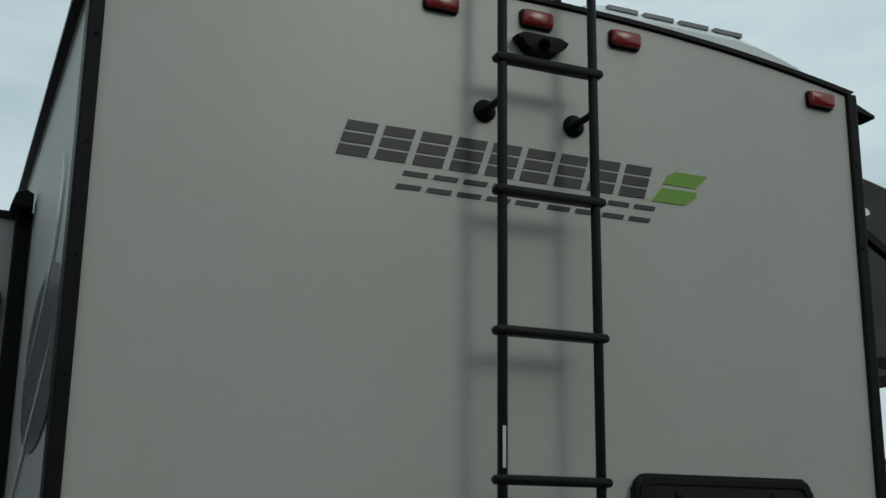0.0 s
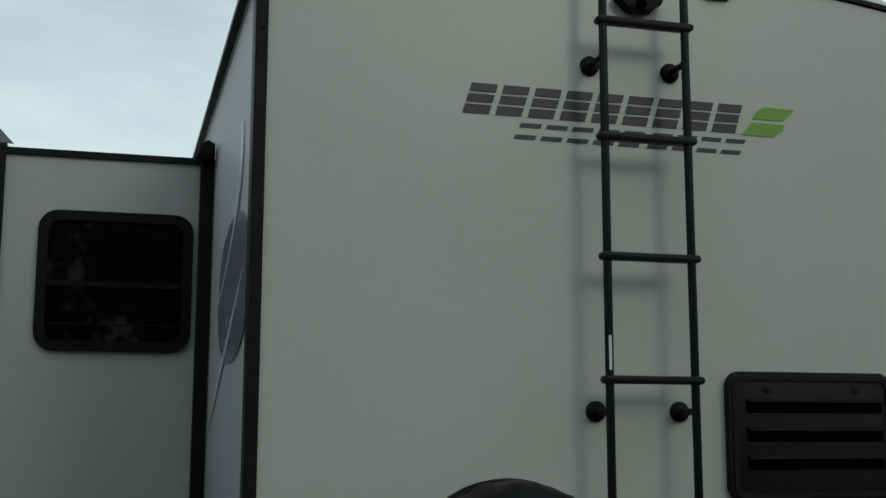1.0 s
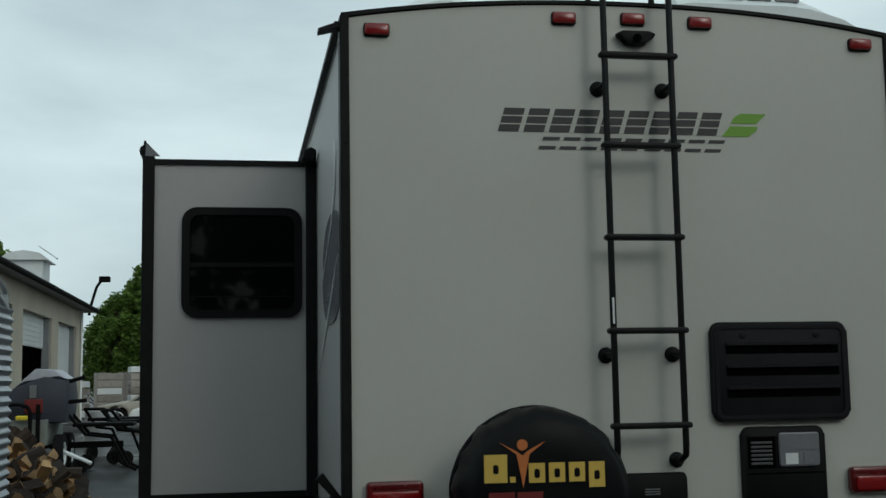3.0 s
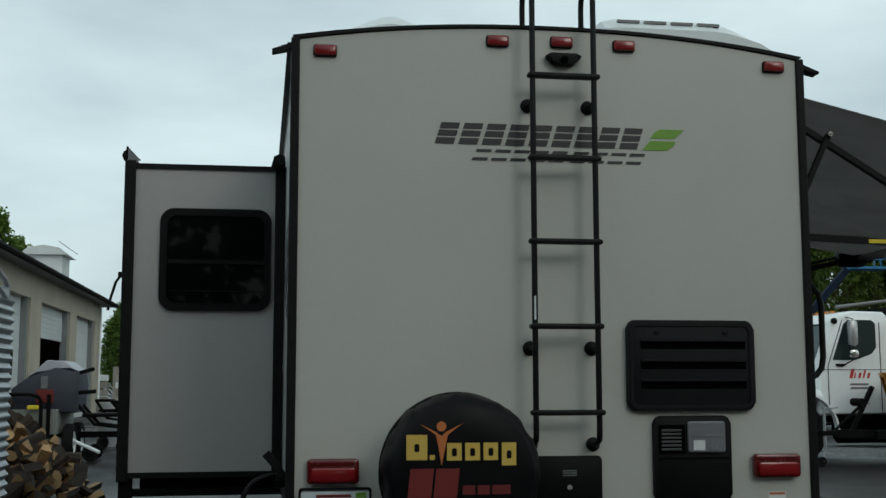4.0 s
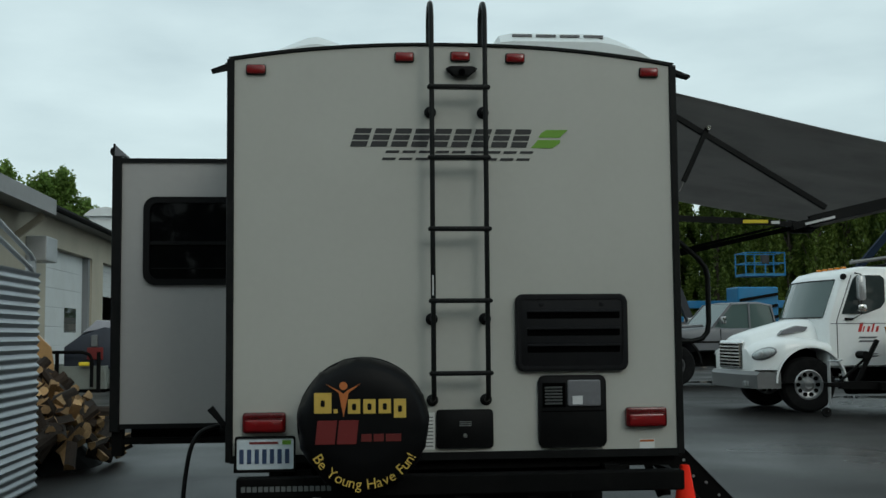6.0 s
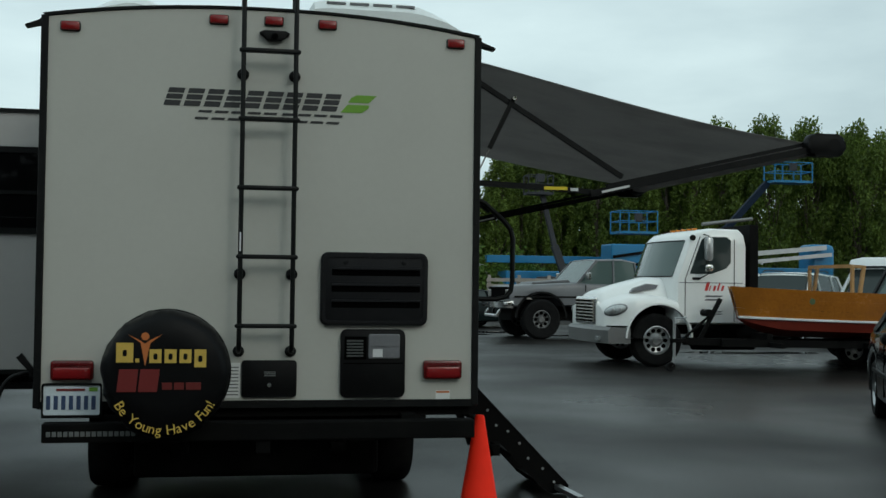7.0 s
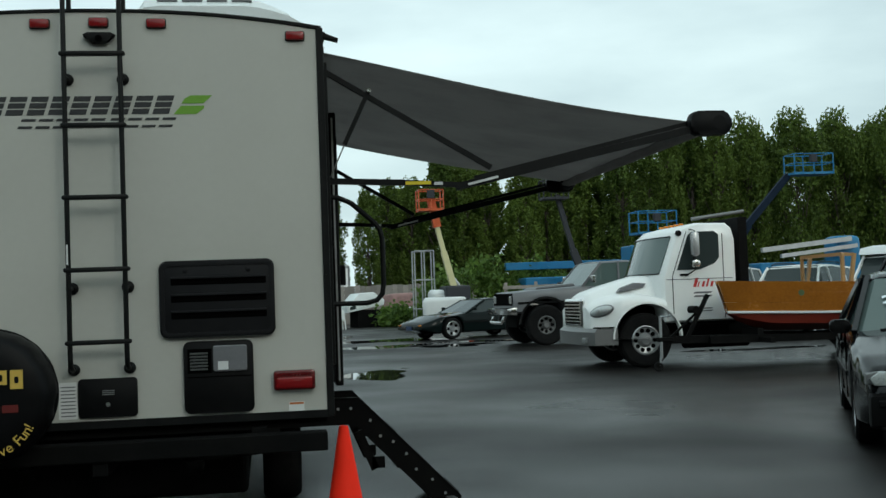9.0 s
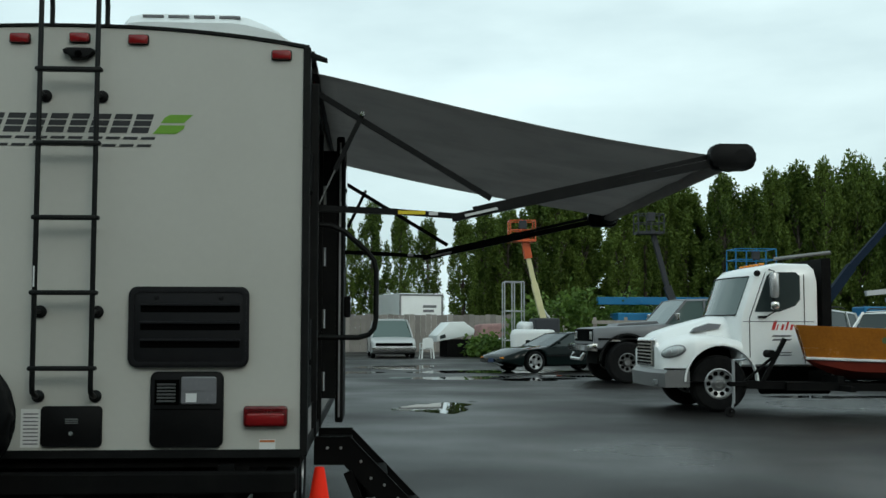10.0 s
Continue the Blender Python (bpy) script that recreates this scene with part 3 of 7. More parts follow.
part("wing_mark", prism([(a + PX, b + PZ) for a, b in [(-0.718, 1.118), (-0.655, 1.075), (-0.64, 1.0), (-0.632, 0.955), (-0.622, 1.0), (-0.606, 1.075), (-0.545, 1.12), (-0.61, 1.088), (-0.632, 1.07), (-0.655, 1.086)]], YP, YP + 0.003), M_PORANGE, spare)
part("wing_dot", lathe([(0.02, YP), (0.02, YP + 0.003)], (-0.632 + PX, 0, 1.108 + PZ), "y", 16), M_PORANGE, spare)


def letters(text, size, material, parent, name="letter", bold=0.0):
    """Flat letters, each its own mesh, with their widths; laid in the x-z plane, facing -y."""
    out = []
    for ch in text:
        cu = bpy.data.curves.new(name, "FONT")
        cu.body, cu.size, cu.align_x, cu.extrude, cu.resolution_u, cu.offset = ch, size, "CENTER", 0.0012, 3, bold
        tmp = bpy.data.objects.new("tmp", cu)
        scene.collection.objects.link(tmp)
        bpy.context.view_layer.update()
        me = bpy.data.meshes.new_from_object(tmp.evaluated_get(bpy.context.evaluated_depsgraph_get()))
        bpy.data.objects.remove(tmp)
        wide = max([v.co.x for v in me.vertices], default=size * 0.2) - min([v.co.x for v in me.vertices], default=0)
        if ch == " ":
            out.append((None, size * 0.34))
            continue
        me.materials.clear()
        me.materials.append(material)
        ob = new(name, me)
        ob.parent = parent
        out.append((ob, wide + size * 0.1))
    return out


row = letters("Be Young Have Fun!", 0.072, M_YELLOW, spare)
span = sum(w for _, w in row)
arc_r, at_angle = 0.285, -span / 2 / 0.285
for ob, w in row:
    a = at_angle + w / 2 / arc_r
    at_angle += w / arc_r
    if ob:
        ob.matrix_basis = pose(SX + arc_r * math.sin(a), YP - 0.001, SZ - 0.02 - arc_r * math.cos(a)) @ Matrix.Rotation(-a, 4, "Y") @ pose(0, 0, 0, 90, 0, 0)

# roof gear: air conditioner shroud and a dome vent
def shroud(x0, x1, y0, y1, z0, z1, name, label, nose):
    secs = []
    for k in range(13):
        t = k / 12
        x = x0 + (x1 - x0) * t
        up = min(1, (t / nose[0])) ** 0.6 * min(1, ((1 - t) / nose[1])) ** 0.6
        zt = z0 + (z1 - z0) * (0.12 + 0.88 * up)
        secs.append([(x, y0, z0), (x, y0, z0 + (zt - z0) * 0.6), (x, y0 + 0.07, zt - 0.01), (x, y0 + 0.2, zt), (x, y1 - 0.2, zt), (x, y1 - 0.07, zt - 0.01), (x, y1, z0 + (zt - z0) * 0.6), (x, y1, z0)])
    return part(name, grid_shell(secs), M_SHROUD, trailer, label, smooth=45)


ac = shroud(0.18, 1.12, 0.05, 0.75, 2.86, 3.04, "roof_vent_cover", "white slotted roof vent cover", (0.1, 0.3))
for k in range(4):
    part("cooling_slot", bar((0.33 + 0.135 * k, 0.09, 3.008), (0.44 + 0.135 * k, 0.09, 3.008), 0.02, 0.014), M_SIDE_DECAL, ac)
shroud(-1.04, -0.46, 0.08, 0.66, 2.84, 3.01, "roof_vent", "white domed roof vent", (0.45, 0.5))

# left slide-out
SLX, SLY0, SLY1, SLZ0, SLZ1 = -2.105, 1.70, 4.7, 0.763, 2.536
slide = part("slide_out", box(SLX, -1.17, SLY0, SLY1, SLZ0, SLZ1), M_SIDE, trailer, "grey slide-out with dark framed window")
part("corner_trim", box(SLX - 0.035, SLX + 0.028, SLY0 - 0.02, SLY0 + 0.05, SLZ0 - 0.04, SLZ1 + 0.03, 0.006), M_TRIM, slide)
part("top_trim", box(SLX + 0.02, -1.2, SLY0 - 0.014, SLY0 + 0.04, SLZ1 - 0.014, SLZ1 + 0.014), M_TRIM, slide)
part("bottom_trim", box(SLX + 0.02, -1.2, SLY0 - 0.01, SLY0 + 0.04, SLZ0 - 0.02, SLZ0 + 0.012), M_TRIM, slide)
part("seal_post", box(-1.274, -1.217, SLY0 - 0.05, SLY0 - 0.022, SLZ0 - 0.02, 2.585, 0.006), M_TRIM, slide)
part("topper_bracket", prism([(-1.3, 2.53), (-1.222, 2.53), (-1.222, 2.585), (-1.25, 2.6), (-1.285, 2.585)], SLY0 - 0.165, SLY0 - 0.055, bev=0.006), M_TRIM, slide)
part("topper_fin", prism([(SLX - 0.03, SLZ1 + 0.03), (SLX + 0.055, SLZ1 + 0.03), (SLX - 0.02, SLZ1 + 0.108)], SLY0 - 0.012, SLY0 + 0.0), M_SIDE_DECAL, slide)
part("topper_edge", bar((SLX - 0.028, SLY0 - 0.006, SLZ1 + 0.02), (SLX - 0.024, SLY0 - 0.006, SLZ1 + 0.112), 0.012, 0.012), M_TRIM, slide)
part("topper_roller", tube([(SLX - 0.02, SLY0, SLZ1 + 0.06), (SLX - 0.02, SLY1, SLZ1 + 0.06)], 0.035, 10), M_TRIM, slide, smooth=60)
win = part("window", ring(rrect(-1.932, -1.292, 1.694, 2.289, 0.08), rrect(-1.89, -1.334, 1.736, 2.247, 0.052), SLY0 - 0.025, SLY0 - 0.002), M_BLACK, slide, "black framed tinted sliding window")
part("pane", prism(rrect(-1.892, -1.332, 1.985, 2.249, 0.02), SLY0 - 0.014, SLY0 - 0.008), M_WINDOW, win)
part("pane", prism(rrect(-1.892, -1.332, 1.734, 1.98, 0.02), SLY0 - 0.010, SLY0 - 0.004), M_WINDOW, win)
part("sash", box(-1.89, -1.334, SLY0 - 0.02, SLY0 - 0.004, 1.966, 1.99), M_BLACK, win)
part("lower_sash", box(-1.885, -1.34, SLY0 - 0.015, SLY0 - 0.004, 1.805, 1.811), M_BLACK, win)
for y in (SLY0 + 0.12, 3.6):
    part("slide_rail", box(-2.02, -1.1, y, y + 0.1, SLZ0 - 0.11, SLZ0 - 0.025), M_FRAME, slide)
part("slide_foot", box(-2.13, -2.06, SLY0 + 0.02, SLY0 + 0.12, SLZ0 - 0.2, SLZ0 - 0.03), M_FRAME, slide)
part("slide_beam", box(-2.08, -1.2, SLY0 + 0.03, SLY0 + 0.1, SLZ0 - 0.125, SLZ0 - 0.085), M_FRAME, slide)
# decals on the side wall
def on_left(name, pts, material, x=-HALF - 0.0015):
    part(name, prism(pts, x, x + 0.0025, axis="x"), material, trailer)


oval = [(0.66 + 0.53 * math.cos(a), 1.855 + 0.255 * math.copysign(abs(math.sin(a)) ** 0.7, math.sin(a))) for a in [2 * math.pi * k / 28 for k in range(28)]]
on_left("side_graphic", oval, M_SIDE_DECAL)
def ribbon(p0, p1, p2, w, n=14):
    a, b = [], []
    for k in range(n + 1):
        t = k / n
        y = (1 - t) ** 2 * p0[0] + 2 * t * (1 - t) * p1[0] + t * t * p2[0]
        z = (1 - t) ** 2 * p0[1] + 2 * t * (1 - t) * p1[1] + t * t * p2[1]
        ww = w * math.sin(math.pi * (0.08 + 0.84 * t))
        a.append((y - ww, z))
        b.append((y + ww, z))
    return a + b[::-1]


on_left("side_stripe", ribbon((0.43, 2.4), (0.28, 2.08), (1.27, 1.83), 0.028), M_SILVER, -HALF - 0.004)
on_left("side_stripe", ribbon((0.28, 1.88), (0.75, 1.67), (1.62, 1.35), 0.034), M_SILVER, -HALF - 0.004)

# shore power cord and valve handle near the rear corner
cord = [(-1.235, 0.14, 0.85), (-1.29, 0.12, 0.87), (-1.38, 0.1, 0.83), (-1.43, 0.08, 0.7), (-1.455, 0.06, 0.4), (-1.42, 0.05, 0.12), (-1.33, 0.0, 0.016), (-1.1, 0.15, 0.014), (-0.8, 0.5, 0.014)]
pts = []
for k in range(len(cord) - 1):
    a, b, c, d = [Vector(cord[max(0, min(len(cord) - 1, k + j))]) for j in (-1, 0, 1, 2)]
    for j in range(5):
        t = j / 5
        pts.append(0.5 * ((2 * b) + (c - a) * t + (2 * a - 5 * b + 4 * c - d) * t * t + (3 * b - a - 3 * c + d) * t ** 3))
power = part("power_cord", tube(pts + [Vector(cord[-1])], 0.012, 8), M_VINYL, trailer, "black shore power cord hanging to the ground", smooth=60)
part("inlet", lathe([(0.035, -0.05), (0.035, 0.0)], (-1.218, 0.14, 0.85), "x", 16), M_BLACK, trailer)
part("valve_lever", prism([(-1.33, 0.96), (-1.30, 0.985), (-1.222, 0.88), (-1.222, 0.84)], 0.05, 0.075, bev=0.004), M_BLACK, trailer)

# running gear
for s in (-1, 1):
    for y in (1.6, 2.45):
        skin_wheel((s * 0.95, y, 0.34), 0.34, 0.25, "x", trailer, M_ALLOY, 0.6, 6)
    part("chassis_rail", box(s * 0.85, s * 0.93, 0.02, LENGTH, 0.5, 0.635), M_FRAME, trailer)
part("axle", tube([(-0.9, 1.6, 0.34), (0.9, 1.6, 0.34)], 0.04), M_FRAME, trailer)
part("axle", tube([(-0.9, 2.45, 0.34), (0.9, 2.45, 0.34)], 0.04), M_FRAME, trailer)
# corner stabiliser jacks, folded up; added tank-like box between the wheels blocks light
for s in (-1, 1):
    jk = part("stabiliser", bar((s * 0.95, 0.32, 0.5), (s * 0.45, 0.36, 0.46), 0.06, 0.05), M_FRAME, trailer)
    part("stabiliser_foot", box(s * 0.41, s * 0.5, 0.26, 0.46, 0.4, 0.45), M_FRAME, jk)
part("underfloor_light_block", box(-0.74, 0.74, 0.62, 3.2, 0.2, 0.6, 0.03), M_FRAME, trailer)

# right side: open entry door folded back, grab handle, steps
door = part("entry_door", box(1.325, 1.378, 1.45, 2.05, 0.745, 2.6, 0.012), M_BLACK, trailer, "dark entry door folded back against the wall")
part("door_window", prism(rrect(1.52, 1.98, 1.75, 2.45, 0.05), 1.378, 1.385, axis="x"), M_WINDOW, door)
part("door_handle", box(1.378, 1.42, 1.53, 1.59, 1.42, 1.56, 0.01), M_BLACK, door)
part("door_edge_strip", box(1.345, 1.357, 1.443, 1.449, 0.78, 2.56), M_ALLOY, door, "bright aluminium edge strip")
for z in (0.95, 1.35, 1.75, 2.15):
    part("hinge_knuckle", tube([(1.25, 1.425, z), (1.25, 1.425, z + 0.12)], 0.011, 8), M_ALLOY, door, smooth=60)
part("door_hinge", box(1.215, 1.33, 1.43, 1.449, 0.9, 2.5), M_TRIM, door)
# no hole is cut: a near-black sheet paints the shade of the door opening
part("doorway", box(1.2105, 1.2165, 0.78, 1.4, 0.745, 2.6), M_DARK, trailer, "near-black sheet painted as the shaded door opening")
for y in (0.74, 1.4):
    part("door_jamb", box(1.212, 1.24, y, y + 0.04, 0.72, 2.64), M_TRIM, trailer)
part("door_head", box(1.212, 1.24, 0.74, 1.44, 2.6, 2.64), M_TRIM, trailer)
for z, y0, y1 in ((2.2, 0.15, 0.6), (1.3, 0.12, 0.62), (1.05, 0.12, 0.62)):
    part("side_hatch", box(1.214, 1.232, y0, y1, z - 0.12, z + 0.1, 0.006), M_BLACK, trailer)
part("awning_post", box(1.215, 1.262, 0.28, 0.34, 0.95, 2.7, 0.006), M_TRIM, trailer)
grab = [(1.22, 0.6, 1.945), (1.32, 0.6, 1.94), (1.4, 0.6, 1.905), (1.53, 0.6, 1.79), (1.57, 0.6, 1.74), (1.583, 0.6, 1.68), (1.583, 0.6, 1.41), (1.573, 0.6, 1.35), (1.54, 0.6, 1.312), (1.48, 0.6, 1.297), (1.22, 0.6, 1.297)]
handle = part("grab_handle", tube(grab, 0.016, 10), M_LADDER, trailer, "black folding grab handle", smooth=60)
for z in (1.945, 1.285):
    part("handle_bracket", box(1.215, 1.25, 0.56, 0.64, z - 0.06, z + 0.06, 0.006), M_TRIM, handle)
step = new("entry_steps")
step.parent = trailer
step["label"] = "black folding metal entry steps, lowered"
for y in (0.9, 1.5):
    part("stringer", prism([(1.22, 0.70), (1.43, 0.70), (2.06, 0.05), (2.06, 0.005), (1.93, 0.005), (1.86, 0.06), (1.4, 0.54), (1.22, 0.54)], y, y + 0.012, bev=0.002), M_FRAME, step)
    part("stringer_flange", bar((1.44, y + 0.02, 0.695), (2.06, y + 0.02, 0.055), 0.05, 0.008), M_FRAME, step)
    part("top_flange", box(1.22, 1.44, y - 0.005, y + 0.045, 0.698, 0.706), M_FRAME, step)
    for x, z in ((1.3, 0.64), (1.38, 0.64), (1.5, 0.56), (1.56, 0.46), (1.64, 0.42), (1.72, 0.34), (1.78, 0.24), (1.88, 0.17), (1.96, 0.08)):
        part("bolt", lathe([(0.009, -0.006), (0.009, 0.0), (0, -0.007)], (x, y, z), "y", 8), M_ALLOY, step)
    part("step_hinge", bar((1.42, y - 0.02, 0.5), (1.52, y - 0.02, 0.26), 0.03, 0.05), M_FRAME, step)
    part("step_hinge", bar((1.5, y - 0.02, 0.3), (1.58, y - 0.02, 0.3), 0.03, 0.07), M_FRAME, step)
for x, z in ((1.34, 0.66), (1.56, 0.48), (1.76, 0.27), (1.95, 0.08)):
    part("tread", box(x - 0.1, x + 0.1, 0.915, 1.5, z - 0.02, z + 0.005, 0.004), M_FRAME, step)

part("foot_bar", bar((1.98, 0.88, 0.05), (2.06, 0.62, 0.016), 0.05, 0.03), M_ALLOY, step, "bright metal foot bar")

# ---- awning ----
M_STEELROD = mat("dull_steel_rod", (0.16, 0.16, 0.16), 0.4, 0.5, vary=0.2)
awn = new("awning")
awn.parent = trailer
awn["label"] = "dark grey vinyl awning, rolled out"
AY0, AY1, AX, AZ0, AZ1 = 0.31, 3.95, 3.61, 2.775, 2.328
secs = []
for k in range(21):
    t = k / 20
    x = 1.24 + (AX - 1.24) * t
    secs.append([(x, AY0 + 0.05 + (AY1 - AY0 - 0.1) * j / 24, AZ0 + (AZ1 - AZ0) * t - 0.045 * math.sin(math.pi * t ** 1.15) * (0.7 + 0.3 * math.cos(j * 0.9)) + 0.006 * math.sin(j * 1.7 + t * 5)) for j in range(25)])
bm = grid_shell(secs, closed=False)
fabric = part("fabric", bm, M_AWNING, awn, smooth=60)
sol = fabric.modifiers.new("thick", "SOLIDIFY")
sol.thickness = 0.003
part("roller", tube([(AX, AY0 + 0.12, AZ1 - 0.015), (AX, AY1 - 0.1, AZ1 - 0.015)], 0.04, 14), M_AWNING, awn, smooth=60)
part("wall_rail", box(1.222, 1.25, AY0, AY1, AZ0 - 0.015, AZ0 + 0.02), M_TRIM, awn)
for y in (AY0, AY1):
    sgn = 1 if y == AY0 else -1
    cap = part("end_cap", lathe([(0.0, sgn * 0.28), (0.042, sgn * 0.28), (0.058, sgn * 0.2), (0.064, sgn * 0.02), (0.06, -sgn * 0.03), (0.042, -sgn * 0.05), (0, -sgn * 0.051)], (AX + 0.02, y, AZ1 - 0.01), "y", 20), M_BLACK, awn, smooth=40)
    part("roller_head", prism(rrect(AX - 0.16, AX + 0.1, AZ1 - 0.085, AZ1 + 0.06, 0.05), y - 0.05, y + 0.04, bev=0.02), M_BLACK, awn, smooth=40)
    part("arm_sleeve", bar((AX - 0.02, y, AZ1 - 0.02), (2.0, y, 1.96), 0.045, 0.042), M_TRIM, awn)
    part("arm_channel", bar((AX - 0.05, y + 0.035, AZ1 + 0.018), (2.12, y + 0.035, 2.015), 0.03, 0.024), M_TRIM, awn)
    part("arm_inner", bar((2.05, y, 1.97), (1.66, y, 1.995), 0.03, 0.03), M_TRIM, awn)
    part("arm_lower", bar((1.7, y, 1.992), (1.24, y, 2.01), 0.032, 0.034), M_TRIM, awn)
    part("rafter", bar((1.25, y + 0.03, 2.655), (2.22, y + 0.03, 2.075), 0.032, 0.03), M_TRIM, awn)
    part("strut_cylinder", bar((1.5, y - 0.02, 2.53), (1.352, y - 0.02, 2.22), 0.026, 0.026), M_TRIM, awn)
    part("strut_rod", bar((1.37, y - 0.02, 2.26), (1.265, y - 0.02, 2.03), 0.008, 0.008), M_STEELROD, awn)
    part("pivot_bolt", lathe([(0.014, -0.03), (0.014, 0.0), (0, -0.032)], (1.5, y - 0.02, 2.53), "y", 10), M_CHROME, awn)
    part("arm_label", box(1.7, 1.85, y - 0.0185, y - 0.0155, 1.978, 1.998), M_LABEL if sgn > 0 else M_TRIM, awn)
    part("arm_label", box(1.87, 1.92, y - 0.0185, y - 0.0155, 1.974, 1.992), M_SILVER, awn)
    part("sleeve_label", bar((2.07, y - 0.029, 1.972), (2.25, y - 0.029, 2.014), 0.004, 0.014), M_SILVER, awn)

# ---- traffic cone ----
cone = thing("traffic_cone", "bright orange plastic traffic cone standing on wet asphalt", "traffic cone", at=pose(1.285, 0.18, 0))
part("cone_body", lathe([(0.135, 0.03), (0.12, 0.05), (0.028, 0.6), (0.024, 0.612), (0.018, 0.612), (0.1, 0.04)], (0, 0, 0), "z", 28), M_ORANGE, cone, smooth=40)
part("cone_base", prism(rrect(-0.18, 0.18, -0.18, 0.18, 0.04), 0.0, 0.03, axis="z", bev=0.006), M_ORANGE, cone)

# ---- vehicles ----
def paint(name, color, rough=0.3, coat=0.7, dirt=0.15, metal=0.0, spec=0.4):
    return mat(name, color, rough, metal, vary=0.06, scale=2, fine=40, coat=coat, dirt=tuple(c * 0.5 + 0.03 for c in color), dirt_amount=dirt, dirt_scale=2.5, rough_vary=0.06, spec=spec)


M_GLASS = glass_mat("car_glass", (0.035, 0.045, 0.045), 0.03, 0.0)
M_GLASS.node_tree.nodes["Principled BSDF"].inputs["Specular IOR Level"].default_value = 0.3
M_GLASS_PALE = glass_mat("pale_windscreen", (0.085, 0.12, 0.115), 0.06, 0.0)
M_GLASS_PALE.node_tree.nodes["Principled BSDF"].inputs["Specular IOR Level"].default_value = 0.45
M_HEAD = mat("headlamp_lens", (0.22, 0.23, 0.23), 0.12, vary=0.25, scale=25, coat=0.8)
M_HEADPALE = mat("clear_headlamp", (0.42, 0.45, 0.45), 0.15, vary=0.35, scale=30, coat=0.6)
M_AMBER = mat("amber_lens", (0.6, 0.2, 0.02), 0.2, vary=0.1)


def lerp_tab(tab, x):
    """A value from (x, value) pairs, in a smooth run."""
    if x <= tab[0][0]:
        return tab[0][1]
    for (a, va), (b, vb) in zip(tab, tab[1:]):
        if x <= b:
            t = (x - a) / (b - a)
            return va + (vb - va) * t
    return tab[-1][1]


def body_shell(length, width, belt, low, axles, arch_r, parent, material, nose_taper=0.12, tail_taper=0.1, crown=0.03, name="body", tuck=0.06, n=90):
    """A lower body: sections along x (front at +length/2) with open wheel arches and rounded shoulders."""
    secs = []
    for k in range(n + 1):
        x = length / 2 - length * k / n
        zt, zb = lerp_tab(belt, x), lerp_tab(low, x)
        for ax, az in axles:
            d = abs(x - ax)
            if d < arch_r:
                zb = max(zb, az + math.sqrt(arch_r ** 2 - d * d))
        zb = min(zb, zt - 0.06)
        w = width / 2
        f, r = (length / 2 - x) / 0.55, (x + length / 2) / 0.5
        if f < 1:
            w *= 1 - nose_taper * (1 - f) ** 2
        if r < 1:
            w *= 1 - tail_taper * (1 - r) ** 2
        h = zt - zb
        prof = [(w * 0.9, zb), (w - 0.01, zb + min(0.04, h * 0.1)), (w, zb + h * 0.3), (w, zb + h * 0.55), (w - tuck * 0.25, zb + h * 0.72), (w - tuck * 0.6, zt - min(0.05, h * 0.2)), (w - tuck, zt - 0.012), (w - tuck - 0.05, zt), (w * 0.45, zt + crown * 0.8), (0, zt + crown)]
        ring_pts = [(x, y, z) for y, z in prof] + [(x, -y, z) for y, z in prof[::-1][1:]]
        secs.append(ring_pts)
    return part(name, grid_shell(secs), material, parent, smooth=55)


def cabin(tab, width, belt, parent, glass, material, roof_from, roof_to, pillars, lean=0.2, roof_name="roof", inset=0.07):
    """A glasshouse: tab gives the roof line; roof and pillars lie 6 mm proud of the glass."""
    w0 = width / 2 - inset
    def section(x, grow=0.0, only_top=False):
        zt = lerp_tab(tab, x) + grow
        zb = lerp_tab(belt, x) - 0.02
        t = max(0, (zt - zb)) / 0.5
        w1 = w0 - lean * min(1.0, t) + grow
        if only_top:
            return [(x, w1 + 0.008, zt - 0.045), (x, w1 - 0.02, zt - 0.012), (x, w1 - 0.09, zt + 0.004), (x, 0, zt + 0.02), (x, -w1 + 0.09, zt + 0.004), (x, -w1 + 0.02, zt - 0.012), (x, -w1 - 0.008, zt - 0.045), (x, 0, zt - 0.03)]
        return [(x, w0, zb), (x, w1, zt - 0.03), (x, w1 - 0.05, zt), (x, 0, zt + 0.01), (x, -w1 + 0.05, zt), (x, -w1, zt - 0.03), (x, -w0, zb)]
    x0, x1 = tab[0][0], tab[-1][0]
    house = part("glasshouse", grid_shell([section(x1 + (x0 - x1) * k / 40) for k in range(41)]), glass, parent)
    roof = part(roof_name, grid_shell([section(roof_to + (roof_from - roof_to) * k / 16, 0.006, True) for k in range(17)]), material, parent, smooth=40)
    for xa, xb in pillars:
        for s in (-1, 1):
            za, zb = lerp_tab(belt, xa) - 0.01, lerp_tab(tab, xb) - 0.02
            t = (zb - lerp_tab(belt, xb)) / 0.5
            part("pillar", bar((xa, s * (w0 + 0.004), za), (xb, s * (w0 - lean * min(1, t) + 0.004), zb), 0.045, 0.06), material, parent)
    return house


def moved(new_xy, old_xy, size):
    """Takes a thing laid out round old_xy to new_xy, at another size."""
    return pose(*new_xy, 0) @ Matrix.Scale(size, 4) @ pose(-old_xy[0], -old_xy[1], 0)


def far_xy(x, y):
    """The spread of the far side of the yard."""
    return (1.0625 * x + 0.023 * y - 0.185, 1.117 * y + 0.25)


def far(x, y, size=1.06):
    return moved(far_xy(x, y), (x, y), size)


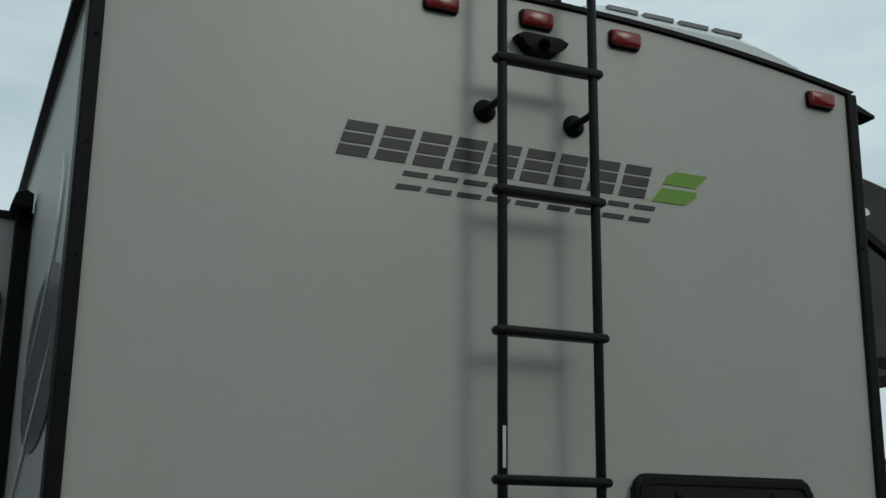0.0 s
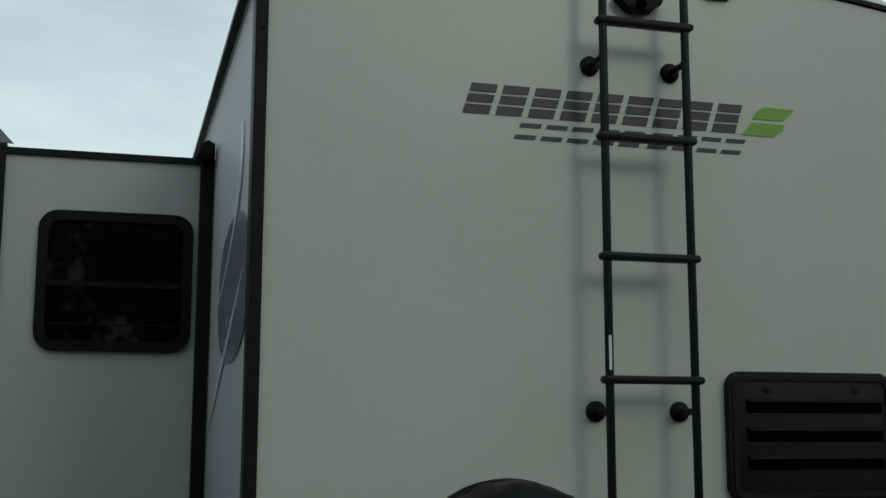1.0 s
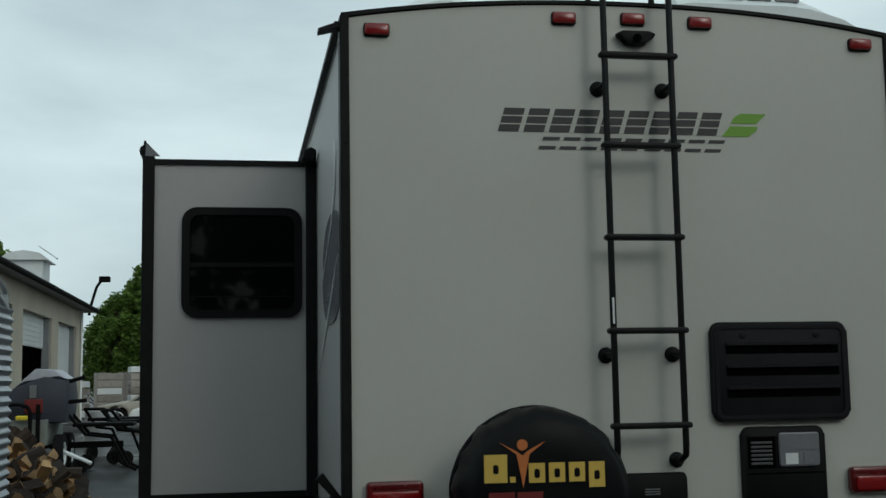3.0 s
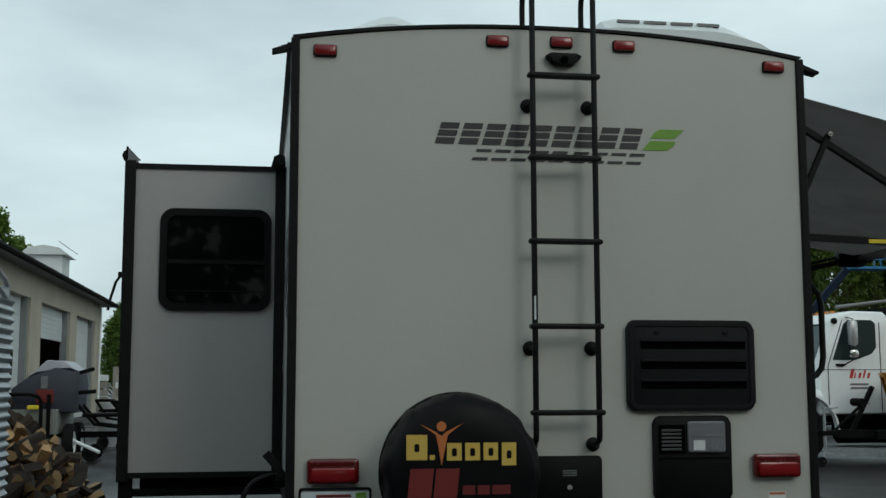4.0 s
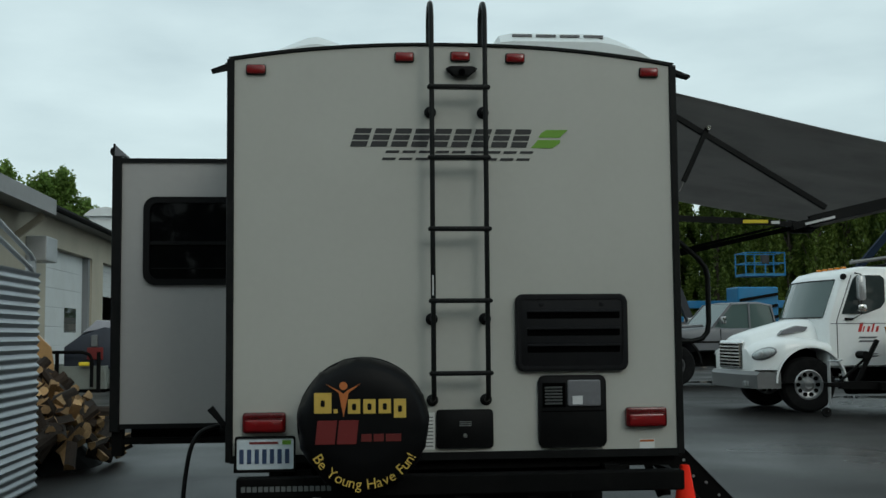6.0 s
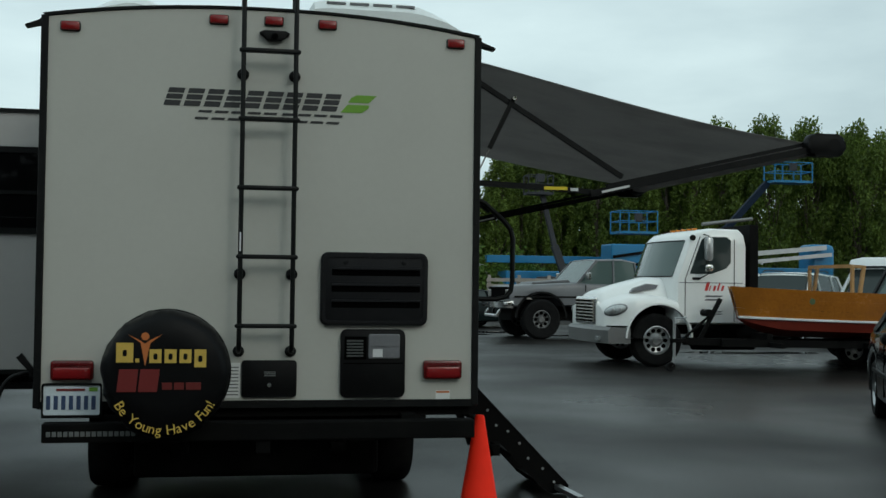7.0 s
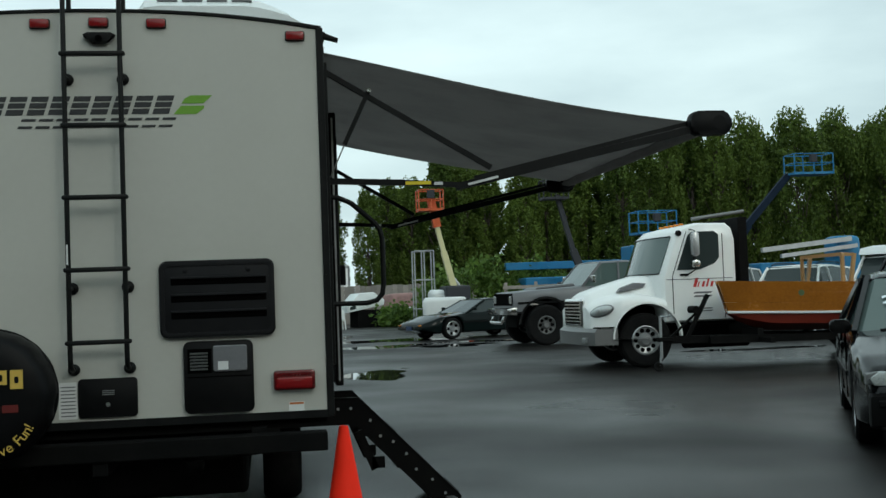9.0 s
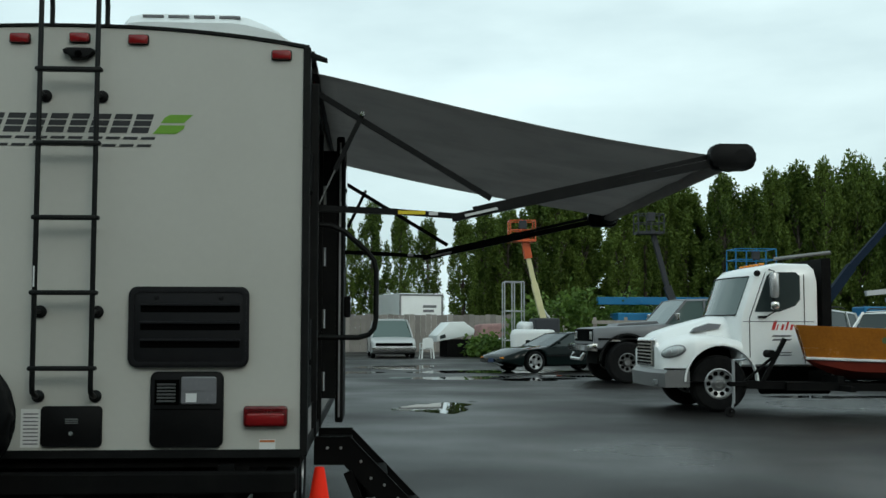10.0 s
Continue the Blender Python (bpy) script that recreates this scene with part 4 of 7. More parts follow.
def place(x, y, fx, fy):
    """A pose on the ground with +x turned to (fx, fy)."""
    return pose(x, y, 0, 0, 0, math.degrees(math.atan2(fy, fx)))


def sedan(label, at, material, tall=1.4, length=4.5, width=1.72, group="", wheel_r=0.31, name="car", glass=M_GLASS, rim=M_ALLOY, wagon=False):
    car = thing(name, label, "car", group, at=at)
    L = length / 2
    belt = [(-L, 0.82), (-L + 0.15, 0.93), (-L * 0.3, 0.93), (L * 0.36, 0.9), (L * 0.55, 0.86), (L - 0.35, 0.74), (L - 0.08, 0.66), (L, 0.52)]
    low = [(-L, 0.36), (-L + 0.3, 0.22), (L - 0.3, 0.2), (L, 0.3)]
    ax = (-L * 0.58, L * 0.6)
    body = body_shell(length, width, belt, low, [(a, wheel_r) for a in ax], wheel_r + 0.06, car, material)
    if wagon:
        tab = [(-L + 0.12, 0.95), (-L + 0.5, tall - 0.06), (-L * 0.2, tall), (L * 0.1, tall - 0.02), (L * 0.44, 0.88)]
        cabin(tab, width, belt, car, glass, material, L * 0.12, -L + 0.5, ((L * 0.44, L * 0.1), (-L * 0.1, -L * 0.1), (-L * 0.55, -L * 0.55), (-L + 0.14, -L + 0.5)))
    else:
        tab = [(-L * 0.72, 0.93), (-L * 0.36, tall - 0.05), (-L * 0.1, tall), (L * 0.08, tall - 0.03), (L * 0.42, 0.88)]
        cabin(tab, width, belt, car, glass, material, L * 0.1, -L * 0.38, ((L * 0.42, L * 0.08), (-L * 0.12, -L * 0.12), (-L * 0.72, -L * 0.36)))
    for a in ax:
        for s in (-1, 1):
            skin_wheel((a, s * (width / 2 - 0.11), wheel_r), wheel_r, 0.2, "y", car, rim, 0.66, 5)
    part("underbody", box(-L + 0.35, L - 0.35, -width / 2 + 0.25, width / 2 - 0.25, 0.16, 0.5), M_FRAME, car)
    return car, L


# dark sedan with a price on its windscreen
M_NAVY = paint("paint_charcoal", (0.005, 0.0062, 0.0075), 0.12, 0.0, 0.03, spec=0.3)
F = Vector((-0.43, -0.903, 0)).normalized()
front_axle = Vector((5.75, 2.56, 0)) + Vector((0.903, -0.43, 0)) * 0.76
LC = 2.24
centre = front_axle - F * (LC * 0.6)
volvo, L = sedan("dark charcoal saloon car with painted price on its windscreen", place(centre.x, centre.y, F.x, F.y) @ Matrix.Diagonal((1.02, 1.02, 1.0, 1)), M_NAVY, 1.40, LC * 2, 1.72, glass=M_GLASS_PALE)
part("front_bumper", prism([(L - 0.14, 0.2), (L + 0.05, 0.24), (L + 0.07, 0.34), (L + 0.06, 0.46), (L - 0.1, 0.5)], -0.78, 0.78, bev=0.03), M_BLACK, volvo, smooth=40)
part("bumper_strip", box(L + 0.05, L + 0.085, -0.72, 0.72, 0.38, 0.43, 0.01), M_BLACK, volvo)
g = part("grille", ring(rrect(-0.26, 0.26, 0.5, 0.645, 0.03), rrect(-0.235, 0.235, 0.52, 0.625, 0.02), L - 0.05, L + 0.045, axis="x"), M_CHROME, volvo, "chrome grille surround")
part("grille_mesh", box(L - 0.06, L + 0.02, -0.24, 0.24, 0.515, 0.63), M_DARK, g)
part("grille_slash", bar((L + 0.035, -0.2, 0.53), (L + 0.035, 0.2, 0.615), 0.02, 0.022), M_CHROME, g)
part("grille_badge", lathe([(0.04, 0), (0.04, 0.012), (0, 0.012)], (L + 0.032, 0, 0.574), "x", 16), M_CHROME, g)
for s in (-1, 1):
    part("headlight", prism([(s * 0.40, 0.525), (s * 0.74, 0.535), (s * 0.77, 0.59), (s * 0.7, 0.64), (s * 0.41, 0.622)], L - 0.16, L + 0.012, axis="x", bev=0.015), M_HEADPALE, volvo, "clear headlight", smooth=40)
    part("indicator", prism([(s * 0.7, 0.54), (s * 0.8, 0.545), (s * 0.79, 0.62), (s * 0.71, 0.64)], L - 0.24, L - 0.02, axis="x", bev=0.01), M_CLEAR, volvo)
    part("lower_lip", box(L - 0.1, L + 0.06, s * 0.2, s * 0.7, 0.2, 0.235, 0.01), M_BLACK, volvo)
    mir = part("door_mirror", prism(rrect(s * 0.9 - 0.09, s * 0.9 + 0.09, 0.87, 0.99, 0.045), 0.62, 0.76, axis="x", bev=0.03), M_BLACK, volvo, smooth=40)
    part("mirror_stalk", bar((0.66, s * 0.8, 0.9), (0.68, s * 0.86, 0.91), 0.04, 0.04), M_BLACK, mir)
    part("door_handle", box(-0.12, 0.06, s * 0.845, s * 0.875, 0.74, 0.765, 0.006), M_BLACK, volvo)
    part("side_strip", box(-1.2, 0.75, s * 0.852, s * 0.876, 0.5, 0.545, 0.006), M_BLACK, volvo)
    part("wiper", bar((0.96, s * 0.32 - 0.27, 0.903), (0.945, s * 0.32 + 0.24, 0.918), 0.02, 0.016), M_BLACK, volvo)
    part("door_seam", box(0.58, 0.586, s * 0.848, s * 0.864, 0.3, 0.88), M_DARK, volvo)
    part("door_seam", box(-0.28, -0.274, s * 0.848, s * 0.864, 0.3, 0.9), M_DARK, volvo)
plate2 = part("number_plate", prism(rrect(-0.15, 0.15, 0.36, 0.47, 0.01, 2), L + 0.085, L + 0.095, axis="x"), M_WHITE, volvo, "white dealer plate with red lettering bars")
for k in range(5):
    part("plate_bar", box(L + 0.095, L + 0.098, -0.11 + k * 0.045, -0.08 + k * 0.045, 0.415, 0.45), M_PRED, plate2)
part("plate_band", box(L + 0.095, L + 0.098, -0.12, 0.12, 0.375, 0.395), M_INK, plate2)
# windscreen lies from (x .42L, z .88) to (x .08L, z 1.37)
slope = math.atan2(1.37 - 0.88, LC * 0.34)
glow_white = mat("windscreen_chalk", (0.72, 0.8, 0.85), 0.8, vary=0.15, scale=30)
wx = -0.545
for ob, w in letters("2495", 0.168, glow_white, volvo, "price_figure", 0.006):
    # local frame: figures read from the front of the car
    t = 0.46
    px, pz = LC * (0.42 - 0.34 * t) + 0.012, 0.88 + 0.49 * t + 0.016
    ob.matrix_basis = pose(px, wx + w / 2, pz) @ Matrix.Rotation(radians(90), 4, "Z") @ Matrix.Rotation(slope, 4, "X") @ Matrix.Scale(1.0, 4)
    wx += w
star = []
for k in range(10):
    rr_, a = (0.055 if k % 2 == 0 else 0.028), 2 * math.pi * k / 10 + 0.4
    star.append((rr_ * math.cos(a), rr_ * math.sin(a)))
so = part("price_star", ring(star, [(a * 0.6, b * 0.6) for a, b in star], 0, 0.003, axis="z"), mat("chalk_green", (0.35, 0.65, 0.08), 0.8, vary=0.1), volvo)
t = 0.33
so.matrix_basis = pose(LC * (0.42 - 0.34 * t) + 0.012, -0.08, 0.88 + 0.49 * t + 0.016) @ Matrix.Rotation(radians(90), 4, "Z") @ Matrix.Rotation(slope, 4, "X")

def almond(centre, along, a, b, h, n=20):
    """A flattened egg: a along a ground direction, b across it, h upwards, swept up towards its rear."""
    u = Vector((*along, 0)).normalized()
    v = Vector((-u.y, u.x, 0))
    c = Vector(centre)
    rows = []
    for i in range(1, 12):
        p = math.pi * i / 12
        rows.append([c + u * (a * math.cos(q) * math.sin(p)) + v * (b * math.sin(q) * math.sin(p)) + Vector((0, 0, h * math.cos(p) + 0.22 * a * math.cos(q) * math.sin(p))) for q in (2 * math.pi * k / n for k in range(n))])
    return grid_shell(rows)


# white medium lorry, nose towards -x
M_WHITEP = paint("paint_white", (0.82, 0.83, 0.82), 0.3, 0.4, 0.06)
M_STEELW = mat("mirror_housing", (0.4, 0.41, 0.42), 0.25, 0.6, vary=0.1)
M_SIGN = mat("sign_red", (0.5, 0.03, 0.025), 0.45, vary=0.1)
BY_LORRY = moved((7.31, 12.63), (6.95, 11.66), 1.02)
lorry = thing("lorry", "white bonneted lorry with chrome wheels parked on asphalt", "truck", at=BY_LORRY)
TY0, TY1, TC = 11.42, 13.72, 12.57
AXF, WR = 6.87, 0.49
secs = []
for k in range(61):
    t = k / 60
    x = 5.95 + 1.27 * t
    top = 1.2 + 0.37 * t ** 0.8 - 0.1 * max(0, 1 - t * 8) ** 2
    side = 0.84 + 0.31 * min(1, t * 2.6) ** 0.6
    shoulder = 1.0 + 0.19 * math.sin(math.pi * min(1, max(0, (t - 0.02) / 1.25)) ** 0.8)
    inner = 0.56 + 0.16 * t
    zb = 0.62
    d = abs(x - AXF)
    if d < 0.59:
        zb = max(zb, WR + math.sqrt(0.59 ** 2 - d * d) * 0.98)
    zb = min(zb, shoulder - 0.05)
    prof = [(side - 0.06, zb), (side, zb + 0.02), (side, shoulder - 0.08), (side - 0.04, shoulder - 0.015), (side - 0.15, shoulder + 0.025), (inner + 0.08, shoulder + 0.05), (inner + 0.01, top - 0.12), (inner - 0.1, top - 0.02), (0.25, top + 0.015), (0, top + 0.02)]
    secs.append([(x, TC - a, b) for a, b in prof] + [(x, TC + a, b) for a, b in prof[::-1][1:]])
part("bonnet", grid_shell(secs), M_WHITEP, lorry, "white moulded bonnet with flared fenders", smooth=50)
for s, y in ((-1, TY0), (1, TY1)):
    lip = [(AXF + 0.6 * math.cos(math.pi * k / 20), WR + 0.6 * math.sin(math.pi * k / 20)) for k in range(21)]
    part("fender_lip", ring(lip, [(AXF + (a - AXF) * 0.955, WR + (b - WR) * 0.955) for a, b in lip], y - s * 0.1, y + s * 0.012), M_WHITEP, lorry)
    # near-black sheet paints the shade inside the wheel arch
    part("wheel_well", prism([(AXF + (a - AXF) * 0.95, max(0.55, WR + (b - WR) * 0.95)) for a, b in lip], y - s * 0.52, y - s * 0.5), M_DARK, lorry)
    lamp = part("headlight", almond((6.14, y - s * 0.15, 0.965), (0.8, s * 0.6), 0.21, 0.1, 0.1), M_SIDE_DECAL, lorry, "clear almond-shaped headlight", smooth=60)
    part("lens", almond((6.13, y - s * 0.133, 0.967), (0.8, s * 0.6), 0.193, 0.097, 0.085), M_HEADPALE, lamp, smooth=60)
    for k in (-0.06, 0.07):
        part("reflector", almond((6.095 + 0.8 * k, y - s * (0.057 - 0.5 * k * (1 if k > 0 else 0.7)), 0.967 + 0.1 * k), (0.8, s * 0.6), 0.05, 0.022, 0.05), M_RIM, lamp, smooth=60)
    part("bonnet_intake", prism([(6.5, 1.27), (6.95, 1.33), (7.0, 1.4), (6.8, 1.42), (6.56, 1.34)], TC + s * 0.64, TC + s * 0.745, bev=0.006), M_SIDE_DECAL, lorry)
    skin_wheel((AXF, y - s * 0.24, 0.455), 0.455, 0.27, "y", lorry, M_RIM, 0.54, 10)
gr = part("grille", box(5.9, 6.0, TC - 0.52, TC + 0.52, 0.7, 1.18, 0.04), M_CHROME, lorry, "chrome slatted grille")
for k in range(7):
    part("grille_gap", box(5.89, 5.905, TC - 0.46, TC + 0.46, 0.75 + k * 0.057, 0.78 + k * 0.057), M_DARK, gr)
part("front_bumper", grid_shell([[(5.85 + 0.12 * abs(j) ** 3, TC + j * 1.13, 0.4), (6.36, TC + j * 1.13, 0.4), (6.36, TC + j * 1.13, 0.66), (5.9 + 0.12 * abs(j) ** 3, TC + j * 1.13, 0.68), (5.84 + 0.12 * abs(j) ** 3, TC + j * 1.13, 0.62)] for j in [k / 8 - 1 for k in range(17)]]), mat("bumper_grey", (0.15, 0.15, 0.15), 0.4, 0.2), lorry, smooth=40)
part("bumper_light", box(5.86, 5.93, TY0 + 0.25, TY0 + 0.42, 0.44, 0.52, 0.006), M_HEAD, lorry)
# near-black strip paints the shaded gap between bumper and grille
part("bumper_gap_shade", box(6.0, 6.37, TY0 + 0.03, TY1 - 0.03, 0.68, 0.7), M_DARK, lorry)
# cab: side outline pushed across, with inset glazing
cab_line = [(7.2, 0.72), (7.2, 1.5), (7.46, 2.2), (7.58, 2.32), (7.85, 2.39), (8.36, 2.38), (8.45, 2.3), (8.5, 2.1), (8.5, 0.72)]
secs = []
for k in range(25):
    j = k / 12 - 1
    inset = (0.055, 0.02, 0.006)[min(k, 24 - k)] if min(k, 24 - k) < 3 else 0.0
    yy = TC + 1.05 * math.copysign(1 - (1 - abs(j)) ** 1.5, j)
    bulge = 0.17 * (1 - ((yy - TC) / 1.05) ** 2)
    secs.append([(7.85 + (a - 7.85) * (1 - inset) - (bulge if i in (1, 2) else bulge * 0.6 if i == 3 else 0), yy, 1.5 + (b - 1.5) * (1 - inset)) for i, (a, b) in enumerate(cab_line)])
cab = part("cab", grid_shell(secs), M_WHITEP, lorry, smooth=40)
rows = []
for k in range(13):
    j = (k / 6 - 1) * 0.89
    bulge = 0.17 * (1 - j * j) + 0.012
    lo, hi = (7.215 - bulge, TC + 1.05 * j, 1.55), (7.445 - bulge, TC + 1.05 * j, 2.17)
    rows.append([lo, hi, (hi[0] + 0.02, hi[1], hi[2]), (lo[0] + 0.02, lo[1], lo[2])])
ws = part("windscreen", grid_shell(rows), M_GLASS_PALE, lorry, "pale reflecting windscreen", smooth=40)
part("windscreen_seal", tube([r[0] for r in rows], 0.012, 6), M_BLACK, ws)
part("windscreen_seal", tube([r[1] for r in rows], 0.012, 6), M_BLACK, ws)
for s, y in ((-1, TY0 + 0.1), (1, TY1 - 0.1)):
    part("side_window", prism([(7.45, 1.6), (7.66, 2.18), (7.73, 2.24), (8.13, 2.24), (8.2, 2.18), (8.2, 1.8), (8.12, 1.7), (7.85, 1.6)], y - 0.006, y + 0.006), M_GLASS, lorry)
    part("window_divider", box(7.74, 7.76, y - 0.012, y + 0.012, 1.61, 2.23), M_BLACK, lorry)
    part("door_seam", prism([(7.36, 0.78), (7.372, 0.78), (7.372, 1.5), (7.64, 2.24), (7.63, 2.245), (7.36, 1.5)], y - 0.006, y + 0.006), M_DARK, lorry)
    part("door_seam", box(8.26, 8.272, y - 0.006, y + 0.006, 0.78, 2.2), M_DARK, lorry)
    part("belt_line", box(7.26, 8.42, y - 0.007, y + 0.007, 1.44, 1.452), M_SIDE_DECAL, lorry)
    part("door_handle", box(7.5, 7.64, y - 0.03, y + 0.03, 1.5, 1.54, 0.006), M_BLACK, lorry)
    yy = y + s * 0.17
    mh = part("mirror", prism(rrect(7.66, 7.78, 1.82, 2.23, 0.04), yy - 0.05, yy + 0.05, bev=0.02), M_STEELW, lorry, "silver tall door mirror", smooth=40)
    part("mirror_glass", box(7.782, 7.787, yy - 0.04, yy + 0.04, 1.86, 2.2), M_CHROME, mh)
    part("mirror_convex", prism(rrect(7.65, 7.79, 1.64, 1.76, 0.04), yy - 0.045, yy + 0.045, bev=0.015), M_CHROME, mh, smooth=40)
    part("mirror_arm", tube([(7.6, y, 1.5), (7.72, yy, 1.6), (7.72, yy, 2.25), (7.7, y, 2.28)], 0.012, 8), M_BLACK, mh)
    # door sign as plain slanted bars
    for k, (w_, hh) in enumerate(((0.055, 0.15), (0.022, 0.09), (0.04, 0.09), (0.03, 0.13), (0.04, 0.09))):
        xx = 7.72 + 0.075 * k
        part("door_sign", prism([(xx, 1.31), (xx + w_, 1.31), (xx + w_ + hh * 0.3, 1.31 + hh), (xx + hh * 0.3, 1.31 + hh)], y - 0.005, y + 0.005), M_SIGN, lorry)
    for zz, hh in ((1.2, 0.03), (1.14, 0.03), (0.94, 0.018), (0.9, 0.018)):
        part("door_sign", prism([(7.72, zz), (8.02, zz), (8.06, zz + hh), (7.75, zz + hh)], y - 0.005, y + 0.005), M_SIDE_DECAL, lorry)
    part("sill_step", box(7.45, 8.3, y - 0.05, y + 0.05, 0.5, 0.7, 0.01), M_DARK, lorry)
for k in range(5):
    part("roof_light", box(7.72, 7.8, TC - 0.5 + k * 0.25 - 0.028, TC - 0.5 + k * 0.25 + 0.028, 2.38, 2.412, 0.008), M_AMBER, lorry)
part("horn", lathe([(0.05, -0.02), (0.05, 0.02), (0.02, 0.06), (0, 0.06)], (7.5, TY0 + 0.1, 2.22), "y", 12), M_BLACK, lorry)
part("headache_rack", box(8.58, 8.74, TY0 + 0.15, TY1 - 0.15, 0.8, 2.47, 0.01), M_FRAME, lorry)
part("rack_tube", tube([(8.3, TC + 0.4, 2.54), (9.3, TC + 0.4, 2.66)], 0.035, 10), M_CLEAR, lorry)
part("chassis", box(7.0, 12.6, TC - 0.4, TC + 0.4, 0.6, 0.85), M_FRAME, lorry)
part("flat_deck", box(8.85, 12.8, TY0 + 0.05, TY1 - 0.05, 0.95, 1.1, 0.01), M_FRAME, lorry)
part("fuel_tank", tube([(7.6, TY0 + 0.3, 0.5), (8.7, TY0 + 0.3, 0.5)], 0.22, 18), M_FRAME, lorry, smooth=40)
for y in (TY0 + 0.16, TY1 - 0.16):
    skin_wheel((11.6, y, WR), WR, 0.27, "y", lorry, M_ALLOY, 0.58, 8)

# wooden runabout on its trailer
M_VARNISH = mat("varnished_mahogany", (0.36, 0.125, 0.014), 0.25, vary=0.28, scale=1.6, fine=26, coat=0.5, dirt=(0.16, 0.05, 0.01), dirt_amount=0.45, dirt_scale=1.4)
M_WOOD2 = mat("varnished_pine", (0.42, 0.24, 0.1), 0.35, vary=0.25, scale=3, fine=30, coat=0.4)
M_HULL = mat("red_hull_paint", (0.17, 0.022, 0.012), 0.45, vary=0.2, scale=2)
M_BARKGREEN = mat("faded_green_badge", (0.06, 0.09, 0.03), 0.5)
boat = thing("motor_boat", "varnished wooden runabout with cream rubbing strake on a trailer", "boat", at=BY_LORRY)
BC, BX0, BX1 = 10.75, 7.82, 12.8
def boat_half(t):
    return 0.84 * min(1, (t / 0.42)) ** 0.55 * (1 - 0.08 * max(0, t - 0.5))
NS = 3
for s in (-1, 1):
    for p in range(NS):
        secs = []
        for k in range(31):
            t = k / 30
            x = BX0 + (BX1 - BX0) * t
            w = boat_half(max(t, 0.004))
            sheer = 1.39 - 0.09 * t - 0.05 * math.sin(math.pi * t)
            chine = 0.79 + 0.08 * (1 - t) ** 2
            a, b = p / NS, (p + 1) / NS - 0.003
            za, zb = chine + (sheer - chine) * a, chine + (sheer - chine) * b
            wa, wb = w * (0.86 + 0.14 * a), w * (0.86 + 0.14 * b)
            xx = x + 0.16 * (1 - a) * max(0, 1 - t * 3)
            xb = x + 0.16 * (1 - b) * max(0, 1 - t * 3)
            secs.append([(xx, BC + s * wa, za), (xb, BC + s * wb, zb), (xb, BC + s * (wb - 0.02), zb), (xx, BC + s * (wa - 0.02), za)])
        part("plank", grid_shell(secs), M_VARNISH, boat, smooth=40)
    secs = []
    for k in range(31):
        t = k / 30
        x = BX0 + 0.14 * max(0, 1 - t * 3) + (BX1 - BX0) * t
        w = boat_half(max(t, 0.004)) * 0.86
        up = 0.08 * (1 - t) ** 2
        secs.append([(x, BC + s * w, 0.78 + up), (x, BC + s * (w + 0.035), 0.79 + up), (x, BC + s * (w + 0.035), 0.815 + up), (x, BC + s * w, 0.825 + up)])
    part("strake", grid_shell(secs), M_WHITE, boat, "cream rubbing strake")
    secs = []
    for k in range(31):
        t = k / 30
        x = BX0 + 0.15 * max(0, 1 - t * 3) + (BX1 - BX0) * t
        w = boat_half(max(t, 0.004)) * 0.86
        up, deep = 0.08 * (1 - t) ** 2, min(1, t * 7) ** 0.6
        secs.append([(x, BC + s * w, 0.79 + up), (x, BC + s * w * 0.9, 0.79 + up - 0.16 * deep), (x, BC, 0.79 + up - 0.28 * deep), (x, BC, 0.8 + up)])
    part("hull_bottom", grid_shell(secs), M_HULL, boat, "dull red hull bottom", smooth=40)
part("deck", grid_shell([[(BX0 + 0.03 + (BX1 - BX0 - 0.05) * k / 24, BC + s2 * boat_half(max(k / 24, 0.004)) * 0.98, 1.345 - 0.06 * k / 24 - 0.05 * math.sin(math.pi * k / 24) + c) for s2, c in ((-1, 0), (0, 0.05), (1, 0), (0, -0.03))] for k in range(10)]), M_VARNISH, boat, smooth=30)
part("transom", box(BX1 - 0.03, BX1, BC - 0.74, BC + 0.74, 0.6, 1.28), M_VARNISH, boat)
M_PANE = glass_mat("clear_pane", (0.9, 0.95, 0.95), 0.02, 1.0)
# three-sided wooden windscreen, raked a little aft
WSX = 9.62
wsf = part("windscreen_frame", ring(rrect(BC - 0.72, BC + 0.72, 1.27, 1.77, 0.03, 2), rrect(BC - 0.665, BC + 0.665, 1.32, 1.715, 0.02, 2), WSX, WSX + 0.045, axis="x"), M_WOOD2, boat)
part("windscreen_pane", box(WSX + 0.02, WSX + 0.025, BC - 0.66, BC + 0.66, 1.325, 1.71), M_PANE, wsf)
for s in (-1, 1):
    part("windscreen_wing", bar((WSX + 0.05, BC + s * 0.7, 1.74), (WSX + 0.2, BC + s * 0.74, 1.73), 0.04, 0.05), M_WOOD2, wsf)
    part("windscreen_stile", bar((WSX + 0.12, BC + s * 0.74, 1.25), (WSX + 0.2, BC + s * 0.74, 1.75), 0.05, 0.06), M_WOOD2, wsf)
part("hull_emblem", lathe([(0.05, 0.0), (0.05, 0.006), (0, 0.006)], (8.85, BC - 0.86, 1.16), "y", 12), M_BARKGREEN, boat)
bt = thing("boat_trailer", "weathered steel boat trailer with jockey wheel", "trailer", at=BY_LORRY)
part("tongue", bar((6.98, BC - 0.1, 0.485), (9.4, BC - 0.1, 0.44), 0.1, 0.12), M_FRAME, bt)
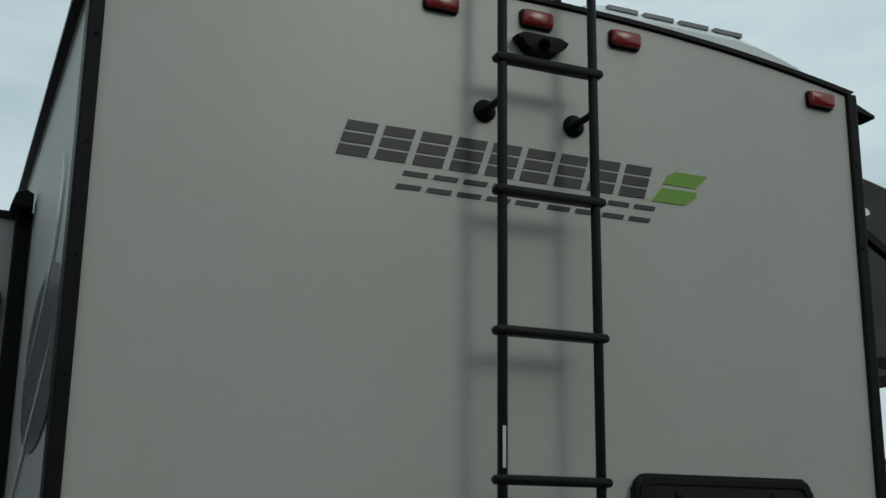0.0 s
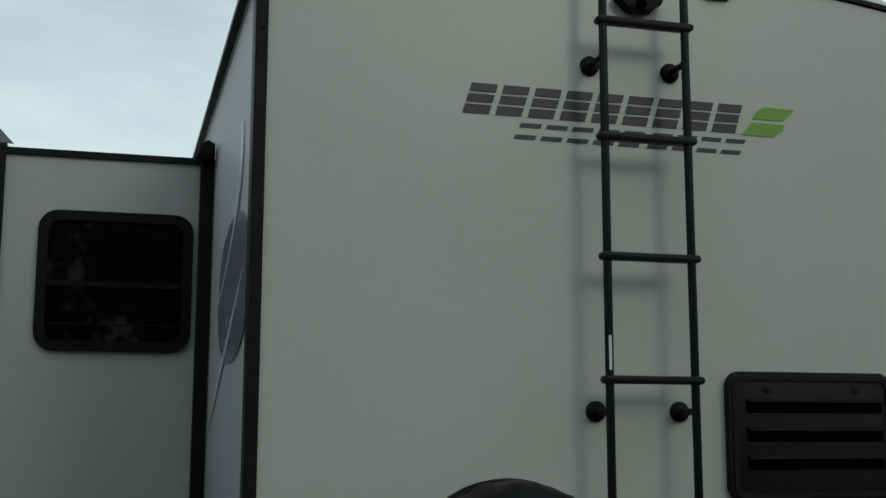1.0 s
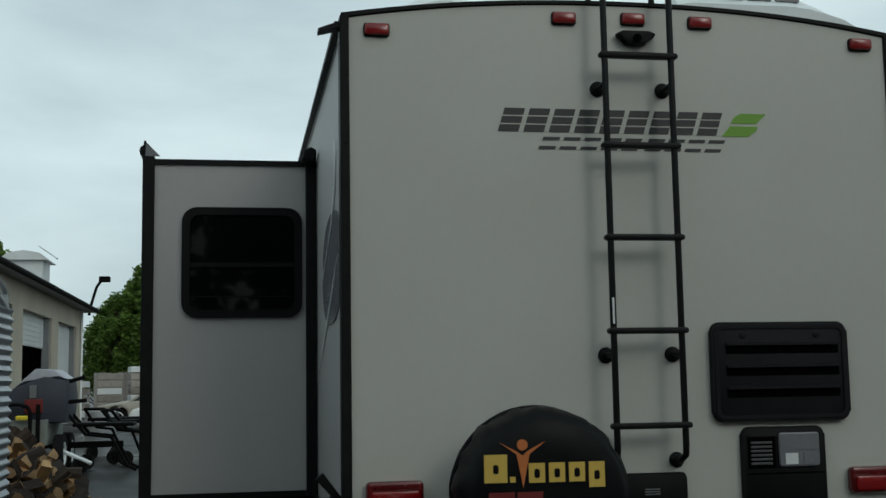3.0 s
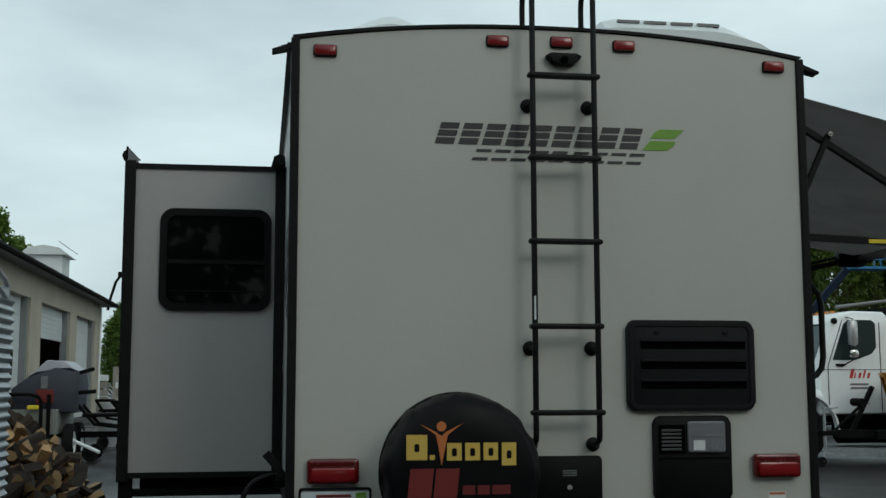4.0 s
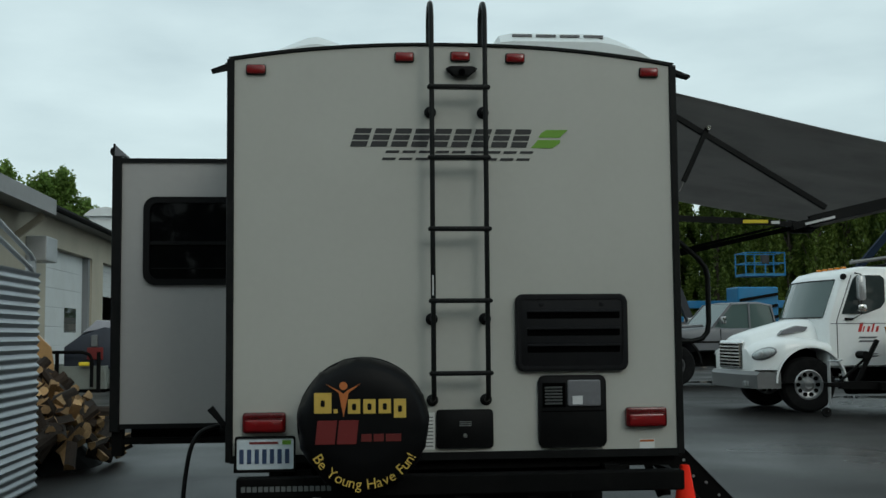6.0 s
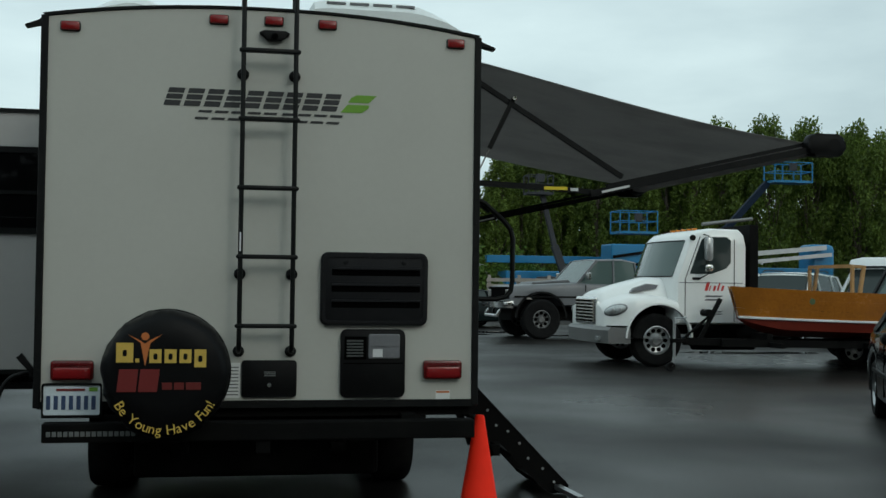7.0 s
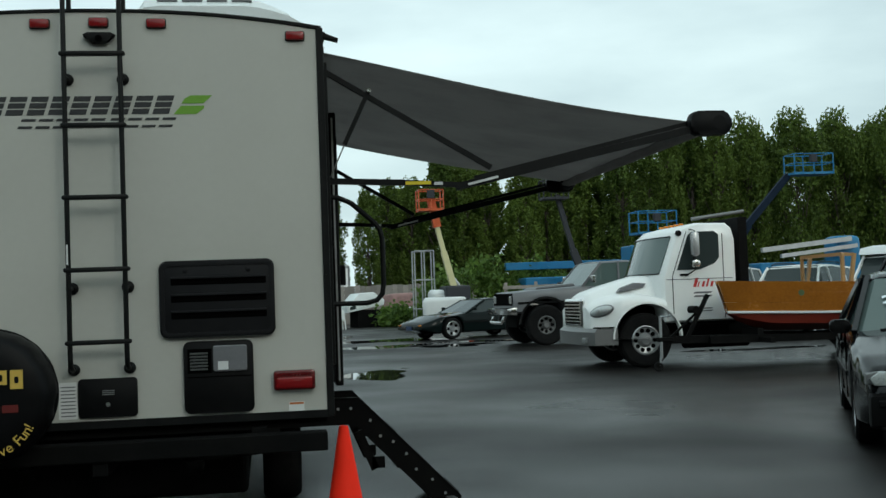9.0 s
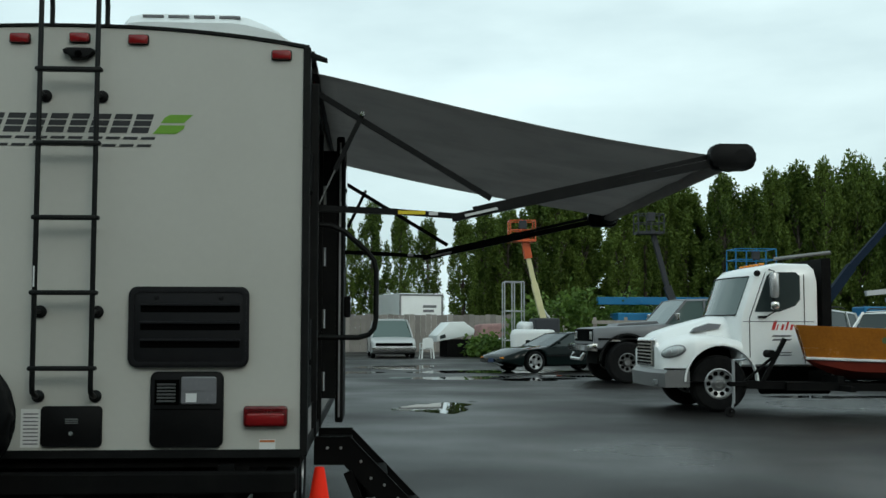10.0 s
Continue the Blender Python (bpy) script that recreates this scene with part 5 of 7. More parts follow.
for s in (-1, 1):
    part("side_beam", bar((7.6, BC + s * 0.2, 0.46), (12.4, BC + s * 0.72, 0.44), 0.08, 0.12), M_FRAME, bt)
    skin_wheel((10.6, BC + s * 0.95, 0.3), 0.3, 0.18, "y", bt, M_SHROUD, 0.6, 5)
    part("mudguard", ring([(10.6 + 0.38 * math.cos(math.pi * k / 12), 0.3 + 0.38 * math.sin(math.pi * k / 12)) for k in range(13)], [(10.6 + 0.36 * math.cos(math.pi * k / 12), 0.3 + 0.36 * math.sin(math.pi * k / 12)) for k in range(13)], BC + s * 0.84, BC + s * 1.06), M_FRAME, bt)
for x in (8.4, 10.0, 11.8):
    part("cross_beam", bar((x, BC - 0.75, 0.44), (x, BC + 0.75, 0.44), 0.08, 0.08), M_FRAME, bt)
    part("bunk_pad", box(x - 0.05, x + 0.05, BC - 0.3, BC + 0.3, 0.48, 0.62), M_FRAME, bt)
part("winch_post", bar((7.25, BC - 0.1, 0.5), (7.62, BC - 0.1, 1.18), 0.06, 0.06), M_FRAME, bt)
part("winch_brace", bar((6.95, BC - 0.1, 0.5), (7.45, BC - 0.1, 0.92), 0.035, 0.035), M_FRAME, bt)
part("winch_drum", tube([(7.38, BC - 0.22, 0.95), (7.38, BC + 0.04, 0.95)], 0.06, 14), M_FRAME, bt)
jy = BC - 0.62
part("jack_tube", tube([(6.79, jy + 0.45, 0.86), (6.79, jy + 0.45, 0.2)], 0.024, 12), M_ALLOY, bt)
part("jack_inner", tube([(6.79, jy + 0.45, 0.3), (6.76, jy + 0.45, 0.08)], 0.017, 10), M_ALLOY, bt)
part("jack_crank", tube([(6.79, jy + 0.45, 0.86), (6.91, jy + 0.4, 0.86), (6.97, jy + 0.36, 0.88)], 0.012, 8), M_ALLOY, bt)
part("jack_clamp", box(6.74, 7.0, jy + 0.42, jy + 0.53, 0.46, 0.53, 0.01), M_FRAME, bt)
skin_wheel((6.73, jy + 0.45, 0.075), 0.075, 0.05, "y", bt, M_FRAME, 0.5)

# lifted grey pickup
M_PICK = paint("paint_primer_grey", (0.14, 0.145, 0.155), 0.5, 0.1, 0.3)
M_WORNRIM = mat("worn_steel_rim", (0.17, 0.17, 0.17), 0.45, 0.3, vary=0.3, scale=9, dirt=(0.05, 0.045, 0.04), dirt_amount=0.5, dirt_scale=8)


def pickup(label, at, material, lift=0.38, name="pickup_truck"):
    c = thing(name, label, "pickup truck", at=at)
    Lp = 2.6
    belt = [(-Lp, 1.0 + lift), (0.35, 1.02 + lift), (0.8, 1.04 + lift), (1.9, 0.98 + lift), (Lp - 0.06, 0.94 + lift), (Lp, 0.9 + lift)]
    low = [(-Lp, 0.5 + lift), (Lp, 0.42 + lift)]
    r = 0.5
    ax = (-1.45, 1.8)
    body_shell(2 * Lp, 2.0, belt, low, [(a, r) for a in ax], 0.64, c, material, 0.04, 0.02, 0.02, tuck=0.05)
    tab = [(-0.85, 1.06 + lift), (-0.78, 1.58 + lift), (-0.4, 1.65 + lift), (0.3, 1.63 + lift), (0.82, 1.05 + lift)]
    cabin(tab, 2.0, belt, c, M_GLASS_PALE, material, 0.32, -0.78, ((0.82, 0.3), (-0.15, -0.15), (-0.85, -0.72)), 0.05)
    part("bed", box(-Lp + 0.1, -0.9, -0.85, 0.85, 1.0 + lift, 1.03 + lift), M_DARK, c)
    part("grille", box(Lp - 0.05, Lp + 0.02, -0.88, 0.88, 0.62 + lift, 0.92 + lift, 0.02), M_DARK, c)
    for s in (-1, 1):
        part("headlight", box(Lp - 0.02, Lp + 0.03, s * 0.62, s * 0.86, 0.66 + lift, 0.86 + lift, 0.02), M_HEAD, c)
        part("mirror", box(0.55, 0.63, s * 1.02, s * 1.2, 1.12 + lift, 1.3 + lift, 0.02), M_CHROME, c)
    part("front_bumper", prism([(Lp - 0.08, 0.38 + lift), (Lp + 0.16, 0.4 + lift), (Lp + 0.18, 0.54 + lift), (Lp - 0.08, 0.58 + lift)], -1.0, 1.0, bev=0.02), M_CHROME, c, "bright chrome bumper", smooth=40)
    part("tow_bar", tube([(Lp + 0.12, -0.5, 0.34 + lift), (Lp + 0.2, -0.5, 0.2 + lift), (Lp + 0.2, 0.5, 0.2 + lift), (Lp + 0.12, 0.5, 0.34 + lift)], 0.04, 10), M_CHROME, c)
    part("bonnet_scoop", prism([(0.85, 1.06 + lift), (1.9, 1.0 + lift), (1.85, 1.05 + lift), (0.9, 1.12 + lift)], -0.5, 0.5, bev=0.015), material, c)
    part("frame", box(-Lp + 0.1, Lp - 0.2, -0.45, 0.45, 0.45, 0.98), M_FRAME, c)
    for s in (-1, 1):
        for a in ax:
            arc = [(a + 0.68 * math.cos(math.pi * k / 16), r + 0.04 + 0.66 * math.sin(math.pi * k / 16)) for k in range(17)]
            part("arch_flare", ring(arc, [(a + (u - a) * 0.93, r + (v - r) * 0.93) for u, v in arc], s * 0.96, s * 1.03), M_BLACK, c)
        part("side_trim", box(-Lp + 0.1, Lp - 0.1, s * 0.985, s * 1.012, 0.66 + lift, 0.7 + lift), M_FRAME, c)
        part("door_seam", box(0.62, 0.63, s * 0.98, s * 1.008, 0.5 + lift, 1.0 + lift), M_DARK, c)
        part("door_seam", box(-0.62, -0.61, s * 0.98, s * 1.008, 0.5 + lift, 1.0 + lift), M_DARK, c)
    for a in ax:
        for s in (-1, 1):
            skin_wheel((a, s * 0.9, r), r, 0.32, "y", c, M_WORNRIM, 0.46, 8)
    return c


pickup("lifted matt grey pickup with chrome bumper and wide tyres", moved((7.85, 22.45), (7.3, 19.95), 1.04) @ place(9.1, 20.95, -1, -0.06), M_PICK)

# low sports car
M_VETTE = paint("paint_dark_green", (0.005, 0.009, 0.009), 0.1, 0.0, 0.03, spec=0.11)
c = thing("sports_car", "low dark green sports car with bright alloy wheels", "car", at=moved((6.62, 29.4), (5.9, 26.4), 1.05) @ place(6.75, 27.6, -0.93, -0.36))
Lv = 2.25
belt = [(-Lv, 0.72), (-Lv + 0.15, 0.88), (-1.2, 0.86), (0.3, 0.78), (0.8, 0.76), (1.6, 0.68), (Lv - 0.1, 0.5), (Lv, 0.42)]
body_shell(2 * Lv, 1.82, belt, [(-Lv, 0.34), (-Lv + 0.4, 0.2), (Lv - 0.5, 0.18), (Lv, 0.3)], [(-1.25, 0.32), (1.25, 0.32)], 0.38, c, M_VETTE, 0.2, 0.06, 0.035)
cabin([(-1.45, 0.9), (-0.75, 1.14), (-0.3, 1.18), (0.0, 1.15), (0.75, 0.78)], 1.82, belt, c, M_GLASS, M_VETTE, 0.02, -0.5, ((0.75, 0.0), (-0.55, -0.5)), 0.26)
for a in (-1.25, 1.25):
    for s in (-1, 1):
        skin_wheel((a, s * 0.8, 0.32), 0.32, 0.24, "y", c, M_RIM, 0.7, 5)
for s in (-1, 1):
    part("mirror", box(0.45, 0.55, s * 0.86, s * 1.0, 0.84, 0.94, 0.02), M_VETTE, c)
    part("marker_lamp", box(Lv - 0.05, Lv + 0.012, s * 0.55, s * 0.7, 0.42, 0.46, 0.005), M_AMBER, c)
part("nose_plate", box(Lv - 0.02, Lv + 0.025, -0.16, 0.16, 0.3, 0.42), M_INK, c)
part("side_moulding", box(-1.0, 0.9, -0.925, 0.925, 0.48, 0.52), M_BLACK, c)

# light grey estate far down the yard, chair beside it, boxes behind
M_SILVERP = paint("paint_silver", (0.42, 0.43, 0.43), 0.35, 0.4, 0.15)
est, L = sedan("light grey older estate car facing the yard", far(1.6, 44.0) @ place(1.6, 44.0, 0.05, -1), M_SILVERP, 1.7, 4.7, 1.95, name="car", wagon=True, wheel_r=0.34, glass=M_GLASS_PALE)
part("grille", box(L - 0.06, L + 0.02, -0.8, 0.8, 0.52, 0.66, 0.02), M_DARK, est)
part("front_bumper", box(L - 0.1, L + 0.1, -0.95, 0.95, 0.34, 0.5, 0.03), M_CHROME, est)
boxvan = thing("box_truck", "white box truck with faded lettering bars behind parked cars", "truck", at=far(2.6, 58.0) @ place(2.6, 58.0, 0.3, -1))
part("cargo_box", box(-3.0, 2.2, -1.3, 1.3, 0.9, 3.25, 0.03), M_WHITEP, boxvan)
part("box_rim", ring(rrect(-1.3, 1.3, 0.95, 3.22, 0.03, 2), rrect(-1.2, 1.2, 1.05, 3.12, 0.03, 2), 2.2, 2.23, axis="x"), M_CLEAR, boxvan)
for k in range(2):
    part("sign_bar", box(2.205, 2.22, 0.1, 0.9 - 0.15 * k, 2.45 - k * 0.25, 2.6 - k * 0.25), M_SIDE_DECAL, boxvan)
part("undercarriage", box(-2.9, 2.1, -1.0, 1.0, 0.4, 0.9), M_FRAME, boxvan)
for x in (-2.0, 1.4):
    for s in (-1, 1):
        skin_wheel((x, s * 1.05, 0.42), 0.42, 0.25, "y", boxvan, M_ALLOY, 0.55)
chair = thing("garden_chair", "white moulded plastic garden chair standing on asphalt", "chair", at=far(3.15, 41.5) @ pose(3.15, 41.5, 0, 0, 0, 190))
part("seat", box(-0.24, 0.24, -0.24, 0.24, 0.4, 0.44, 0.015), M_SHROUD, chair)
part("backrest", prism([(-0.25, 0.44), (0.25, 0.44), (0.22, 0.86), (0.0, 0.9), (-0.22, 0.86)], 0.22, 0.26, bev=0.01), M_SHROUD, chair)
for x in (-0.23, 0.23):
    for y in (-0.22, 0.23):
        part("leg", bar((x, y, 0.44), (x * 1.15, y * 1.15, 0), 0.05, 0.05), M_SHROUD, chair)
    part("armrest", bar((x * 1.05, -0.24, 0.64), (x * 1.05, 0.24, 0.66), 0.05, 0.03), M_SHROUD, chair)
    part("arm_post", bar((x * 1.05, -0.22, 0.42), (x * 1.05, -0.22, 0.64), 0.04, 0.04), M_SHROUD, chair)

# shelled canopy and wrapped goods beside it
M_TARP = mat("white_tarp", (0.66, 0.68, 0.68), 0.5, vary=0.1, scale=2, bump=0.3, bump_scale=5)
cap = thing("camper_shell", "white pickup camper shell leaning on its cradle", "camper shell", at=far(4.4, 45.0, 0.85) @ pose(4.4, 45.0, 0, 0, 0, 15))
part("shell", prism([(-1.15, 0.85), (1.1, 1.25), (1.15, 1.55), (0.5, 2.0), (-0.4, 1.95), (-1.15, 1.2)], -0.8, 0.8, bev=0.06), M_SHROUD, cap, smooth=40)
part("shell_window", prism([(-0.98, 1.0), (-0.6, 1.08), (-0.66, 1.3), (-0.98, 1.18)], -0.81, -0.8), M_GLASS, cap)
part("cradle", box(-0.5, 1.1, -0.7, 0.7, 0.0, 1.0, 0.03), M_FRAME, cap)
for k, (x, y, sx, sy, sz, m_, nm, lb) in enumerate(((7.1, 36.3, 1.7, 0.9, 1.25, M_TARP, "tarp_bundle", "white tarpaulin-wrapped bundle"), (7.3, 38.0, 1.2, 0.8, 1.55, M_TARP, "tarp_bundle", "white tarpaulin-wrapped bundle"), (6.9, 45.5, 0.7, 0.6, 0.8, M_TARP, "tarp_bundle", "grey-white wrapped bundle"), (6.5, 48.5, 1.6, 0.7, 1.5, mat("pale_red_goods", (0.3, 0.18, 0.17), 0.7, vary=0.5, scale=3), "stacked_goods", "stack of faded red and white boxes"))):
    ob = thing(nm, lb + " on the ground", "bundle", at=far(x, y) @ pose(x, y, 0, 0, 0, 10 * k))
    bm = box(-sx / 2, sx / 2, -sy / 2, sy / 2, 0, sz, 0.18, 4)
    for v in bm.verts:
        nn = noise.noise_vector(v.co * 1.7 + Vector((k * 7, 0, 0)))
        v.co += Vector((nn.x, nn.y, nn.z if v.co.z > 0.1 else 0)) * 0.14
    part("wrapping", bm, m_, ob, smooth=50)
rack = thing("pallet_stack", "stack of weathered wooden pallets", "pallets", at=far(10.6, 33.5) @ pose(10.6, 33.5, 0, 0, 0, -12))
M_GREYWOOD = mat("weathered_wood", (0.3, 0.27, 0.24), 0.85, vary=0.3, scale=4, fine=60, per_piece=0.4)
for k in range(6):
    part("slat", box(-1.7, 1.7, -0.6, -0.55, 0.35 + 0.22 * k, 0.48 + 0.22 * k), M_GREYWOOD, rack)
for x in (-1.6, -0.5, 0.6, 1.6):
    part("post", box(x - 0.06, x + 0.06, -0.54, -0.44, 0, 1.7), M_GREYWOOD, rack)
    part("bearer", box(x - 0.06, x + 0.06, -0.43, 0.6, 0, 1.55), M_GREYWOOD, rack)

# parked cars behind the boat
M_BLACKP = paint("paint_black", (0.008, 0.008, 0.009), 0.14, 0.0, 0.05, spec=0.22)
for x, y, m_, tall, wag, zs, lb in (
        (14.4, 21.6, M_WHITEP, 1.72, True, 1.05, "white sport utility vehicle in the parked row"),
        (16.05, 19.7, M_WHITEP, 1.8, True, 1.1, "white van with a covered roof load"),
        (13.4, 13.95, M_BLACKP, 1.7, True, 1.1, "black sport utility vehicle parked before the row"),
        (12.7, 23.5, M_SILVERP, 1.7, True, 1.1, "silver estate car in the parked row"),
        (17.75, 17.75, M_SILVERP, 1.5, False, 1.1, "silver saloon in the parked row"),
        (19.45, 15.8, M_VETTE, 1.5, False, 1.1, "dark green saloon in the parked row")):
    cc, L = sedan(lb, place(x, y, -0.75, -0.66) @ Matrix.Diagonal((1, 1, zs, 1)), m_, tall, 4.6, 1.9, "parked cars", 0.35, wagon=wag, glass=M_GLASS_PALE if m_ is M_BLACKP else M_GLASS)
    part("grille", box(L - 0.06, L + 0.015, -0.5, 0.5, 0.5, 0.64, 0.02), M_DARK, cc)
    part("front_bumper", box(L - 0.12, L + 0.05, -0.88, 0.88, 0.3, 0.46, 0.03), M_BLACK, cc)
    for s in (-1, 1):
        part("headlight", box(L - 0.1, L + 0.012, s * 0.55, s * 0.8, 0.52, 0.66, 0.02), M_HEAD, cc)
        part("mirror", box(0.62, 0.72, s * 0.95, s * 1.12, 0.95, 1.1, 0.03), m_, cc)
    if tall == 1.8:
        part("roof_load", prism([(-1.6, 1.8), (0.5, 1.8), (0.35, 1.95), (-0.6, 2.02), (-1.5, 1.95)], -0.75, 0.75, bev=0.06), M_TARP, cc, "white covered roof load", smooth=50)
    else:
        for s in (-1, 1):
            part("roof_rail", tube([(-1.4, s * 0.6, tall + 0.02), (-1.2, s * 0.6, tall + 0.06), (0.0, s * 0.6, tall + 0.06), (0.15, s * 0.6, tall + 0.02)], 0.018, 6), M_BLACK, cc)

# ---- trees ----
def leaf_mat(name, dark, light):
    m = bpy.data.materials.new(name)
    m.use_nodes = True
    n, l = m.node_tree.nodes, m.node_tree.links
    b = n["Principled BSDF"]
    geo, ramp = n.new("ShaderNodeNewGeometry"), n.new("ShaderNodeValToRGB")
    info, add = n.new("ShaderNodeObjectInfo"), n.new("ShaderNodeMath")
    add.operation = "MULTIPLY_ADD"
    add.inputs[1].default_value = 0.35
    l.new(info.outputs["Random"], add.inputs[0])
    half = n.new("ShaderNodeMath")
    half.operation = "MULTIPLY"
    half.inputs[1].default_value = 0.65
    l.new(geo.outputs["Random Per Island"], half.inputs[0])
    l.new(half.outputs[0], add.inputs[2])
    ramp.color_ramp.elements[0].color, ramp.color_ramp.elements[1].color = (*dark, 1), (*light, 1)
    l.new(add.outputs[0], ramp.inputs["Fac"])
    l.new(ramp.outputs["Color"], b.inputs["Base Color"])
    b.inputs["Roughness"].default_value = 0.6
    b.inputs["Specular IOR Level"].default_value = 0.25
    tr, mix = n.new("ShaderNodeBsdfTranslucent"), n.new("ShaderNodeMixShader")
    l.new(ramp.outputs["Color"], tr.inputs["Color"])
    mix.inputs["Fac"].default_value = 0.38
    l.new(b.outputs[0], mix.inputs[1])
    l.new(tr.outputs[0], mix.inputs[2])
    l.new(mix.outputs[0], n["Material Output"].inputs["Surface"])
    return m


M_LEAF = leaf_mat("poplar_leaves", (0.032, 0.062, 0.012), (0.15, 0.21, 0.036))
M_LEAF2 = leaf_mat("young_leaves", (0.05, 0.1, 0.018), (0.19, 0.29, 0.06))
M_BARK = mat("bark", (0.075, 0.06, 0.048), 0.9, vary=0.35, scale=2, fine=14, bump=0.6, bump_scale=10)


def leaf_mesh(name, points, size, seed, material):
    """Many small folded leaves, each its own island, at the points."""
    rg = np.random.default_rng(seed)
    n = len(points)
    a = rg.normal(size=(n, 3))
    a /= np.linalg.norm(a, axis=1, keepdims=True)
    b = np.cross(a, rg.normal(size=(n, 3)))
    b /= np.linalg.norm(b, axis=1, keepdims=True)
    s = size * rg.uniform(0.6, 1.3, (n, 1))
    a, b = a * s, b * s * 0.62
    v = np.stack([points - a, points + b, points + a, points - b], 1).reshape(-1, 3)
    f = np.arange(4 * n).reshape(-1, 4)
    me = bpy.data.meshes.new(name)
    me.from_pydata(v.tolist(), [], f.tolist())
    me.materials.append(material)
    return me


def ball(rg, m):
    """Points spread through a unit ball."""
    v = rg.normal(size=(m, 3))
    return v / np.linalg.norm(v, axis=1, keepdims=True) * rg.uniform(0, 1, (m, 1)) ** 0.45


def tree_meshes(seed, height, radius, clumps, leaves, size, material, round_top=False, bare=0.12):
    """A trunk with steep limbs and a crown of leaf clumps at the limbs' ends."""
    rg = np.random.default_rng(seed)
    bm = tube([(0, 0, 0), (0.04, 0.02, height * 0.3), (-0.03, 0.05, height * 0.6), (0, 0, height * 0.93)], 0.1, 8, radii=[0.2, 0.15, 0.09, 0.02])
    pts = []
    for k in range(clumps):
        u = rg.uniform(bare, 1.0)
        z = height * u
        if round_top:
            r = radius * math.sqrt(max(0.02, 1 - ((u - 0.5) / 0.52) ** 2))
        else:
            r = radius * min(1.0, 0.55 + u * 2.2) * min(1.0, (1.04 - u) * 3.4) ** 0.65
        ang = rg.uniform(0, 2 * math.pi)
        rr = r * math.sqrt(rg.uniform(0.05, 1.0))
        c = np.array([rr * math.cos(ang), rr * math.sin(ang), z])
        if k % 3 == 0:
            base = max(0.3, z - rr * 1.3 - 0.3)
            tube([(0, 0, base), (c[0] * 0.5, c[1] * 0.5, base + (z - base) * 0.4), tuple(c)], 0.03, 5, bm, radii=[0.06, 0.04, 0.012])
        m = int(leaves / clumps * rg.uniform(0.6, 1.4))
        g = ball(rg, m) * np.array([0.17, 0.17, 0.42]) * 1.7 if not round_top else ball(rg, m) * np.array([0.36, 0.36, 0.42]) * 1.8
        pts.append(c + g)
    tip = ball(rg, 110) * 1.8 * np.array([0.1, 0.1, 0.3]) + np.array([0, 0, height * 0.95])
    pts.append(tip)
    pts = np.concatenate(pts)
    pts = pts[pts[:, 2] > 0.25]
    trunk = bpy.data.meshes.new("trunk")
    bm.to_mesh(trunk)
    bm.free()
    trunk.materials.append(M_BARK)
    return trunk, leaf_mesh("crown", pts, size, seed + 50, material)


POPLARS = [tree_meshes(s, 9.0, 1.3, 130, 15000, 0.09, M_LEAF, bare=0.03) for s in (11, 12, 13)]
BROAD = [tree_meshes(s, 9.0, 2.5, 190, 20000, 0.11, M_LEAF, True, 0.03) for s in (21, 22)]
SCREEN = [tree_meshes(s, 9.0, 2.6, 90, 3600, 0.3, M_LEAF, True, 0.04) for s in (41, 42)]
YOUNG = [tree_meshes(s, 8.5, 1.5, 90, 7000, 0.11, M_LEAF2, bare=0.2) for s in (31, 32)]


def plant(meshes, x, y, h, label, group, turn, wide=1.0):
    ob = thing("tree", label, "tree", group, at=far(x, y) @ pose(x, y, 0, 0, 0, turn) @ Matrix.Diagonal((wide, wide, h / 9.0, 1)))
    for nm, me in zip(("trunk", "crown"), meshes):
        p = new(nm, me)
        p.parent = ob
    return ob


rt = random.Random(8)
x = -1.2
while x < 30:
    h = (7.7 if x < 9 else 9.5 if x < 16 else 10.0 if x < 24 else 10.8 if x < 26.5 else 11.8) + rt.uniform(-0.7, 0.8)
    plant(POPLARS[rt.randrange(3)], x, 61 + rt.uniform(-1, 1), h, "tall green poplar in a dense row", "poplar row", rt.uniform(0, 360), rt.uniform(0.85, 1.2) * (0.8 if x < 7 else 1))
    if x > 7:
        plant(POPLARS[rt.randrange(3)], x + 0.8, 64.5 + rt.uniform(-1, 1), h - rt.uniform(0.3, 1.6), "tall green poplar in a dense row", "poplar row", rt.uniform(0, 360), 1.35)
    x += rt.uniform(1.25, 2.1) * (1.1 if x < 7 else 1)
for x, y, h, w in ((31, 62, 11.9, 0.8), (34, 61, 12.1, 0.9), (37.5, 62, 12.2, 0.9), (40.5, 61, 12.0, 0.9), (43, 62, 11.7, 0.9), (44.7, 61, 10.3, 0.72), (45.6, 60.5, 7.2, 0.55), (41.5, 64, 12.0, 0.9), (33, 65, 11.4, 1.0), (39, 65.5, 11.6, 1.0), (29, 65, 10.4, 0.9), (25, 65.5, 9.4, 0.9)):
    plant(BROAD[rt.randrange(2)], x, y, h, "broad dark green poplar clump at the end of the row", "poplar row", rt.uniform(0, 360), w)
for x, y, h in ((-14.98, 46.3, 8.9), (-14.3, 46.8, 9.2), (-13.9, 45.8, 8.9), (-13.06, 46.3, 7.7), (-12.3, 46.6, 7.3), (-16.6, 46, 9.4)):
    plant(YOUNG[rt.randrange(2)], x, y, h, "light green poplar behind the garage roof", "trees behind the garage", rt.uniform(0, 360))
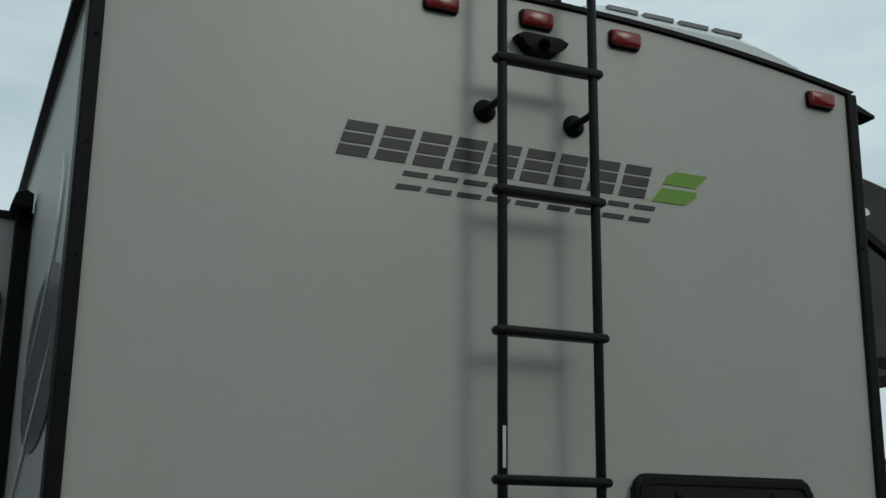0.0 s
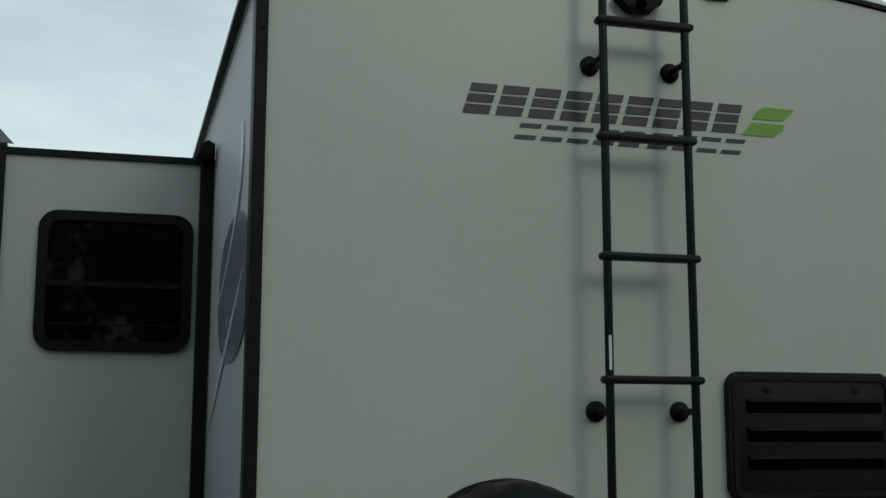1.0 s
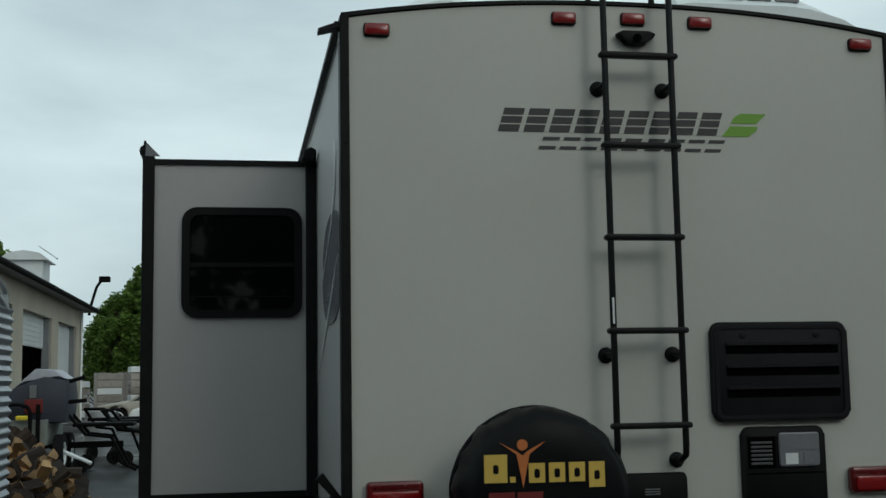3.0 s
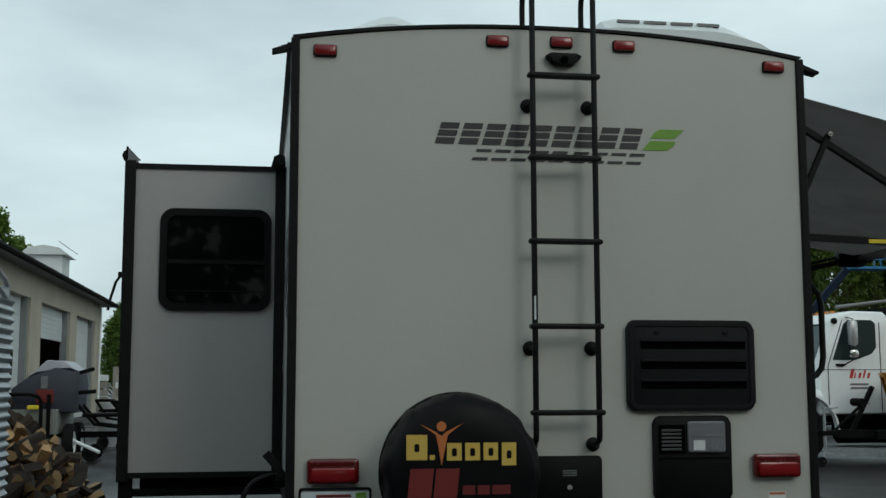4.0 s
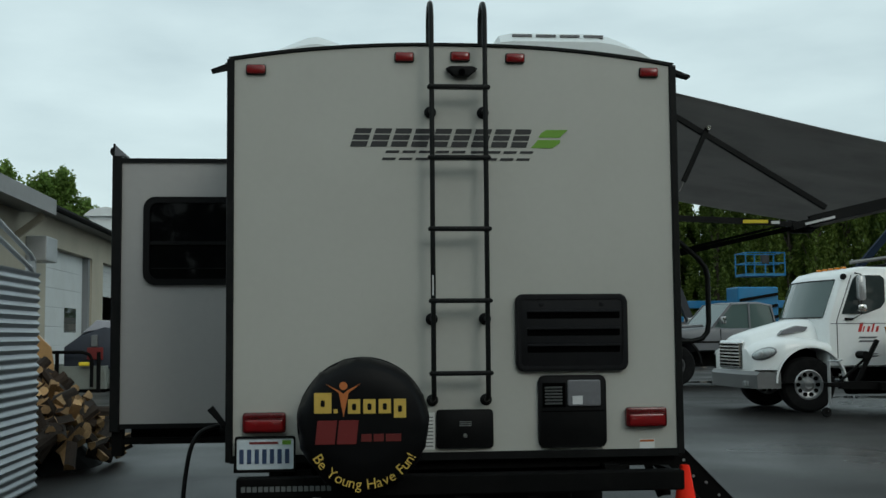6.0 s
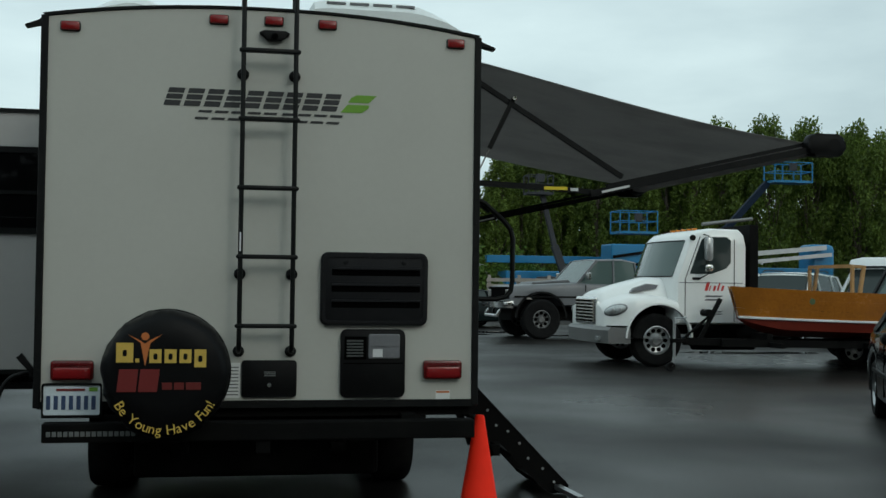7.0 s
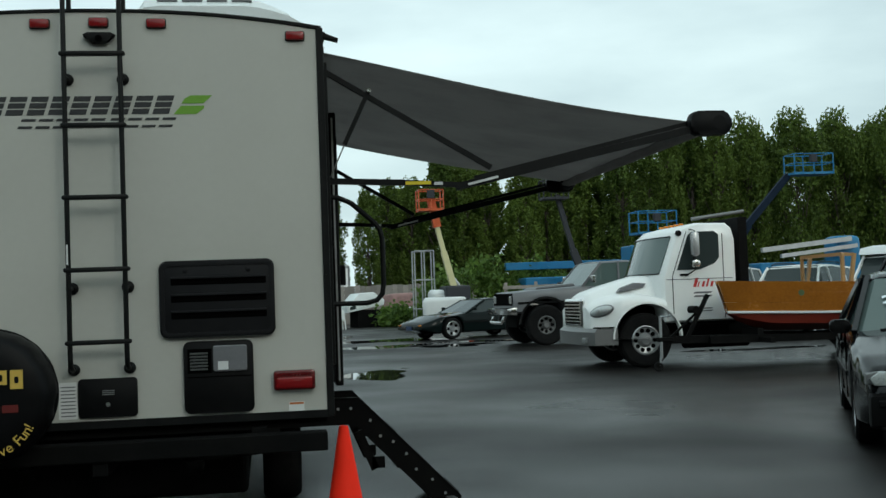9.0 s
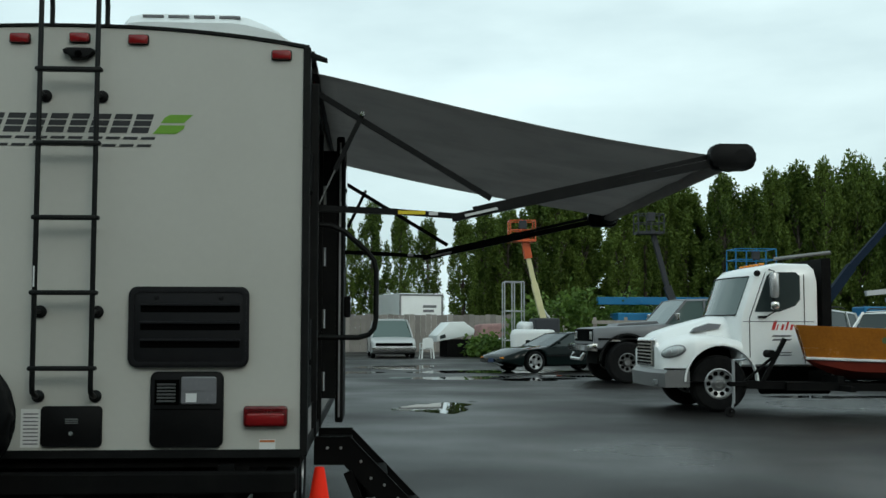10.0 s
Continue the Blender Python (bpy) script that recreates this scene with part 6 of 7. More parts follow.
for x, y, h in ((-7.8, 58.9, 8.0), (-8.4, 59.6, 7.3), (-9.0, 58.6, 6.5), (-9.6, 59.4, 6.0), (-10.1, 59, 5.2), (-6.9, 60, 8.4), (-4.4, 62, 7.6), (-2.8, 61, 7.8)):
    plant(YOUNG[rt.randrange(2)], x, y, h, "green poplar at the far end of the yard", "far trees", rt.uniform(0, 360), 1.2)
# the wooded edge on the near side of the yard, mirrored in the dark windows
x = -30
while x < 34:
    plant(SCREEN[rt.randrange(2)], x, -24 + rt.uniform(-2, 2), 10.5 + rt.uniform(-2.0, 2.0), "broad dark tree along the near edge of the yard", "near edge trees", rt.uniform(0, 360), rt.uniform(0.9, 1.2))
    x += rt.uniform(3.4, 5.4)

# shrubs in front of the row
def bush(x, y, w, h, seed, material=M_LEAF2):
    rg = np.random.default_rng(seed)
    pts = []
    for k in range(34):
        c = np.array([rg.uniform(-w / 2, w / 2), rg.uniform(-0.6, 0.6), 0])
        c[2] = rg.uniform(0.2, h * (1 - 0.5 * (2 * c[0] / w) ** 2))
        pts.append(c + rg.normal(size=(90, 3)) * np.array([0.3, 0.3, 0.26]))
    pts = np.concatenate(pts)
    ob = thing("bush", "leafy green bush at the edge of the asphalt", "bush", "yard bushes", at=far(x, y) @ pose(x, y, 0))
    p = new("foliage", leaf_mesh("foliage", pts[pts[:, 2] > 0.05], 0.12, seed, material))
    p.parent = ob
    bm = bmesh.new()
    for k in range(6):
        tube([(rg.uniform(-0.3, 0.3), 0, 0), (rg.uniform(-w / 3, w / 3), rg.uniform(-0.3, 0.3), h * 0.75)], 0.02, 5, bm, radii=[0.04, 0.012])
    part("stems", bm, M_BARK, ob)


bush(9.0, 40.5, 3.6, 2.9, 3)
bush(11.4, 41, 3.2, 2.6, 4)
bush(7.9, 42, 1.8, 2.0, 5)
bush(6.0, 43.5, 1.0, 0.5, 6)

# ---- far side of the yard ----
M_FENCE = mat("grey_board_fence", (0.24, 0.22, 0.2), 0.85, vary=0.25, scale=2, fine=40, per_piece=0.5)
fence = thing("fence", "weathered grey board fence under the poplars", "fence", kind="structure", at=far(6.5, 55))
for k in range(110):
    part("board", box(-10 + k * 0.3, -9.71 + k * 0.3, 55.0, 55.03, 0.0, 2.05 + 0.03 * math.sin(k * 1.7)), M_FENCE, fence)
part("rail", box(-10, 23, 55.03, 55.1, 0.5, 0.6), M_FENCE, fence)
part("rail", box(-10, 23, 55.03, 55.1, 1.6, 1.7), M_FENCE, fence)

M_BLUE = paint("paint_lift_blue", (0.006, 0.15, 0.32), 0.5, 0.1, 0.3)
M_LORANGE = paint("paint_lift_orange", (0.52, 0.085, 0.02), 0.4, 0.2, 0.25)
M_CREAM = paint("paint_cream", (0.6, 0.56, 0.32), 0.45, 0.2, 0.2)
M_STEEL = mat("galvanised_steel", (0.42, 0.43, 0.44), 0.5, 0.5, vary=0.2)
M_BOOMDK = paint("paint_boom_slate", (0.008, 0.016, 0.032), 0.7, 0.0, 0.08, spec=0.1)
M_LGREY = paint("paint_lift_grey", (0.04, 0.042, 0.048), 0.6, 0.0, 0.15, spec=0.15)


def basket(parent, x0, x1, y0, y1, z0, z1, material):
    """A work platform: floor, rails and corner posts."""
    fl = part("platform", box(x0, x1, y0, y1, z0, z0 + 0.1), material, parent)
    for z in (z0 + (z1 - z0) * 0.55, z1):
        for a, b in (((x0, y0), (x1, y0)), ((x0, y1), (x1, y1)), ((x0, y0), (x0, y1)), ((x1, y0), (x1, y1))):
            part("guard_rail", tube([(*a, z), (*b, z)], 0.022, 6), material, fl)
    for x in (x0, (x0 + x1) / 2, x1):
        for y in (y0, y1):
            part("post", tube([(x, y, z0), (x, y, z1)], 0.028, 6), material, fl)
    part("control_box", box((x0 + x1) / 2 - 0.15, (x0 + x1) / 2 + 0.15, y0 - 0.05, y0 + 0.15, z0 + 0.5, z0 + 0.85, 0.02), M_LGREY, fl)


def boom_lift(label, y, foot, knee, head, bas, boom_mat, body_mat, w=0.24, low_mat=None, half=1.1):
    ob = thing("boom_lift", label, "boom lift", "aerial lifts", at=far(foot[0], y))
    fx = foot[0]
    part("turntable", box(fx - half, fx + half, y - 0.9, y + 0.9, 0.75, 1.7, 0.08), low_mat or body_mat, ob)
    part("chassis", box(fx - half - 0.2, fx + half + 0.2, y - 0.95, y + 0.95, 0.35, 0.74, 0.04), M_FRAME, ob)
    for x in (fx - half + 0.15, fx + half - 0.15):
        for s in (-1, 1):
            skin_wheel((x, y + s * 0.95, 0.42), 0.42, 0.3, "y", ob, body_mat, 0.5)
    part("lower_boom", bar((foot[0], y, foot[1]), (knee[0], y, knee[1]), w, w * 1.2), boom_mat, ob)
    part("upper_boom", bar((knee[0], y, knee[1]), (head[0], y, head[1]), w * 0.75, w * 0.9), boom_mat, ob)
    part("lift_cylinder", tube([(foot[0] + 0.3, y + 0.2, foot[1] + 0.1), ((foot[0] + knee[0]) / 2, y + 0.2, (foot[1] + knee[1]) / 2)], 0.06, 8), M_STEEL, ob)
    basket(ob, *bas, body_mat)
    return ob


orange_lift = boom_lift("orange boom lift with a cream boom raised beside the poplars", 38, (7.75, 1.5), (7.35, 3.1), (6.95, 4.8), (6.35, 7.35, 37.6, 38.4, 4.75, 5.6), M_CREAM, M_LORANGE, low_mat=M_LGREY, half=0.5)
part("jib", bar((7.12, 38, 4.1), (6.9, 38, 5.2), 0.3, 0.34), M_LORANGE, orange_lift, "orange jib")
boom_lift("grey boom lift with its platform raised high", 38, (13.3, 1.5), (12.75, 3.0), (12.15, 5.3), (11.5, 12.55, 37.6, 38.4, 5.1, 5.9), M_LGREY, M_LGREY)
boom_lift("blue boom lift with its platform over the parked row", 38, (18.6, 1.5), (20.4, 3.85), (22.3, 5.9), (22.4, 24.15, 37.5, 38.5, 5.9, 6.78), M_BOOMDK, M_BLUE, 0.3)
sc = thing("scissor_lift", "blue scissor lift with guard rails, lowered", "scissor lift", "aerial lifts", at=far(15.9, 38))
part("body", box(15.0, 16.7, 37.3, 38.7, 0.5, 3.1, 0.06), M_BLUE, sc)
for k in range(4):
    part("scissor_arm", bar((15.05, 37.25, 1.2 + k * 0.45), (16.65, 37.25, 1.45 + k * 0.45), 0.06, 0.12), M_FRAME, sc)
basket(sc, 15.4, 17.05, 37.4, 38.6, 3.55, 4.5, M_BLUE)
for x in (15.2, 16.5):
    for s in (-1, 1):
        skin_wheel((x, 38 + s * 0.7, 0.38), 0.38, 0.25, "y", sc, M_FRAME, 0.5)
fold = thing("boom_lift", "blue boom lift folded flat with pale steel booms", "boom lift", "aerial lifts", at=far(23, 38))
part("counterweight", box(24.0, 25.2, 37.4, 38.6, 1.2, 3.25, 0.25, 4), M_BLUE, fold, smooth=40)
part("turntable", box(20.6, 24.0, 37.4, 38.6, 0.9, 2.2, 0.06), M_BLUE, fold)
part("boom", bar((20.6, 37.2, 2.72), (24.6, 37.2, 3.1), 0.2, 0.2), M_STEEL, fold)
part("boom", bar((21.4, 37.1, 2.45), (24.8, 37.1, 2.8), 0.2, 0.16), M_STEEL, fold)
for x in (21.2, 24.2):
    for s in (-1, 1):
        skin_wheel((x, 38 + s * 0.8, 0.45), 0.45, 0.3, "y", fold, M_FRAME, 0.5)
beam = thing("boom_lift", "blue boom lift lying low behind the pickup", "boom lift", "aerial lifts", at=far(13, 40))
part("boom", box(10.3, 19.5, 40.0, 40.35, 2.3, 2.62, 0.02), M_BLUE, beam)
part("turntable", box(11.0, 13.4, 39.4, 41.0, 0.8, 1.95, 0.05), M_BLUE, beam)
for x in (11.3, 13.1):
    for s in (-1, 1):
        skin_wheel((x, 40.2 + s * 0.9, 0.42), 0.42, 0.3, "y", beam, M_FRAME, 0.5)
stair = thing("steel_cage", "galvanised steel cage frame standing on the ground", "steel frame", at=far(6.65, 39))
for x in (6.25, 6.65, 7.05):
    for y in (38.9, 39.7):
        part("post", tube([(x, y, 0), (x, y, 3.2)], 0.03, 6), M_STEEL, stair)
for z in (0.8, 2.0, 3.2):
    for y in (38.9, 39.7):
        part("rail", tube([(6.25, y, z), (7.05, y, z)], 0.03, 6), M_STEEL, stair)

M_BEIGE = mat("beige_wall", (0.42, 0.38, 0.3), 0.8, vary=0.1, scale=0.6, fine=20, bump=0.1, bump_scale=30, dirt=(0.24, 0.22, 0.18), dirt_amount=0.4, dirt_scale=0.5)
M_METALROOF = mat("roof_metal", (0.2, 0.2, 0.2), 0.6, 0.2, vary=0.2, scale=1)
M_PALEBAND = mat("pale_band", (0.6, 0.6, 0.58), 0.6, vary=0.08, scale=0.5)
wh = thing("warehouse", "low beige warehouse with a red eaves band", "building", at=far(53.5, 70))
part("wall", box(53.5, 85, 70, 90, 0, 7.6), M_BEIGE, wh)
part("parapet", box(53.45, 85.05, 69.95, 90.05, 7.6, 7.9), M_PALEBAND, wh)
part("eaves_band", box(53.3, 85.2, 69.8, 90.2, 7.9, 8.3), mat("red_band", (0.2, 0.05, 0.04), 0.6), wh)
part("roof", box(53.2, 85.3, 69.7, 90.3, 8.3, 8.42), M_METALROOF, wh)
for x in (55, 57.5, 60):
    part("roof_unit", box(x, x + 1.6, 72, 74, 8.42, 9.4, 0.05), M_STEEL, wh)
for k in range(5):
    part("window", box(56 + k * 5, 58.4 + k * 5, 69.95, 69.99, 2.0, 3.4), M_GLASS, wh)

# ---- garage building ----
M_DOOR = mat("door_white", (0.62, 0.64, 0.64), 0.5, vary=0.06, scale=1, fine=20, dirt=(0.4, 0.39, 0.36), dirt_amount=0.3)
gar = thing("garage_building", "beige workshop with a row of white roller doors", "building")
FX, GY0, GY1, EAVE = -8.0, 12.0, 44.4, 4.5
doors = [(24.2, 29.9), (31.6, 37.0), (38.5, 43.1)]
HEAD = 3.75
edges = [GY0] + [v for d in doors for v in d] + [GY1]
for a, b in zip(edges[::2], edges[1::2]):
    part("pier", box(FX - 0.3, FX, a, b, 0, EAVE), M_BEIGE, gar)
for a, b in doors:
    part("lintel", box(FX - 0.3, FX - 0.002, a, b, HEAD, EAVE), M_BEIGE, gar)
    for yy in (a, b):
        part("door_post", box(FX - 0.28, FX - 0.06, yy - (0.25 if yy == b else 0), yy + (0.25 if yy == a else 0), 0, HEAD), mat("door_frame_grey", (0.2, 0.21, 0.22), 0.6) if "door_frame_grey" not in bpy.data.materials else bpy.data.materials["door_frame_grey"], gar)
    open_door = a == 31.6
    dr = part("roller_door", box(FX - 0.27, FX - 0.24, a + 0.25, b - 0.25, 2.7 if open_door else 0.0, HEAD), M_DOOR, gar, "white sectional door, half raised" if open_door else "white sectional roller door")
    for k in range(7):
        z = (2.72 if open_door else 0.1) + k * (0.16 if open_door else 0.52)
        if z < HEAD - 0.14:
            part("panel", box(FX - 0.24, FX - 0.225, a + 0.3, b - 0.3, z, z + (0.14 if open_door else 0.49), 0.006), M_DOOR, dr)
    if a == 24.2:
        part("door_window", box(FX - 0.224, FX - 0.22, 27.3, 28.8, 1.5, 2.2), M_GLASS, dr)
part("back_wall", box(FX - 9, FX - 8.7, GY0, GY1, 0, EAVE), M_BEIGE, gar)
part("end_wall", box(FX - 8.7, FX - 0.3, GY1 - 0.3, GY1, 0, EAVE), M_BEIGE, gar)
part("end_wall", box(FX - 8.7, FX - 0.3, GY0, GY0 + 0.3, 0, EAVE), M_BEIGE, gar)
part("inner_floor", box(FX - 8.7, FX - 0.3, GY0 + 0.3, GY1 - 0.3, 0.0, 0.02), M_FRAME, gar)
part("roof", prism([(FX - 9.4, EAVE), (FX + 0.45, EAVE), (FX + 0.45, EAVE + 0.12), (FX - 4.5, EAVE + 0.55), (FX - 9.4, EAVE + 0.12)], GY0 - 0.3, GY1 + 1.6), M_METALROOF, gar, "dark metal roof")
part("gutter", tube([(FX + 0.5, GY0, EAVE + 0.06), (FX + 0.5, GY1 + 1.5, EAVE + 0.06)], 0.09, 8), M_FRAME, gar)
part("downpipe", tube([(FX + 0.06, GY1 - 0.1, EAVE), (FX + 0.06, GY1 - 0.1, 0)], 0.05, 8), M_SHROUD, gar)
st = part("ventilator", box(FX - 1.9, FX - 0.6, 38.6, 40.2, EAVE + 0.1, 5.95, 0.02), M_DOOR, gar, "white roof ventilator")
part("stack_cap", prism([(FX - 2.1, 5.95), (FX - 0.4, 5.95), (FX - 0.7, 6.2), (FX - 1.25, 6.3), (FX - 1.8, 6.2)], 38.4, 40.4), M_DOOR, st)
part("stack_flap", bar((FX - 0.7, 38.5, 6.42), (FX - 0.1, 38.5, 6.0), 0.5, 0.03), M_STEEL, st)
yl = part("yard_lamp", tube([(FX + 0.1, GY1 + 1.7, EAVE - 0.1), (FX + 0.2, GY1 + 1.7, EAVE + 0.4), (FX + 0.4, GY1 + 1.7, EAVE + 1.1), (FX + 0.6, GY1 + 1.7, EAVE + 1.4)], 0.06, 8), M_FRAME, gar, "dark arm with a floodlight")
part("lamp_head", box(FX + 0.5, FX + 0.95, GY1 + 1.5, GY1 + 1.9, EAVE + 1.32, EAVE + 1.55, 0.03), M_FRAME, yl)
# open-fronted annex with a deeper eave
part("annex_roof", prism([(FX - 2, 4.4), (-7.2, 4.3), (-7.2, 4.58), (FX - 2, 4.8)], 9.0, 21.7), M_METALROOF, gar)
part("annex_fascia", box(-7.24, -7.18, 9.0, 21.74, 4.24, 4.6), mat("fascia_grey", (0.28, 0.28, 0.28), 0.7), gar)
part("annex_bracket", bar((-7.35, 21.3, 4.2), (FX, 21.3, 3.7), 0.15, 0.15), M_BEIGE, gar)
part("wall_unit", box(FX, FX + 0.5, 22.2, 23.3, 3.2, 3.8, 0.03), M_STEEL, gar)
for x, y, z, s in ((FX - 4, 33.8, 0.02, 1.4), (FX - 5, 35.3, 0.02, 1.9), (FX - 3.2, 32.4, 0.02, 1.1)):
    sh = thing("shelf_unit", "dim metal shelf inside the workshop", "shelf", "workshop shelves", at=pose(x, y, z))
    for zz in (0.4, 0.9, 1.4, 1.9):
        part("shelf", box(-0.3, 0.3, -0.5, 0.5, zz, zz + 0.04), M_STEEL, sh)
        part("carton", box(-0.22, 0.22, -0.4, 0.1, zz + 0.04, zz + 0.3), M_GREYWOOD, sh)
    for xx in (-0.28, 0.28):
        for yy in (-0.48, 0.48):
            part("post", box(xx - 0.02, xx + 0.02, yy - 0.02, yy + 0.02, 0, 2.1), M_STEEL, sh)

# pale car end-on beyond the slide-out, and low stores behind it
M_BEIGEP = paint("paint_beige", (0.42, 0.39, 0.32), 0.4, 0.3, 0.25)
sedan("pale beige saloon car parked beside the workshop", place(-4.2, 35.8, -1, 0.05), M_BEIGEP, 1.4, 4.5, 1.75, wheel_r=0.34)
sedan("white saloon car parked beyond the slide-out", place(-2.55, 31.5, -1, 0.08), M_WHITEP, 1.4, 4.5, 1.75, wheel_r=0.32)
for k in range(7):
    ob = thing("stacked_pallets", "stack of pale timber and crates by the workshop", "crates", "yard stores", at=pose(-9.0 + k * 1.35, 51 + (k % 3) * 1.1, 0, 0, 0, k * 7))
    for j in range(5 + k % 3):
        part("crate", box(-0.55, 0.55, -0.5, 0.5, 0.02 + j * 0.34, 0.3 + j * 0.34, 0.02), M_GREYWOOD if (j + k) % 4 else M_TARP, ob)

# ---- corrugated shed by the woodpile ----
M_CORR = mat("corrugated_zinc", (0.40, 0.42, 0.45), 0.42, 0.65, vary=0.18, scale=1.5, fine=30, dirt=(0.2, 0.19, 0.18), dirt_amount=0.35, dirt_scale=1.5)
shed = thing("corrugated_shed", "low shed clad in horizontal corrugated zinc sheets", "shed")
def corrugated(y0, y1, z0, z1, x):
    n = int((z1 - z0) / 0.0125)
    front = [(x + 0.013 * math.sin(2 * math.pi * (k * 0.0125) / 0.076), z0 + k * 0.0125) for k in range(n + 1)]
    return prism(front + [(a - 0.004, b) for a, b in front[::-1]], y0, y1)
for k, (a, b) in enumerate(((-1.4, 0.08), (0.1, 1.58), (1.6, 3.08), (3.1, 4.62))):
    part("sheet", corrugated(a, b, 0.01, 1.93 + 0.01 * (k % 2), -3.32 - 0.006 * (k % 2)), M_CORR, shed, smooth=50)
part("end_wall", box(-5.4, -3.345, 4.58, 4.62, 0, 1.9), M_CORR, shed)
part("end_wall", box(-5.4, -3.345, -1.4, -1.36, 0, 1.9), M_CORR, shed)
part("back_wall", box(-5.44, -5.4, -1.4, 4.62, 0, 1.9), M_CORR, shed)
part("roof", prism([(-5.5, 1.88), (-3.36, 1.9), (-3.36, 1.93), (-5.5, 2.2)], -1.4, 4.6), M_CORR, shed)
part("corner_post", box(-3.42, -3.345, 4.5, 4.575, 0, 2.05), M_STEEL, shed)
for z0, z1 in ((2.1, 1.98), (2.24, 2.1)):
    part("top_pipe", tube([(-3.36, 2.6, z0 + 0.22), (-3.36, 4.4, z1), (-3.36, 4.56, z1 - 0.06)], 0.022, 8), M_STEEL, shed)

# ---- utility trailer, covered machine and frames ----
M_TBLUE = mat("tarp_slate", (0.03, 0.035, 0.05), 0.55, vary=0.25, scale=3, bump=0.5, bump_scale=6)
M_GREEN_GREY = mat("faded_green_steel", (0.2, 0.22, 0.2), 0.6, vary=0.2, scale=2, dirt=(0.12, 0.08, 0.05), dirt_amount=0.4)
ut = thing("utility_trailer", "faded grey utility trailer with pipe rail and white wheels", "trailer", at=pose(-5.4, 15.2, 0))
part("side_board", box(-2.2, 0.78, -0.85, -0.8, 0.46, 0.86, 0.01), M_GREEN_GREY, ut)
part("side_board", box(-2.2, 0.78, 0.8, 0.85, 0.46, 0.86, 0.01), M_GREEN_GREY, ut)
part("tail_board", box(0.78, 0.83, -0.85, 0.85, 0.46, 0.86, 0.01), M_GREEN_GREY, ut)
part("bed", box(-2.2, 0.78, -0.8, 0.8, 0.4, 0.46), M_FRAME, ut)
part("pipe_rail", tube([(-2.2, -0.9, 1.1), (0.42, -0.9, 1.1), (0.54, -0.9, 1.06), (0.59, -0.9, 0.98), (0.59, -0.9, 0.5)], 0.03, 8), M_FRAME, ut, smooth=60)
part("yellow_marker", box(0.38, 0.56, -0.98, -0.92, 0.86, 0.93, 0.02), M_LABEL, ut)
part("drawbar", bar((0.75, 0, 0.42), (1.9, 0.1, 0.42), 0.1, 0.1), M_FRAME, ut)
part("white_pole", tube([(0.9, -0.6, 0.42), (1.5, -0.8, 0.17)], 0.03, 8), M_SHROUD, ut)
for x in (0.98, -2.4):
    for y in (-0.5, 0.35):
        skin_wheel((x, y, 0.31), 0.31, 0.17, "x", ut, M_SHROUD, 0.6, 5)
for x in (-2.0, -1.0, 0.0, 0.7):
    part("stake", box(x - 0.03, x + 0.03, -0.9, -0.855, 0.4, 1.1), M_FRAME, ut)
M_LID = mat("weathered_lid", (0.36, 0.36, 0.4), 0.5, vary=0.2, scale=4, bump=0.2, bump_scale=8)
mach = thing("covered_machine", "dark blue covered machine with a pale lid on the trailer", "machine", at=pose(-4.86, 15.1, 0.8) @ Matrix.Diagonal((0.68, 1, 1.08, 1)))
bm = prism([(-0.7, 0.0), (0.8, 0.0), (0.85, 0.4), (0.8, 0.62), (0.3, 0.68), (-0.3, 0.54), (-0.7, 0.36)], -0.6, 0.6, bev=0.06)
part("cover", bm, M_TBLUE, mach, smooth=40)
part("lid", prism([(-0.35, 0.53), (0.28, 0.685), (0.78, 0.64), (0.5, 0.78), (0.1, 0.79)], -0.55, 0.55, bev=0.03), M_LID, mach, smooth=40)
part("side_flash", box(-0.1, 0.3, -0.64, -0.605, 0.15, 0.35, 0.01), M_PRED, mach)
part("side_flash", box(0.0, 0.16, -0.65, -0.606, 0.36, 0.55, 0.01), M_CLEAR, mach)
part("handle_bar", tube([(0.85, -0.5, 0.6), (1.2, -0.5, 0.66)], 0.03, 8), M_FRAME, mach)
part("handle_bar", tube([(0.85, -0.5, 0.3), (1.25, -0.5, 0.32)], 0.03, 8), M_FRAME, mach)
for k, (x, y) in enumerate(((-3.75, 15.1), (-3.35, 16.6), (-3.9, 18.4))):
    fr = thing("cart_frame", "dark tubular cart frame standing on the asphalt", "cart", "cart frames", at=pose(x, y, 0, 0, 0, 25 * k))
    part("frame_tube", tube([(-0.6, -0.25, 0.95), (-0.3, -0.25, 0.6), (0.1, -0.25, 0.55), (0.35, -0.25, 0.1), (0.5, -0.25, 0.02)], 0.028, 8), M_FRAME, fr, smooth=60)
    part("frame_tube", tube([(-0.6, 0.25, 0.95), (-0.3, 0.25, 0.6), (0.1, 0.25, 0.55), (0.35, 0.25, 0.1), (0.5, 0.25, 0.02)], 0.028, 8), M_FRAME, fr, smooth=60)
    part("tray", box(-0.5, 0.45, -0.3, 0.3, 0.72, 0.78, 0.02), M_FRAME, fr)
    part("cross_tube", tube([(-0.6, -0.25, 0.95), (-0.6, 0.25, 0.95)], 0.028, 8), M_FRAME, fr)
    skin_wheel((-0.35, -0.3, 0.13), 0.13, 0.06, "y", fr, M_FRAME, 0.6)
    skin_wheel((-0.35, 0.3, 0.13), 0.13, 0.06, "y", fr, M_FRAME, 0.6)
bin_ = thing("grey_bin", "dented grey drum among the stored carts", "drum", at=pose(-4.35, 19.5, 0))
